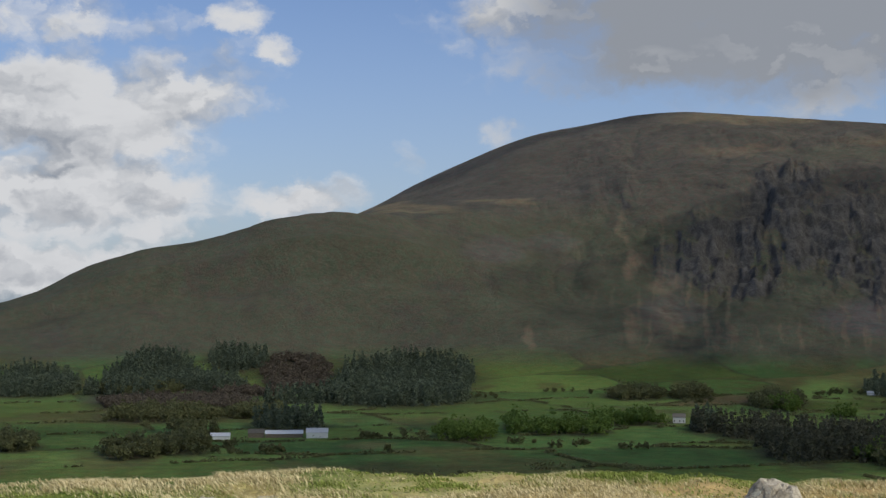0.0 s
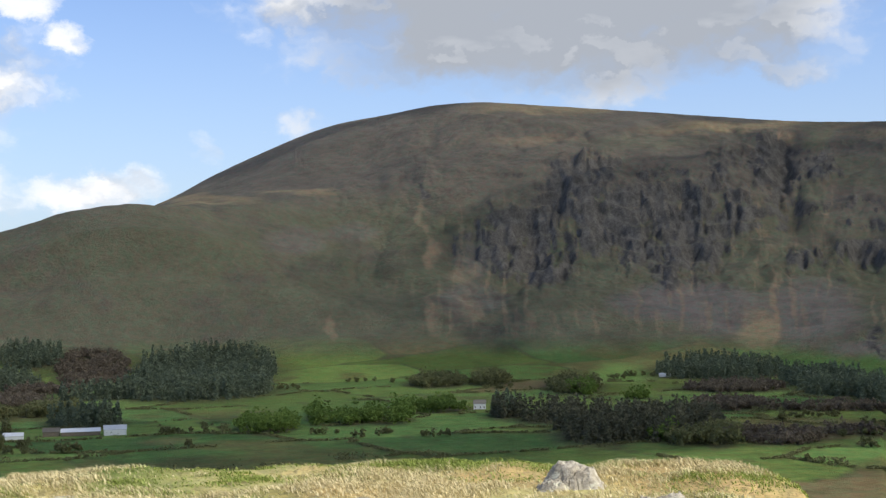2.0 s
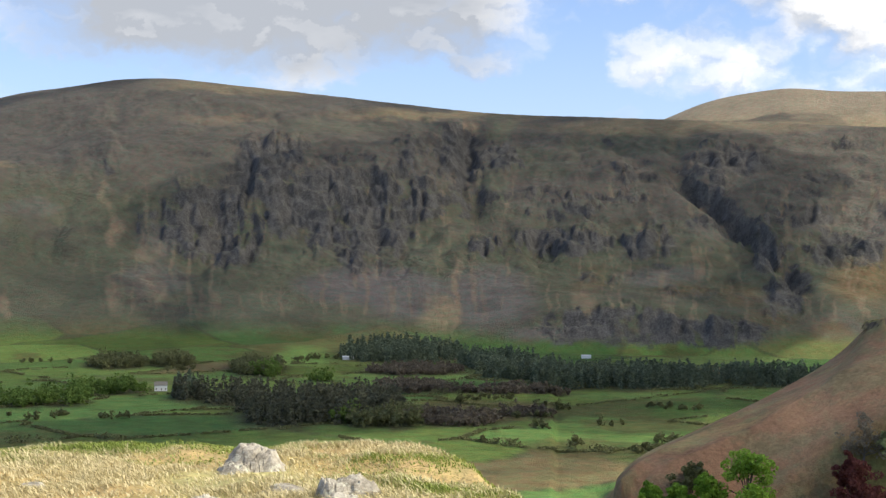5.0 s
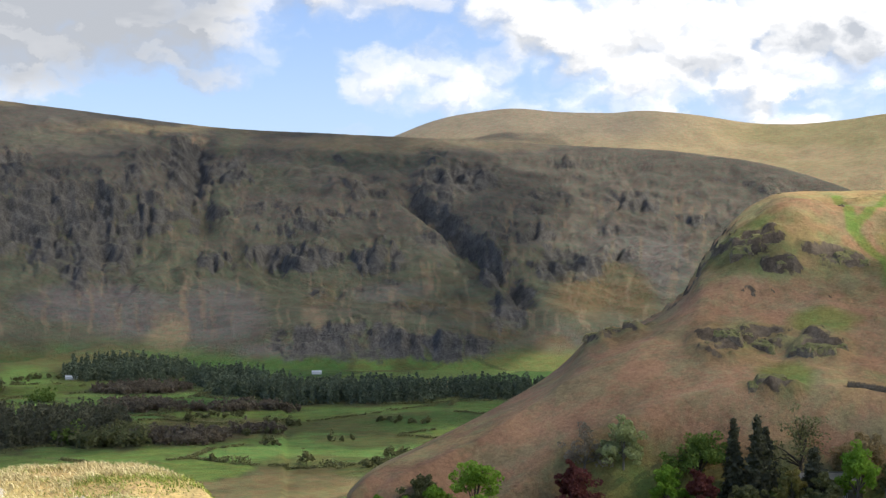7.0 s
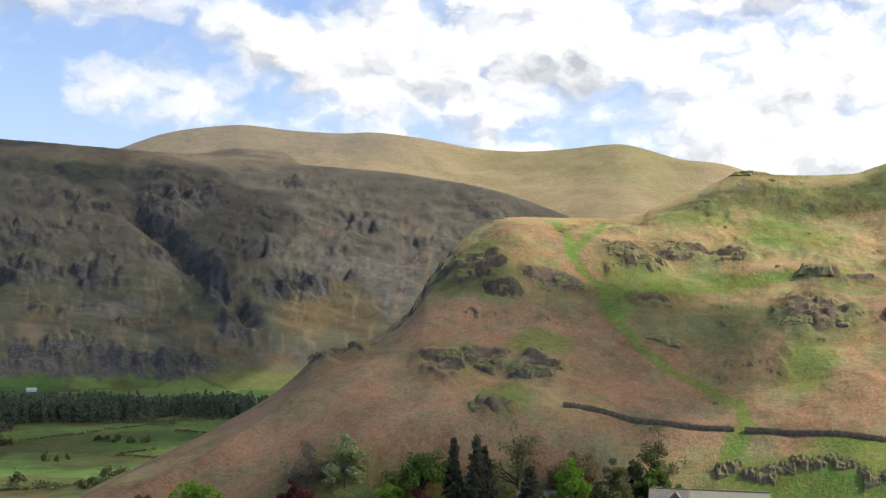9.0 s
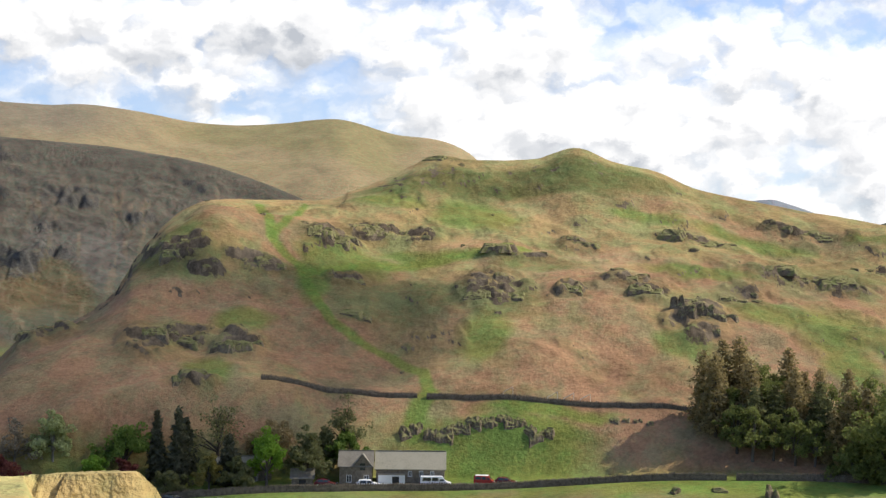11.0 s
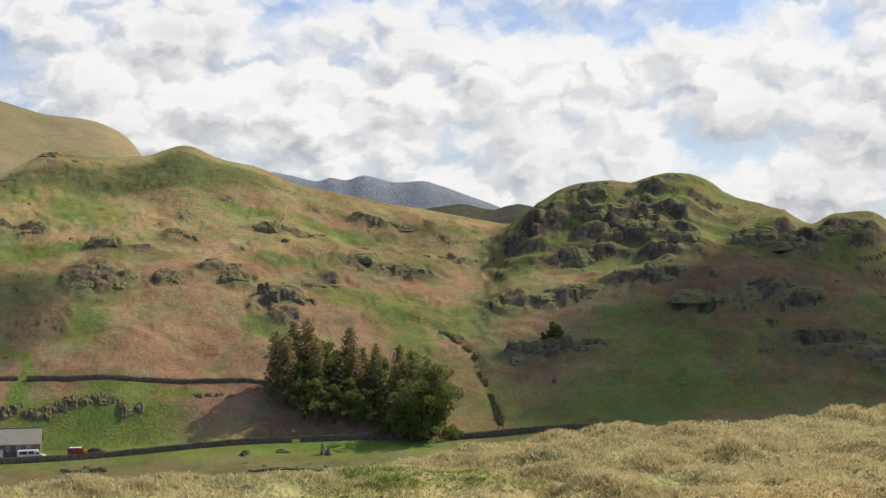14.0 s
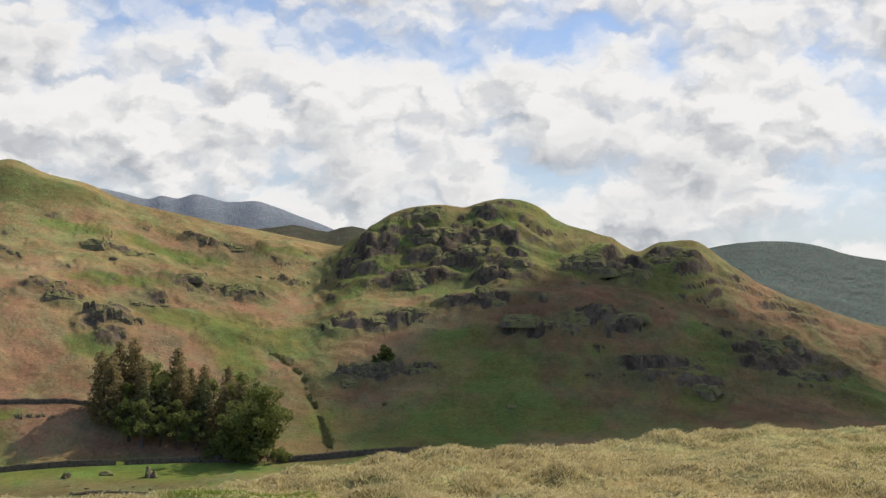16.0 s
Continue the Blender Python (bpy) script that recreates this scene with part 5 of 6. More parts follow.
def slab_rock(place, w, d, h, turn, seed, label, group, fall=0.3, nu=64, nv=44):
    """A worn slab of bedrock lying in turf: broad flat facets, split by a few clefts, sloping away to one side."""
    rng = np.random.default_rng(seed)
    u, v = np.meshgrid(np.linspace(-1, 1, nu), np.linspace(-1, 1, nv))
    edge = 0.86 + 0.30 * fbm(u * 1.6 + seed, v * 1.6, 3, 5)
    rad = np.sqrt(u * u + v * v) / edge
    z = 1.15 * (1 - step(rad, 0.10, 1.12))
    for k in range(7):
        t = rng.uniform(0, 2 * math.pi)
        z = np.minimum(z, rng.uniform(0.70, 0.95) + 0.26 * (u * math.cos(t) + v * math.sin(t)))
    z = z * (1 - fall * u)
    cleft = np.abs(fbm(u * 1.9 + seed * 3, v * 1.3 + u * 0.6, 3, 6))
    z = z - 0.16 * (1 - step(cleft, 0.0, 0.07)) * (z > 0.15)
    steps = np.abs(fbm(u * 4.2 + seed * 2, v * 2.2 - u * 1.5, 3, 9))
    z = z - 0.035 * (1 - step(steps, 0.0, 0.06)) * (z > 0.1)
    z = z + 0.16 * fbm(u * 4 + seed, v * 4, 5, 7, 0.6) + 0.07 * np.abs(fbm(u * 9 + seed, v * 7, 4, 8, 0.6)) - 0.04
    z = z * h - (0.25 * h + 0.08) * step(rad, 0.95, 1.3)
    f = [[i * nu + j, i * nu + j + 1, (i + 1) * nu + j + 1, (i + 1) * nu + j] for i in range(nv - 1) for j in range(nu - 1)]
    ob = smooth(part("boulder", (np.stack([u * w * 0.5, v * d * 0.5, z], -1).reshape(-1, 3), f), ROCK))
    ob.data.set_sharp_from_angle(angle=radians(42))
    ob.matrix_world = pose(*place, 0, 0, turn)
    return tagged(ob, label, "rock", group)


def stone_material(name, dark, light, lichen=(0.42, 0.42, 0.30), scale=1.0, amount=0.5, turfed=0.0, seams=0.45):
    m, n, bsdf = material(name, 0.92, 0.2)
    pos = place_of(n)
    f = n.math("ADD", n.math("MULTIPLY", n.noise(pos, 9 * scale, 7, 0.75), 0.55), n.math("MULTIPLY", n.noise(pos, 1.6 * scale, 5, 0.6), 0.45))
    c = n.mix(n.ramp(f, 0.36, 0.64), dark, light)
    dots = n.ramp(n.noise(pos, 5.5 * scale, 5, 0.7, 0.6), 0.54, 0.62)
    c = n.mix(n.math("MULTIPLY", dots, amount), c, lichen)
    crack = n.node("ShaderNodeTexVoronoi")
    crack.feature = "DISTANCE_TO_EDGE"
    crack.inputs["Scale"].default_value = 2.6 * scale
    n.feed(crack.inputs["Vector"], n.mix(0.12, pos, n.vec(n.noise(pos, 3 * scale), n.noise(pos, 4 * scale), 0.0), "ADD"))
    seam = n.ramp(crack.outputs["Distance"], 0.0, 0.035)
    specks = n.ramp(n.noise(pos, 26 * scale, 4, 0.7), 0.56, 0.66)
    c = n.mix(n.math("MULTIPLY", specks, 0.45), c, dark)
    c = n.mix(n.math("MULTIPLY_ADD", seam, -seams, seams), c, (0.07, 0.06, 0.05))
    if turfed:
        # grass and moss on the level ledges
        nz = n.node("ShaderNodeSeparateXYZ")
        n.link(n.node("ShaderNodeNewGeometry").outputs["Normal"], nz.inputs[0])
        k = n.math("ADD", nz.outputs[2], n.math("MULTIPLY_ADD", n.noise(pos, 0.9, 5, 0.7), 0.9, -0.45))
        c = n.mix(n.ramp(k, turfed, turfed + 0.22), c, n.mix(n.noise(pos, 0.4, 4), (0.12, 0.15, 0.04), (0.27, 0.22, 0.11)))
    n.link(c, bsdf.inputs["Base Color"])
    bump(n, bsdf, n.math("ADD", n.noise(pos, 7 * scale, 8, 0.75), n.math("MULTIPLY", seam, 0.9 * seams)), 0.9, 0.06 / scale)
    return m


ROCK = stone_material("lichened_rock", (0.22, 0.195, 0.15), (0.58, 0.53, 0.43), (0.66, 0.64, 0.50), 2.2, 0.8, seams=0.0)
CRAG = stone_material("crag_rock", (0.095, 0.072, 0.048), (0.27, 0.215, 0.15), (0.27, 0.235, 0.15), 0.5, 0.35, turfed=0.28)
WALLING = stone_material("drystone", (0.065, 0.050, 0.036), (0.19, 0.155, 0.115), (0.25, 0.235, 0.17), 0.9, 0.3)


# ---- the pass: walls, house, cars ----
def drystone_wall(points, height, label, name="drystone_wall"):
    """A wall of rough stone along points of (azimuth, distance), with a course of upright copings."""
    t = thing(name, (0, 0, 0), 0, label, "wall")
    pts = []
    for (a0, r0), (a1, r1) in zip(points[:-1], points[1:]):
        k = max(2, int(radians(abs(a1 - a0)) * r0 / 0.8))
        pts += [polar(a0 + (a1 - a0) * i / k, r0 + (r1 - r0) * i / k) for i in range(k)]
    pts.append(polar(*points[-1]))
    x, y = np.array(pts).T
    z = land(x, y)
    z = np.convolve(np.pad(z, 2, mode="edge"), np.ones(5) / 5, mode="valid")
    h = height + 0.12 * fbm(x * 0.5, y * 0.5, 3, 5) + 0.06 * fbm(x * 3, y * 3, 2, 6)
    nx, ny = -np.gradient(y), np.gradient(x)
    ln = np.hypot(nx, ny)
    nx, ny = nx / ln, ny / ln
    prof = [(-0.38, -0.9), (-0.36, 0.35), (-0.24, 1.0), (0.24, 1.0), (0.36, 0.35), (0.38, -0.9)]
    v, f = [], []
    for j, (o, k) in enumerate(prof):
        w = o * (1 + 0.16 * fbm(x * 2.3 + j, y * 2.3, 2, 7))
        v.append(np.stack([x + nx * w, y + ny * w, z + (h * k if k > 0 else k)], 1))
    v = np.stack(v, 1)
    m, q = v.shape[:2]
    for i in range(m - 1):
        for j in range(q - 1):
            f.append([i * q + j, i * q + j + 1, (i + 1) * q + j + 1, (i + 1) * q + j])
    f += [list(range(q)), [(m - 1) * q + j for j in reversed(range(q))]]
    part("wall_body", (v.reshape(-1, 3), f), WALLING, t)
    # copings on edge
    rng = np.random.default_rng(int(abs(x[0]) * 10))
    step_len = np.concatenate([[0], np.cumsum(np.hypot(np.diff(x), np.diff(y)))])
    s = np.arange(0.2, step_len[-1] - 0.2, 0.42)
    cx_, cy_, cz_, ch_ = (np.interp(s, step_len, k) for k in (x, y, z, h))
    dx_, dy_ = np.interp(s, step_len, nx), np.interp(s, step_len, ny)
    cv, cf = [], []
    for i in range(len(s)):
        ex, ey = dy_[i], -dx_[i]
        hh, tt, ww = rng.uniform(0.16, 0.34), rng.uniform(0.12, 0.2), rng.uniform(0.2, 0.27)
        b = len(cv)
        for sx_ in (-1, 1):
            for sy_ in (-1, 1):
                for sz_ in (0, 1):
                    k = 1 - 0.3 * sz_
                    cv.append((cx_[i] + dx_[i] * ww * sx_ * k + ex * tt * sy_ * k + ex * 0.08 * sz_, cy_[i] + dy_[i] * ww * sx_ * k + ey * tt * sy_ * k, cz_[i] + ch_[i] - 0.03 + hh * sz_))
        cf += [[b + q_ for q_ in g] for g in ((0, 1, 3, 2), (4, 6, 7, 5), (0, 4, 5, 1), (2, 3, 7, 6), (1, 5, 7, 3))]
    part("coping", (np.array(cv), cf), WALLING, t)
    return t


drystone_wall(((41.0, 222), (43.2, 225.0), (45.6, 224.0), (50.0, 224.0), (55.1, 226), (58.0, 227.9), (62, 230.1), (66.0, 232.2), (67.0, 232.8)), 1.0, "long low drystone wall of grey stone beside the lane")
drystone_wall(((67.4, 233.0), (70.4, 235.3), (73.6, 236.2)), 1.0, "drystone wall below the clump of trees")
drystone_wall(((74.5, 236.3), (76, 236.6), (79.5, 237.4), (82, 238.2)), 1.0, "drystone wall at the foot of the green bank")
drystone_wall(((47.0, 247.8), (48.4, 248.7), (50.2, 249.4), (52, 249.9), (53.7, 250.1)), 0.6, "dark drystone wall across the bracken slope")
drystone_wall(((54.1, 249.6), (56.5, 249.3), (58.7, 249.4), (61.5, 249.8), (64.7, 250.3), (65.6, 250.5)), 0.6, "dark drystone wall running to the trees")

SLATE = plain("roof_slate", (0.215, 0.20, 0.155), 0.6, 0.35, vary=0.3, scale=4, relief=0.02)
SLATE_DARK = plain("dark_slate", (0.165, 0.15, 0.125), 0.6, 0.35, vary=0.3, scale=4, relief=0.02)
RENDER_WHITE = plain("limewash", (0.72, 0.70, 0.66), 0.85, 0.2, vary=0.10, scale=1.5)
RUBBLE = stone_material("house_stone", (0.13, 0.105, 0.078), (0.29, 0.24, 0.18), (0.2, 0.185, 0.14), 1.1, 0.2)
PAINT_WHITE = plain("white_paint", (0.78, 0.78, 0.76), 0.45, 0.4, vary=0.05)
DARK_WOOD = plain("dark_door", (0.045, 0.04, 0.038), 0.6, 0.3)
GLASS = plain("window_glass", (0.03, 0.035, 0.04), 0.08, 0.6, vary=0.1)
METAL_ROOF = plain("pale_sheet_roof", (0.62, 0.64, 0.67), 0.45, 0.5, vary=0.12, scale=1.0)
RUBBER = plain("tyre_rubber", (0.02, 0.02, 0.02), 0.8, 0.2)
ALLOY = plain("wheel_alloy", (0.45, 0.45, 0.46), 0.35, 0.5, metal=0.8)
CAR_WHITE = plain("white_car_paint", (0.78, 0.78, 0.79), 0.22, 0.5, vary=0.03)
CAR_RED = plain("red_car_paint", (0.38, 0.03, 0.03), 0.22, 0.5, vary=0.05)
CAR_MAROON = plain("maroon_car_paint", (0.13, 0.02, 0.025), 0.25, 0.5, vary=0.05)
CAR_DARK = plain("dark_car_paint", (0.03, 0.035, 0.045), 0.22, 0.5, vary=0.05)
LAMP_RED = plain("tail_lamp", (0.35, 0.02, 0.02), 0.25, 0.5)
LAMP_CLEAR = plain("headlamp", (0.7, 0.7, 0.7), 0.15, 0.6)


def wall_with_openings(bm, x0, x1, z0, z1, y, thick, holes):
    """A wall in the plane y, cut by holes (x0, x1, z0, z1): built from the pieces round them."""
    xs = sorted({x0, x1, *[h[0] for h in holes], *[h[1] for h in holes]})
    zs = sorted({z0, z1, *[h[2] for h in holes], *[h[3] for h in holes]})
    for a, b in zip(xs[:-1], xs[1:]):
        for c, d in zip(zs[:-1], zs[1:]):
            if not any(h[0] <= a and b <= h[1] and h[2] <= c and d <= h[3] for h in holes):
                box(bm, a, b, y, y + thick, c, d)
    bmesh.ops.remove_doubles(bm, verts=bm.verts, dist=0.001)


def roof(parent, x0, x1, y0, y1, z0, z1, mat, over=0.3, thick=0.14, name="roof", label=""):
    """A pitched roof with its ridge along x."""
    bm = bmesh.new()
    ym = (y0 + y1) / 2
    sl = (z1 - z0) / (ym - y0)
    yo, zo = (ym - y0) + over, z1 - sl * ((ym - y0) + over)
    prof = [(ym - yo, zo), (ym, z1), (ym + yo, zo), (ym + yo, zo + thick), (ym, z1 + thick), (ym - yo, zo + thick)]
    fa = [bm.verts.new((x0 - over, y_, z_)) for y_, z_ in prof]
    fb = [bm.verts.new((x1 + over, y_, z_)) for y_, z_ in prof]
    for k in range(6):
        bm.faces.new((fa[k], fa[(k + 1) % 6], fb[(k + 1) % 6], fb[k]))
    for f in (fa, fb):
        bm.faces.new((f[0], f[1], f[4], f[5]))
        bm.faces.new((f[1], f[2], f[3], f[4]))
    bmesh.ops.recalc_face_normals(bm, faces=bm.faces)
    rf = part(name, bm, mat, parent, label)
    ridge = bmesh.new()
    box(ridge, x0 - over, x1 + over, ym - 0.14, ym + 0.14, z1 + thick - 0.05, z1 + thick + 0.1, 0.04)
    part("ridge_tiles", ridge, mat, rf)
    return rf


def window(parent, x0, x1, z0, z1, y, mat=None):
    fr = bmesh.new()
    w = 0.09
    for a, b, c, d in ((x0, x1, z0, z0 + w), (x0, x1, z1 - w, z1), (x0, x0 + w, z0 + w, z1 - w), (x1 - w, x1, z0 + w, z1 - w), ((x0 + x1) / 2 - w / 2, (x0 + x1) / 2 + w / 2, z0 + w, z1 - w)):
        box(fr, a, b, y + 0.06, y + 0.14, c, d)
    fo = part("window", fr, mat or PAINT_WHITE, parent, "white-framed window")
    pane = bmesh.new()
    box(pane, x0 + 0.02, x1 - 0.02, y + 0.15, y + 0.17, z0 + 0.02, z1 - 0.02)
    part("pane", pane, GLASS, fo)
    sill = bmesh.new()
    box(sill, x0 - 0.08, x1 + 0.08, y - 0.08, y + 0.1, z0 - 0.1, z0)
    part("sill", sill, RUBBLE, fo)


def building(place, turn, L, D_, eave, ridge_h, walls, roof_mat, holes, doors, label, name="house"):
    """A plain pitched-roof block: front towards -y, ridge along x. holes: windows; doors: (x0, x1, z1, material)."""
    t = thing(name, place, turn, label, "house")
    bm = bmesh.new()
    cuts = [h for h in holes] + [(d[0], d[1], 0, d[2]) for d in doors]
    wall_with_openings(bm, -L / 2, L / 2, -1.2, eave, -D_ / 2, 0.45, cuts)
    part("front_wall", bm, walls, t)
    bm = bmesh.new()
    box(bm, -L / 2, L / 2, D_ / 2 - 0.45, D_ / 2, -1.2, eave)
    part("back_wall", bm, walls, t)
    for sx_ in (-1, 1):
        bm = bmesh.new()
        xa, xb = sorted((sx_ * L / 2, sx_ * (L / 2 - 0.45)))
        prof = [(-D_ / 2 + 0.45, -1.2), (D_ / 2 - 0.45, -1.2), (D_ / 2 - 0.45, eave), (0, ridge_h - 0.12), (-D_ / 2 + 0.45, eave)]
        fa = [bm.verts.new((xa, y_, z_)) for y_, z_ in prof]
        fb = [bm.verts.new((xb, y_, z_)) for y_, z_ in prof]
        bm.faces.new(fa)
        bm.faces.new(fb[::-1])
        for k in range(5):
            bm.faces.new((fa[k], fb[k], fb[(k + 1) % 5], fa[(k + 1) % 5]))
        bmesh.ops.recalc_face_normals(bm, faces=bm.faces)
        part("gable_wall", bm, walls, t)
    roof(t, -L / 2, L / 2, -D_ / 2, D_ / 2, eave, ridge_h, roof_mat)
    for h in holes:
        window(t, *h, -D_ / 2)
    for x0, x1, z1, mat in doors:
        bm = bmesh.new()
        box(bm, x0 + 0.02, x1 - 0.02, -D_ / 2 + 0.15, -D_ / 2 + 0.22, -0.02, z1 - 0.02)
        dr = part("door", bm, mat, t)
        hd = bmesh.new()
        box(hd, x1 - 0.2, x1 - 0.14, -D_ / 2 + 0.09, -D_ / 2 + 0.15, 0.95, 1.1, 0.01)
        part("handle", hd, ALLOY, dr)
    return t


def car(place, turn, paint, label, L=4.2, W=1.75, H=1.45, van=False, roof_mat=None):
    """A parked car, nose towards +x."""
    t = thing("van" if van else "car", place, turn, label, "van" if van else "car", "parked vehicles")
    hl = L / 2
    if van:
        prof = [(-hl, 0.35), (-hl, H * 0.93), (-hl + 0.15, H), (hl * 0.42, H), (hl * 0.72, H * 0.6), (hl * 0.97, H * 0.5), (hl, 0.35)]
    else:
        prof = [(-hl, 0.32), (-hl, H * 0.62), (-hl + 0.25, H * 0.66), (-hl * 0.72, H * 0.97), (-hl * 0.3, H), (hl * 0.12, H * 0.97), (hl * 0.48, H * 0.66), (hl * 0.95, H * 0.52), (hl, 0.32)]
    bm = bmesh.new()
    n = len(prof)
    rings = []
    for yy in (-1, -0.86, 0.86, 1):
        ins = 0.10 if abs(yy) == 1 else 0
        rings.append([bm.verts.new((x * (1 - ins * 0.1), yy * W / 2 * (1 - 0.10 * max(0, (z / H - 0.62) / 0.38)), z - ins * (0.35 if z > 0.4 else 0))) for x, z in prof])
    for ra, rb in zip(rings[:-1], rings[1:]):
        for k in range(n):
            bm.faces.new((ra[k], ra[(k + 1) % n], rb[(k + 1) % n], rb[k]))
    bm.faces.new(rings[0][::-1])
    bm.faces.new(rings[-1])
    bmesh.ops.recalc_face_normals(bm, faces=bm.faces)
    body = part("body", bm, paint, t)
    if roof_mat:
        bm = bmesh.new()
        box(bm, -hl + 0.25, hl * 0.38, -W * 0.40, W * 0.40, H - 0.02, H + 0.05, 0.02)
        part("roof_panel", bm, roof_mat, body, "white roof panel")
    spans = ([(-hl * 0.86, -hl * 0.3), (-hl * 0.25, hl * 0.2), (hl * 0.24, hl * 0.55)] if van else [(-hl * 0.66, -hl * 0.14), (-hl * 0.1, hl * 0.3)])
    for sy_ in (-1, 1):
        for a, b in spans:
            bm = bmesh.new()
            zt = H * (0.92 if not (van and b > hl * 0.5) else 0.8)
            q = [(a, H * 0.66), (b, H * 0.66), (b - 0.12 * (b > 0), zt), (a + 0.1, zt)]
            y0_ = [sy_ * (W / 2 * (1 - 0.10 * max(0, (z / H - 0.62) / 0.38)) + 0.012) for _, z in q]
            vs = [bm.verts.new((x, y_, z)) for (x, z), y_ in zip(q, y0_)]
            vs2 = [bm.verts.new((x, y_ - sy_ * 0.03, z)) for (x, z), y_ in zip(q, y0_)]
            bm.faces.new(vs)
            bm.faces.new(vs2[::-1])
            for k in range(4):
                bm.faces.new((vs[k], vs[(k + 1) % 4], vs2[(k + 1) % 4], vs2[k]))
            bmesh.ops.recalc_face_normals(bm, faces=bm.faces)
            part("side_window", bm, GLASS, body)
    for xx, zz, tl, nm in ((hl * (0.6 if van else 0.31), H * (0.78 if van else 0.82), -34 if van else -52, "windscreen"), (-hl * (1.0 if van else 0.86) - (0.012 if van else 0), H * 0.8, 0 if van else 28, "rear_window")):
        bm = bmesh.new()
        box(bm, -0.015, 0.015, -W * 0.38, W * 0.38, -H * 0.16, H * 0.16)
        w = part(nm, bm, GLASS, body)
        w.matrix_local = pose(xx, 0, zz, 0, tl, 0)
    for sx_ in (-0.62, 0.62):
        for sy_ in (-1, 1):
            bm = bmesh.new()
            bmesh.ops.create_cone(bm, cap_ends=True, segments=18, radius1=0.33, radius2=0.33, depth=0.22)
            wh = part("wheel", bm, RUBBER, t)
            wh.matrix_local = pose(hl * sx_, sy_ * (W / 2 - 0.08), 0.33, 90, 0, 0)
            bm = bmesh.new()
            bmesh.ops.create_cone(bm, cap_ends=True, segments=14, radius1=0.2, radius2=0.2, depth=0.24)
            part("rim", bm, ALLOY, wh)
    for sy_ in (-1, 1):
        for xx, m_, nm in ((hl - 0.02, LAMP_CLEAR, "headlight"), (-hl + 0.0, LAMP_RED, "tail_light")):
            bm = bmesh.new()
            box(bm, xx - 0.05, xx + 0.05, sy_ * W * 0.40 - 0.13, sy_ * W * 0.40 + 0.13, H * 0.42, H * 0.52, 0.02)
            part(nm, bm, m_, body)
    return t


def on_land(a, r, up=0.0):
    x, y = polar(a, r)
    return (x, y, ground(x, y) + up)


# the stone house: a cross-gabled end and a long low range with a white front
HX, HY, HZ = on_land(53.55, 231.5)
HZ = 65.9
main = building((HX, HY, HZ), -53.6, 11.8, 6.5, 3.3, 5.8, RUBBLE, SLATE, [(-0.4, 0.3, 1.9, 2.9), (1.5, 2.2, 1.9, 2.9), (3.4, 4.1, 1.9, 2.9)], [], "low grey stone house with slate roof and white front")
bm = bmesh.new()
wall_with_openings(bm, -5.5, -0.9, -1.0, 2.25, -4.05, 0.3, [(-3.1, -1.9, 0.0, 2.0), (-5.0, -3.5, 2.3, 2.3)])
part("white_front", bm, RENDER_WHITE, main, "whitewashed entrance front")
bm = bmesh.new()
box(bm, -5.55, -0.85, -4.1, -3.25, 2.25, 2.4)
part("porch_roof", bm, SLATE_DARK, main)
bm = bmesh.new()
box(bm, -3.08, -1.92, -3.9, -3.84, 0, 1.98)
part("door", bm, DARK_WOOD, main)
AX, AY = polar(51.2, 231.5)
end = building((AX, AY, HZ), -52, 5.6, 7.4, 3.7, 5.8, RUBBLE, SLATE_DARK, [(-1.6, -0.7, 0.9, 2.2), (1.4, 2.3, 0.9, 2.2)], [], "stone house end with a small front gable and dark slates")
# its front gable
bm = bmesh.new()
pts = [(-1.7, 3.4), (1.7, 3.4), (0, 5.5)]
fa = [bm.verts.new((x + 1.2, -3.75, z)) for x, z in pts]
fb = [bm.verts.new((x + 1.2, -1.0, z)) for x, z in pts]
bm.faces.new(fa)
bm.faces.new(fb[::-1])
for k in range(3):
    bm.faces.new((fa[k], fb[k], fb[(k + 1) % 3], fa[(k + 1) % 3]))
bmesh.ops.recalc_face_normals(bm, faces=bm.faces)
part("front_gable", bm, RUBBLE, end)
for sgn in (-1, 1):
    bm = bmesh.new()
    box(bm, -0.08, 0.08, -1.6, 1.4, -1.5, 1.5)
    g = part("gable_slates", bm, SLATE_DARK, end)
    g.matrix_local = pose(1.2 + sgn * 0.92, -2.4, 4.55, 0, -sgn * 39, 0) @ Matrix.Diagonal((1, 1, 0.95, 1))
bm = bmesh.new()
box(bm, 0.75, 1.65, -3.8, -3.72, 3.0, 4.2)
part("window", bm, GLASS, end, "small gable window")
building((*polar(48.9, 229.5), HZ - 0.3), -49.5, 3.6, 4.0, 2.0, 3.2, RUBBLE, SLATE_DARK, [], [(-0.6, 0.6, 1.8, DARK_WOOD)], "small stone lean-to shed with a dark roof", name="shed")
building((*polar(44.9, 219.5), 62.9), -40, 4.4, 3.2, 1.3, 2.3, RUBBLE, METAL_ROOF, [], [], "low stone shed with a pale sheet-metal roof", name="shed")
building((*polar(46.3, 234.5), 65.2), -30, 9, 5.5, 3.0, 5.2, RUBBLE, SLATE, [(-2.5, -1.9, 1.0, 2.4), (1.5, 2.1, 1.0, 2.4)], [], "small stone chapel with a pale slate roof among trees", name="chapel")
building((*polar(37.9, 221), 58.8), -55, 8.0, 5.5, 2.8, 5.0, RUBBLE, SLATE_DARK, [(-1, -.2, 1, 2)], [], "stone cottage with a dark slate roof below the trees", name="cottage")

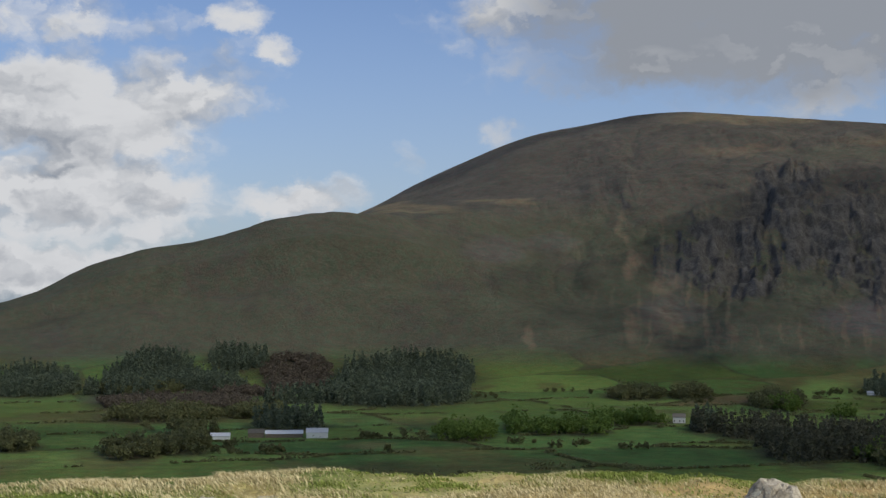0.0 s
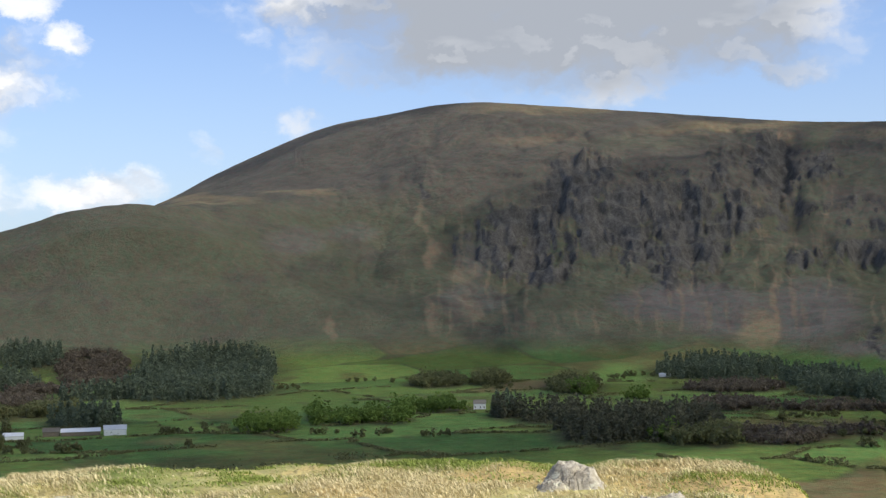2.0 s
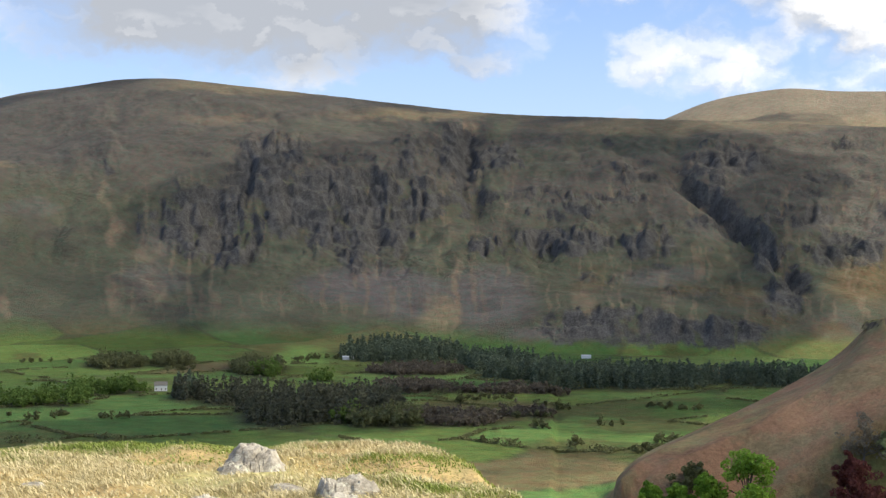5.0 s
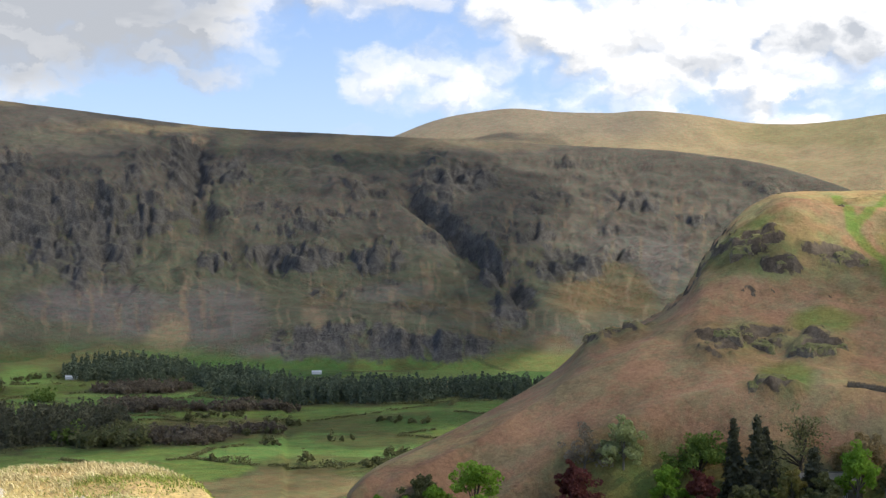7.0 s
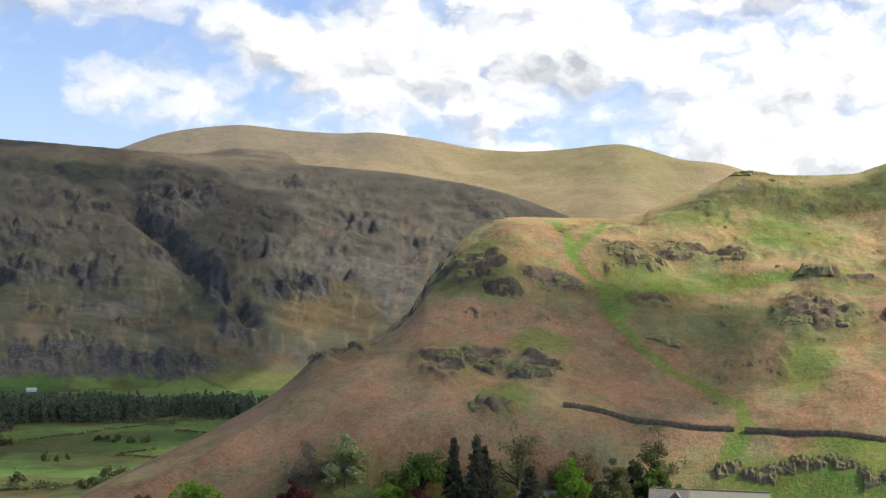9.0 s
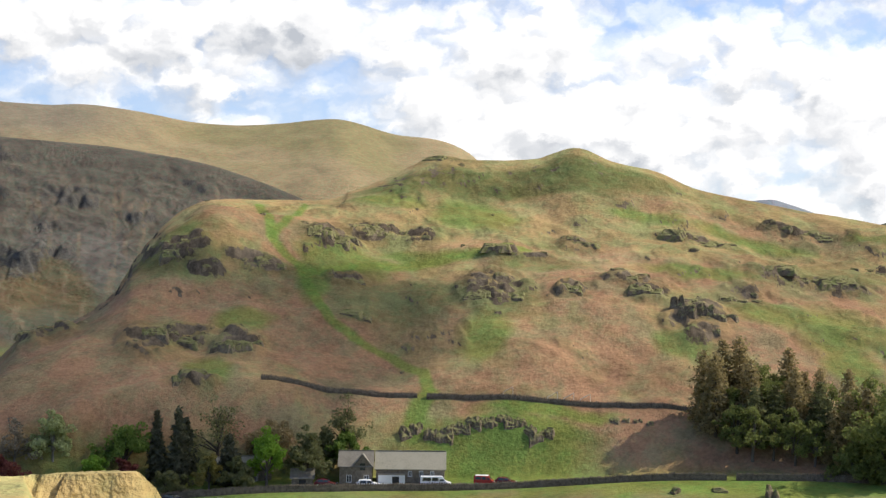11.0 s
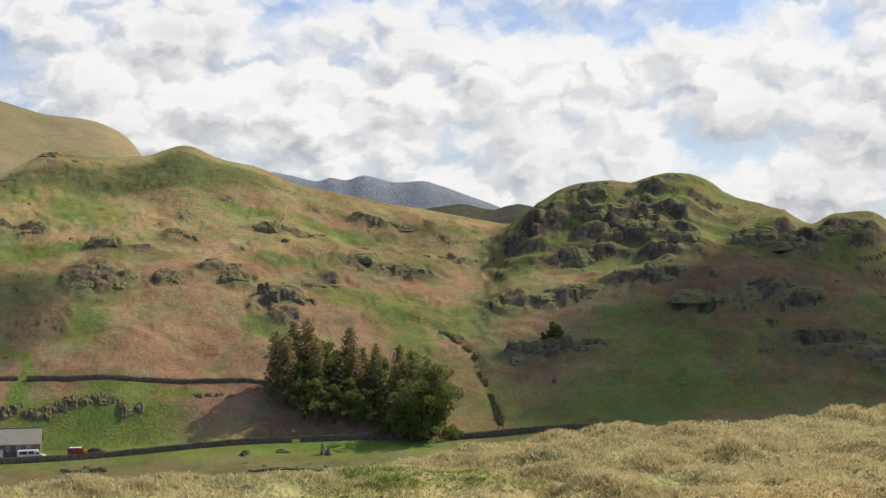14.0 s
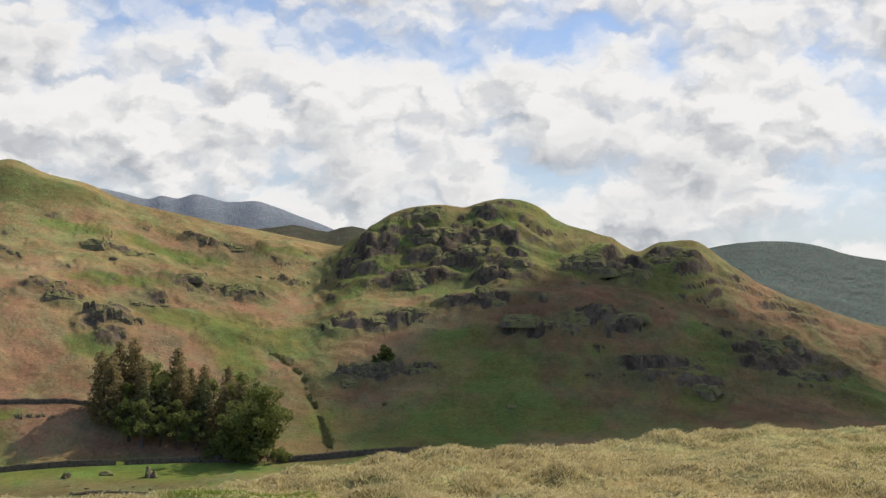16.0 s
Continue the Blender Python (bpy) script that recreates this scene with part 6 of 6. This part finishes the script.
car(on_land(51.75, 226.6), -53, CAR_WHITE, "white estate car parked before the stone house", 4.4, 1.75, 1.5)
car(on_land(54.65, 227.3), -52, CAR_WHITE, "white minibus with dark windows parked by the house", 5.3, 1.95, 2.15, van=True)
car(on_land(56.75, 229.8), -60, CAR_RED, "red off-road van with a white roof on the lane", 3.6, 1.7, 1.8, van=True, roof_mat=PAINT_WHITE)
car(on_land(57.65, 230.3), -62, CAR_MAROON, "dark maroon hatchback parked on the lane", 3.7, 1.65, 1.4)
car(on_land(42.5, 221.5), -85, CAR_WHITE, "white car parked beside the wall under trees", 4.0, 1.75, 1.7)
car(on_land(43.45, 221.5), -85, CAR_DARK, "dark car parked beside the wall", 4.0, 1.7, 1.4)
car(on_land(49.9, 227.5), -60, CAR_MAROON, "dark red car half hidden by the shed", 3.8, 1.65, 1.4)


# ---- the pass: trees ----
CHURCHYARD = ((32.5, 225, 9.6, 11.1, "lime"), (29.9, 224, 4.9, 5.3, "lime"), (28.8, 225, 4.4, 4.9, "lime"), (30.9, 224, 5.9, 6.6, "lime"), (30.4, 231, 4.1, 6.4, "olive"), (36.86, 234, 7.4, 7.2, "bare"),
              (38.42, 235, 7.6, 8.4, "pale"), (36.75, 227, 7.9, 9.2, "red"), (36.35, 230, 9.5, 4.2, "red"), (41.31, 234, 12.6, 10.8, "green"), (40.15, 228, 8.5, 6.4, "lime"), (41.46, 227, 7.6, 5.8, "red"), (43.2, 226, 5.4, 5.0, "olive"))
NEAR_HOUSE = ((45.24, 236, 11.8, 11.6, "hazy"), (44.92, 228, 6.9, 4.6, "gold"), (46.2, 227, 5.6, 6.0, "olive"), (47.56, 237, 7.2, 10.0, "bronze"), (47.35, 229, 9.2, 9.0, "lime"), (49.05, 230, 8.8, 8.0, "olive"), (50.59, 238, 12.2, 8.4, "hazy"),
              (50.7, 236, 8.0, 7.0, "green"), (49.81, 237, 7.7, 4.4, "olive"))
WORDS = {"lime": "bright lime-green broadleaf tree in new leaf", "bare": "tall sparse tree with bare grey twigs", "olive": "dull olive broadleaf tree by the churchyard",
         "pale": "rounded pale green willow tree", "red": "dark copper-red tree in full leaf", "green": "mid-green broadleaf tree by the lane", "gold": "yellowish shrub by the wall",
         "bronze": "brownish budding tree behind the house", "hazy": "tall airy tree just coming into leaf"}
for i, (a, r, h, w, leaf) in enumerate(CHURCHYARD + NEAR_HOUSE):
    broadleaf(on_land(a, r), h, w, {"hazy": "olive"}.get(leaf, leaf), 100 + i, WORDS[leaf], leaves={"bare": 1300, "pale": 3600, "hazy": 1700}.get(leaf, 3200), low=0.10 if h < 8 else 0.16, group="churchyard trees", sparse=0.6 if leaf in ("bare", "hazy") else 0, size=0.30)
for i, (a, r, h, w) in enumerate(((42.69, 233, 13.3, 4.4), (43.6, 232, 13.8, 4.8), (43.9, 235, 10, 4.6), (45.74, 231, 8.6, 5.0))):
    conifer(on_land(a, r), h, w, "dark", 140 + i, "dark narrow conifer by the churchyard wall", group="churchyard trees")

# the clump on the bank: larch, spruce and young broadleaf behind the wall
rng = np.random.default_rng(7)
models = [conifer((0, 0, 0), 19, 8.5, "larch", 201, "tall brown-green larch in a dense clump", 2500, "clump of trees", 0.10, 0.42, 0.38),
          conifer((0, 0, 0), 18.5, 8.0, "larch", 202, "tall dull larch in a dense clump", 2500, "clump of trees", 0.08, 0.42, 0.42),
          broadleaf((0, 0, 0), 17, 11, "clump", 203, "green broadleaf tree in a dense clump", 2300, 0.12, "clump of trees"),
          broadleaf((0, 0, 0), 16, 10, "clump", 204, "fresh-green broadleaf tree in a dense clump", 1800, 0.15, "clump of trees"),
          conifer((0, 0, 0), 17, 9.0, "olive", 205, "olive larch in a dense clump", 2500, "clump of trees", 0.08, 0.42, 0.36)]
stems = []
for k in range(1500):
    a, r = rng.uniform(65.6, 73.6), rng.uniform(240.0, 254.0)
    u, v = (a - 69.6) / 3.8, (r - 247.0) / 7.0
    x, y = polar(a, r)
    if u * u + v * v < 1 and all((x - q[0]) ** 2 + (y - q[1]) ** 2 > 2.9 ** 2 for q in stems):
        stems.append((x, y, a, r))
for k, (x, y, a, r) in enumerate(stems):
    edge = r < 244.5
    m = models[(2, 3, 4, 2, 0, 3)[k % 6] if edge else (0, 1, 4, 3, 2, 1, 0, 2)[k % 8]]
    s = rng.uniform(0.54, 0.78) * (0.9 if edge else 1.0)
    place = Matrix.Translation((x, y, ground(x, y) - 0.1)) @ Matrix.Rotation(rng.uniform(0, 6.28), 4, "Z") @ Matrix.Scale(s, 4)
    if k < len(models):
        m = models[k]
        m.matrix_world = place
    else:
        c = copy_thing(m, Matrix.Translation(place.translation) @ Matrix.Rotation(rng.uniform(0, 6.28), 4, "Z"))
        c.scale = (s, s, s)
broadleaf(on_land(73.6, 236.0), 15.6, 17.5, "clump", 230, "spreading oak in new leaf beside the wall", 8500, 0.0, "", 0.2, 0.32)
for k, (a, r, h, w) in enumerate(((73.2, 235.5, 7.0, 11.0), (74.1, 236.6, 6.0, 8.5), (72.2, 236.5, 7.5, 9.0))):
    broadleaf(on_land(a, r), h, w, "clump", 240 + k, "low leafy thicket under the spreading oak", 2600, 0.0, "thicket by the wall")
broadleaf(on_land(78.4, 279), 4.2, 4.2, "clump", 231, "small lone tree above a dark crag", 1500, 0.0)
broadleaf(on_land(73.0, 246), 11, 8, "lime", 232, "fresh green tree at the end of the clump", 2200, 0.1, "clump of trees")

# ---- valley: distant woods, hedges and field trees ----
far_wood("conifer_plantation", SPRUCE_WOODS, "conifer", "spruce", 301, "dark green conifer plantation on the foot of the fell", 18, 7.2, 1.5)
far_wood("conifer_plantation", BELT_WOODS, "conifer", "spruce", 302, "belt of dark conifers below the crags", 17, 7.2, 1.5)
far_wood("conifer_copse", COPSE_WOODS, "conifer", "dark", 303, "copse of blackish conifers in the valley fields", 17, 7.0, 1.4)
far_wood("broadleaf_wood", OLIVE_WOODS, "leaf", "olive", 304, "dull olive broadleaf wood among the fields", 12, 7, 1.3)
far_wood("broadleaf_wood", GREEN_WOODS, "leaf", "green", 305, "belt of fresh green broadleaf trees in the valley", 13, 7, 1.3)
far_wood("broadleaf_wood", BARE_WOODS, "leaf", "brown", 306, "brown leafless scrub wood along the valley side", 8, 6.0, 1.2)
far_wood("hedgerow", tuple((a, r, 0.8, 4) for a, r in ((23, 1060), (25, 1012), (21.9, 1052), (29.2, 1037), (30.1, 1024), (27.2, 915), (24, 930), (3.0, 960), (5.0, 935), (7.5, 930), (-2, 1000), (10, 1350), (8, 1470), (1.5, 1400), (15.5, 1513), (19.0, 1210), (4.5, 1480), (6.4, 1470), (-9.0, 900), (-3.2, 1000)))
         + ((-6.8, 905, 0.5, 16), (-8.3, 940, 0.3, 10), (24.4, 877, 0.45, 8), (29.4, 826, 0.5, 10), (28.6, 771, 0.5, 10), (18.9, 1208, 0.3, 8), (14.9, 1480, 0.3, 8), (16.2, 1511, 0.25, 8)), "leaf", "olive", 307, "hedgerow bushes and field trees along the valley fields", 6, 6.0, 0.9)
rng = np.random.default_rng(57)
ha, hr = np.radians(rng.uniform(-17.5, 34, 420000)), rng.uniform(760, 1480, 420000)
hx_, hy_ = hr * np.sin(ha), hr * np.cos(ha)
_, hedge_gap = fields(hx_, hy_)
on = (hedge_gap < 0.9) & (fbm(hx_ / 45, hy_ / 45, 3, 58) > -0.12)
hx_, hy_ = hx_[on], hy_[on]
tall = 1.2 + 3.2 * step(fbm(hx_ / 22, hy_ / 22, 3, 59), 0.25, 0.6)
hedge_leaves = np.stack([hx_, hy_, land(hx_, hy_)], 1)[:, None] + rng.uniform(-1, 1, (len(hx_), 5, 3)) * np.stack([0.9 + 0.4 * tall, 0.9 + 0.4 * tall, 0.5 * tall], 1)[:, None] + np.stack([0 * tall, 0 * tall, 0.5 * tall], 1)[:, None]
tagged(part("hedgerow", cards(hedge_leaves.reshape(-1, 3), 0.85, rng), LEAF["olive"]), "dark hedges and low walls dividing the valley fields", "hedge", kind="stuff")
far_wood("gorse_thicket", ((31.0, 430, 1.1, 40), (33.0, 420, 1.2, 30), (29.6, 520, 0.8, 40)), "leaf", "olive", 308, "dark thicket on the shaded flank of the hill", 4.5, 4.0, 0.7)
for i, (a, r, h, w, leaf) in enumerate(((25.8, 796, 8.5, 9.5, "olive"), (21.2, 1010, 9, 9, "olive"), (22.1, 800, 4, 4, "olive"), (5.6, 955, 5, 8, "olive"), (-2.2, 900, 5, 6, "olive"))):
    broadleaf(on_land(a, r), h, w, leaf, 320 + i, "lone olive field tree on the valley floor", 500, 0.08, "field trees", 0, 0.7)

# ---- valley farms ----
building(on_land(-5.0, 1005), 5, 15, 9, 4.0, 6.5, PAINT_WHITE, METAL_ROOF, [], [], "white-walled farm barn with a pale sheet roof", name="barn")
building(on_land(-6.3, 1010), 5, 26, 9, 2.8, 4.8, RUBBLE, METAL_ROOF, [], [], "long low grey barn with a pale roof", name="barn")
building(on_land(-7.4, 1012), 5, 11, 8, 3.2, 5.6, RUBBLE, SLATE_DARK, [], [], "dark stone farm building", name="barn")
building(on_land(-8.8, 1000), 5, 13, 8, 2.6, 4.4, PAINT_WHITE, METAL_ROOF, [], [], "low white farm shed with a pale roof", name="barn")
building(on_land(-11.0, 930), 10, 10, 7, 2.6, 4.6, RUBBLE, METAL_ROOF, [], [], "small farm shed with a pale roof", name="barn")
building(on_land(9.35, 1130), -10, 9.6, 6, 4.6, 7.2, PAINT_WHITE, SLATE_DARK, [(-4, -3, 1, 2.4), (0, 1, 1, 2.4), (3, 4, 1, 2.4)], [], "white country house with a dark roof among trees", name="house")
building(on_land(16.7, 1500), -15, 12, 5, 2.6, 4.0, PAINT_WHITE, METAL_ROOF, [], [], "long pale shed at the edge of the conifers", name="barn")
building(on_land(26.2, 1555), -20, 10, 5, 2.4, 3.8, PAINT_WHITE, METAL_ROOF, [], [], "small pale hut below the quarry", name="barn")

# ---- crags on the hill and the knoll ----
for i, (a, r, wa, wr) in enumerate(HILL_CRAGS_A + HILL_CRAGS_B + KNOLL_CRAGS):
    rr = random.Random(i)
    n = 2 + int(radians(wa) * r / 2.9)
    for k in range(n):
        a2 = a + wa * ((k + 0.5) / n * 2 - 1) * 0.9 + rr.uniform(-0.15, 0.15)
        w = rr.choice((1.0, 1.5, 2.2, 3.2, 4.2)) * (1.25 if a > 75 else 1.0)
        outcrop(on_land(a2, r + wr * rr.uniform(-0.8, 0.4), -0.12), w, min(1.0, 0.35 + 0.1 * wr) * rr.uniform(0.5, 1.1) * (0.6 + 0.13 * w), -a + rr.uniform(-28, 28), 40 + i * 7 + k, "dark broken rock outcrop in the hillside turf", "hillside crags")
for i in range(24):
    rr = random.Random(i + 70)
    a, r = (53.4 + 0.40 * i, 243.2 - 0.8 * math.sin(i * 0.5)) if i < 16 else ((62.1 + 0.5 * (i - 16), 246.6) if i < 20 else (56.4 + 0.55 * (i - 20), 216.5))
    w = rr.uniform(1.5, 2.4) if i < 16 else rr.uniform(0.9, 1.5) if i < 20 else rr.uniform(1.6, 2.4)
    h = (1.25 - 0.03 * i if i < 16 else 0.7 if i < 20 else 1.1) * rr.uniform(0.75, 1.1)
    outcrop(on_land(a + rr.uniform(-0.08, 0.08), r + rr.uniform(-0.5, 0.5), -0.1), w, h, -a + rr.uniform(-20, 20), 640 + i, "grey broken rock band in the green bank", "bank rocks")
# the two boldest faces
for i in range(14):
    rr = random.Random(i + 170)
    a, r = (76.6 + 0.5 * i, 274 + rr.uniform(-0.8, 0.8)) if i < 9 else (64.5 + 0.42 * (i - 9), 286.5 + rr.uniform(-1.5, 1.5))
    outcrop(on_land(a, r, -0.2), rr.uniform(2.0, 2.8), rr.uniform(1.7, 2.4), -a + rr.uniform(-15, 15), 760 + i, "bold dark rock face in the hillside", "hillside crags")
for i, (a, r, w, h) in enumerate(((68.9, 222, 1.1, 1.6), (69.15, 221.5, 0.9, 1.0), (85.2, 300, 1.2, 1.5), (78.9, 262, 1.0, .6), (65.0, 222, 1.6, .8), (66.8, 224, 2.0, .6))):
    boulder("boulder", on_land(a, r), w, w * 0.7, h, i * 50, CRAG, 90 + i, "dark lone boulder on the valley grass", 0.2, 1.2, 3, "valley boulders")
rng = np.random.default_rng(12)
for i in range(26):
    a, r = rng.uniform(42.5, 98), rng.uniform(262, 348)
    outcrop(on_land(a, r, -0.1), rng.uniform(0.7, 1.8), rng.uniform(0.3, 0.7), -a + rng.uniform(-30, 30), 700 + i, "small rock ledge in the bracken slope", "hillside ledges")
# boulders and rushes along the little stream course
rng = np.random.default_rng(31)
r_ = rng.uniform(239, 287, 9000)
a_ = line(r_, 238, 77.0, 253, 76.3, 265, 75.4, 279, 74.3, 287, 72.9, 300, 72.0) + rng.normal(size=9000) * (0.05 + 0.07 * np.clip(fbm(r_ / 4, r_ * 0, 3, 5) + 0.3, 0, 1))
x_, y_ = r_ * np.sin(np.radians(a_)), r_ * np.cos(np.radians(a_))
keep = fbm(x_ / 3, y_ / 3, 3, 6) > 0.0
x_, y_ = x_[keep], y_[keep]
scrub = part("stream_scrub", cards(np.stack([x_, y_, land(x_, y_) + rng.uniform(0, 0.5, len(x_))], 1), 0.16, rng), LEAF["olive"])
tagged(scrub, "dark scrub and rushes along the small stream gully", "scrub", kind="stuff")

# ---- foreground: rocks and turf ----
def near_rock(a, r, w, h, seed, stand, shape, fall=0.2, deep=0.75, fine=1):
    x, y = stand.x + r * math.sin(radians(a)), stand.y + r * math.cos(radians(a))
    z = float(shape(np.array([x]), np.array([y]))[0])
    return slab_rock((x, y, z - 0.02), w * 1.25, w * deep * 1.25, h * 0.95, -a + seed * 13 % 30 - 15, seed, "grey lichened boulder bedded in dry grass", "foreground rocks", fall, 64 * fine, 44 * fine)


for i, (a, r, w, h) in enumerate(((13.1, 11.4, 0.54, 0.27), (12.35, 11.2, 0.30, 0.16), (13.4, 11.3, 0.30, 0.18), (16.2, 9.7, 0.36, 0.22), (17.1, 9.75, 0.44, 0.24), (16.6, 9.5, 0.36, 0.12), (11.1, 9.6, 0.34, 0.18), (14.3, 10.2, 0.42, 0.10),
                                  (23.4, 8.6, 0.36, 0.22), (24.6, 8.5, 0.34, 0.20), (25.3, 8.3, 0.42, 0.26), (22.5, 8.9, 0.3, 0.12), (-9.2, 11.6, 0.30, 0.10), (-6.9, 12.0, 0.34, 0.08), (-13.4, 11.0, 0.22, 0.07), (-12.2, 10.4, 0.30, 0.10), (4.6, 11.0, 0.26, 0.07), (-8.3, 10.2, .24, .08))):
    near_rock(a, r, w, h, 300 + i, STAND_A, land)
for i, (a, r, w, h, fall, fine) in enumerate(((44.7, 9.8, 1.25, 0.30, 0.35, 3), (42.9, 9.4, 0.5, 0.18, 0.0, 1), (48.9, 9.4, 0.50, 0.10, 0.2, 1), (48.3, 8.9, 0.36, 0.08, 0.2, 1), (53.6, 9.0, 0.40, 0.07, 0.2, 1), (75.3, 11.2, 0.2, 0.06, 0.2, 1), (77.4, 11.8, 0.2, 0.06, 0.2, 1))):
    near_rock(a, r, w, h, 340 + i, STAND_B, brow, fall, 0.7, fine)


def turf_material():
    m, n, bsdf = material("turf_blades", 0.7, 0.2)
    geo = n.node("ShaderNodeNewGeometry")
    tone = n.node("ShaderNodeAttribute")
    tone.attribute_name = "tone"
    rnd = geo.outputs["Random Per Island"]
    straw = n.mix(rnd, (0.43, 0.36, 0.18), (0.82, 0.73, 0.46))
    fresh = n.mix(rnd, (0.16, 0.22, 0.04), (0.38, 0.44, 0.12))
    c = n.mix(tone.outputs["Fac"], straw, fresh)
    n.link(c, bsdf.inputs["Base Color"])
    tr = n.node("ShaderNodeBsdfTranslucent")
    n.link(c, tr.inputs[0])
    mix = n.node("ShaderNodeMixShader")
    mix.inputs[0].default_value = 0.3
    n.link(bsdf.outputs[0], mix.inputs[1])
    n.link(tr.outputs[0], mix.inputs[2])
    n.link(mix.outputs[0], [k for k in m.node_tree.nodes if k.type == "OUTPUT_MATERIAL"][0].inputs[0])
    return m


TURF = turf_material()


def turf(name, stand, a0, a1, r0, r1, count, shape, seed, label, lush):
    """Blades of grass in tussocks, combed one way by the wind, as one mesh."""
    rng = np.random.default_rng(seed)
    a = np.radians(rng.uniform(a0, a1, count * 2))
    r = rng.uniform(r0, r1, count * 2)
    x, y = stand.x + r * np.sin(a), stand.y + r * np.cos(a)
    tuft = fbm(x * 1.7, y * 1.7, 3, 91)
    keep = (tuft + rng.normal(size=len(x)) * 0.32 > -0.12)
    x, y, tuft = x[keep][:count], y[keep][:count], tuft[keep][:count]
    n = len(x)
    z = shape(x, y) - 0.01
    green = step(fbm(x / 2.6 + 4, y / 2.6, 4, 94) + 0.35 * fbm(x * 1.5, y * 1.5, 2, 95) + rng.normal(size=n) * 0.12 + lush(np.degrees(np.arctan2(x - stand.x, y - stand.y))), 0.10, 0.34)
    ln = rng.uniform(0.028, 0.074, n) * (1 + 1.3 * np.clip(tuft, 0, 1)) * (1 - 0.35 * green)
    w = rng.uniform(0.003, 0.007, n)
    th = rng.uniform(0, 2 * math.pi, n)
    lean = np.stack([np.cos(th) * 0.7 - 0.7, np.sin(th) * 0.7 - 0.2], 1) * ln[:, None]
    sx, sy = -np.sin(th + 1.2) * w, np.cos(th + 1.2) * w
    p0 = np.stack([x, y, z], 1)
    p1 = p0 + np.stack([lean[:, 0] * 0.35, lean[:, 1] * 0.35, ln * 0.5], 1)
    p2 = p0 + np.stack([lean[:, 0], lean[:, 1], ln * 0.68], 1)
    side = np.stack([sx, sy, np.zeros(n)], 1)
    v = np.stack([p0 - side, p0 + side, p1 + side * 0.8, p1 - side * 0.8, p2], 1).reshape(-1, 3)
    b = np.arange(n) * 5
    loops = np.stack([b, b + 1, b + 2, b + 3, b + 3, b + 2, b + 4], 1).astype(np.int32)
    starts = np.stack([np.arange(n) * 7, np.arange(n) * 7 + 4], 1).ravel().astype(np.int32)
    me = bpy.data.meshes.new(name)
    me.vertices.add(len(v))
    me.vertices.foreach_set("co", v.astype(np.float32).ravel())
    me.loops.add(loops.size)
    me.loops.foreach_set("vertex_index", loops.ravel())
    me.polygons.add(len(starts))
    me.polygons.foreach_set("loop_start", starts)
    me.update(calc_edges=True)
    tone = me.attributes.new("tone", "FLOAT", "POINT")
    tone.data.foreach_set("value", np.repeat(green, 5).astype(np.float32))
    me.materials.append(TURF)
    me.validate()
    return tagged(new(name, me), label, "grass", kind="stuff")


turf("turf", STAND_A, -20, 28, 6.5, 14.2, 170000, land, 1, "dry wind-combed hill grass with green patches on the knoll", lambda a: -0.04 + 0.24 * step(a, 8, 14))
turf("turf", STAND_B, 39, 94, 8.2, 18.0, 300000, brow, 2, "dry wind-combed hill grass on the brow", lambda a: -0.34 + 0.68 * (1 - step(a, 49, 60)))


# ---- poles by the upper wall, and things left on the green ----
PALE_WOOD = plain("weathered_pole", (0.52, 0.48, 0.40), 0.8, 0.2, vary=0.2, scale=8)
for i, (a, r) in enumerate(((57.6, 250.0), (59.5, 250.2), (60.2, 250.3), (60.9, 250.4))):
    x, y, z = on_land(a, r)
    bm = bmesh.new()
    tube(bm, (-0.9, 0, 0.55), (0.9, 0.3, 1.5), 0.07, 0.06, 8)
    tube(bm, (-0.9, 0, -0.3), (-0.9, 0, 0.58), 0.06, 0.05, 8)
    tube(bm, (0.9, 0.3, -0.3), (0.9, 0.3, 1.52), 0.06, 0.05, 8)
    rail = part("wooden_rail", bm, PALE_WOOD)
    rail.matrix_world = pose(x, y, z, 0, 0, -a)
    tagged(rail, "pale weathered wooden rail slanting above the drystone wall", "rail", "rails by the wall")


# ---- the little stream on the flat below the lane ----
WATER, wn, wb = material("stream_water", 0.12, 0.5)
wb.inputs["Base Color"].default_value = (0.10, 0.095, 0.08, 1)
bump(wn, wb, wn.noise(place_of(wn), 2.5, 4, 0.6), 0.25, 0.05)
k = np.linspace(0, 1, 40)
mid_a, mid_r = 65.5 + 6.5 * k, 208.5 + 1.4 * np.sin(k * 7) + 2.5 * k
half = 0.5 + 0.9 * np.abs(np.sin(k * 9))
edges = []
for sgn in (-1, 1):
    rr_ = mid_r + sgn * half
    edges.append(np.stack([rr_ * np.sin(np.radians(mid_a)), rr_ * np.cos(np.radians(mid_a))], 1))
level = np.maximum(land(edges[0][:, 0], edges[0][:, 1]), land(edges[1][:, 0], edges[1][:, 1])) + 0.03
v = np.concatenate([np.column_stack([e_, level]) for e_ in edges])
tagged(part("stream", (v, [[i, i + 1, 41 + i, 40 + i] for i in range(39)]), WATER), "narrow shallow stream on the muddy flat", "stream", kind="structure")
for i in range(26):
    rr = random.Random(900 + i)
    w = rr.uniform(0.25, 0.6)
    boulder("boulder", on_land(64.5 + 7.5 * rr.random(), 210 + rr.uniform(-4, 5)), w, w * 0.7, w * 0.5, rr.uniform(0, 180), CRAG, 900 + i, "grey stone beside the shallow stream", 0.3, 1.0, 2, "stream stones")
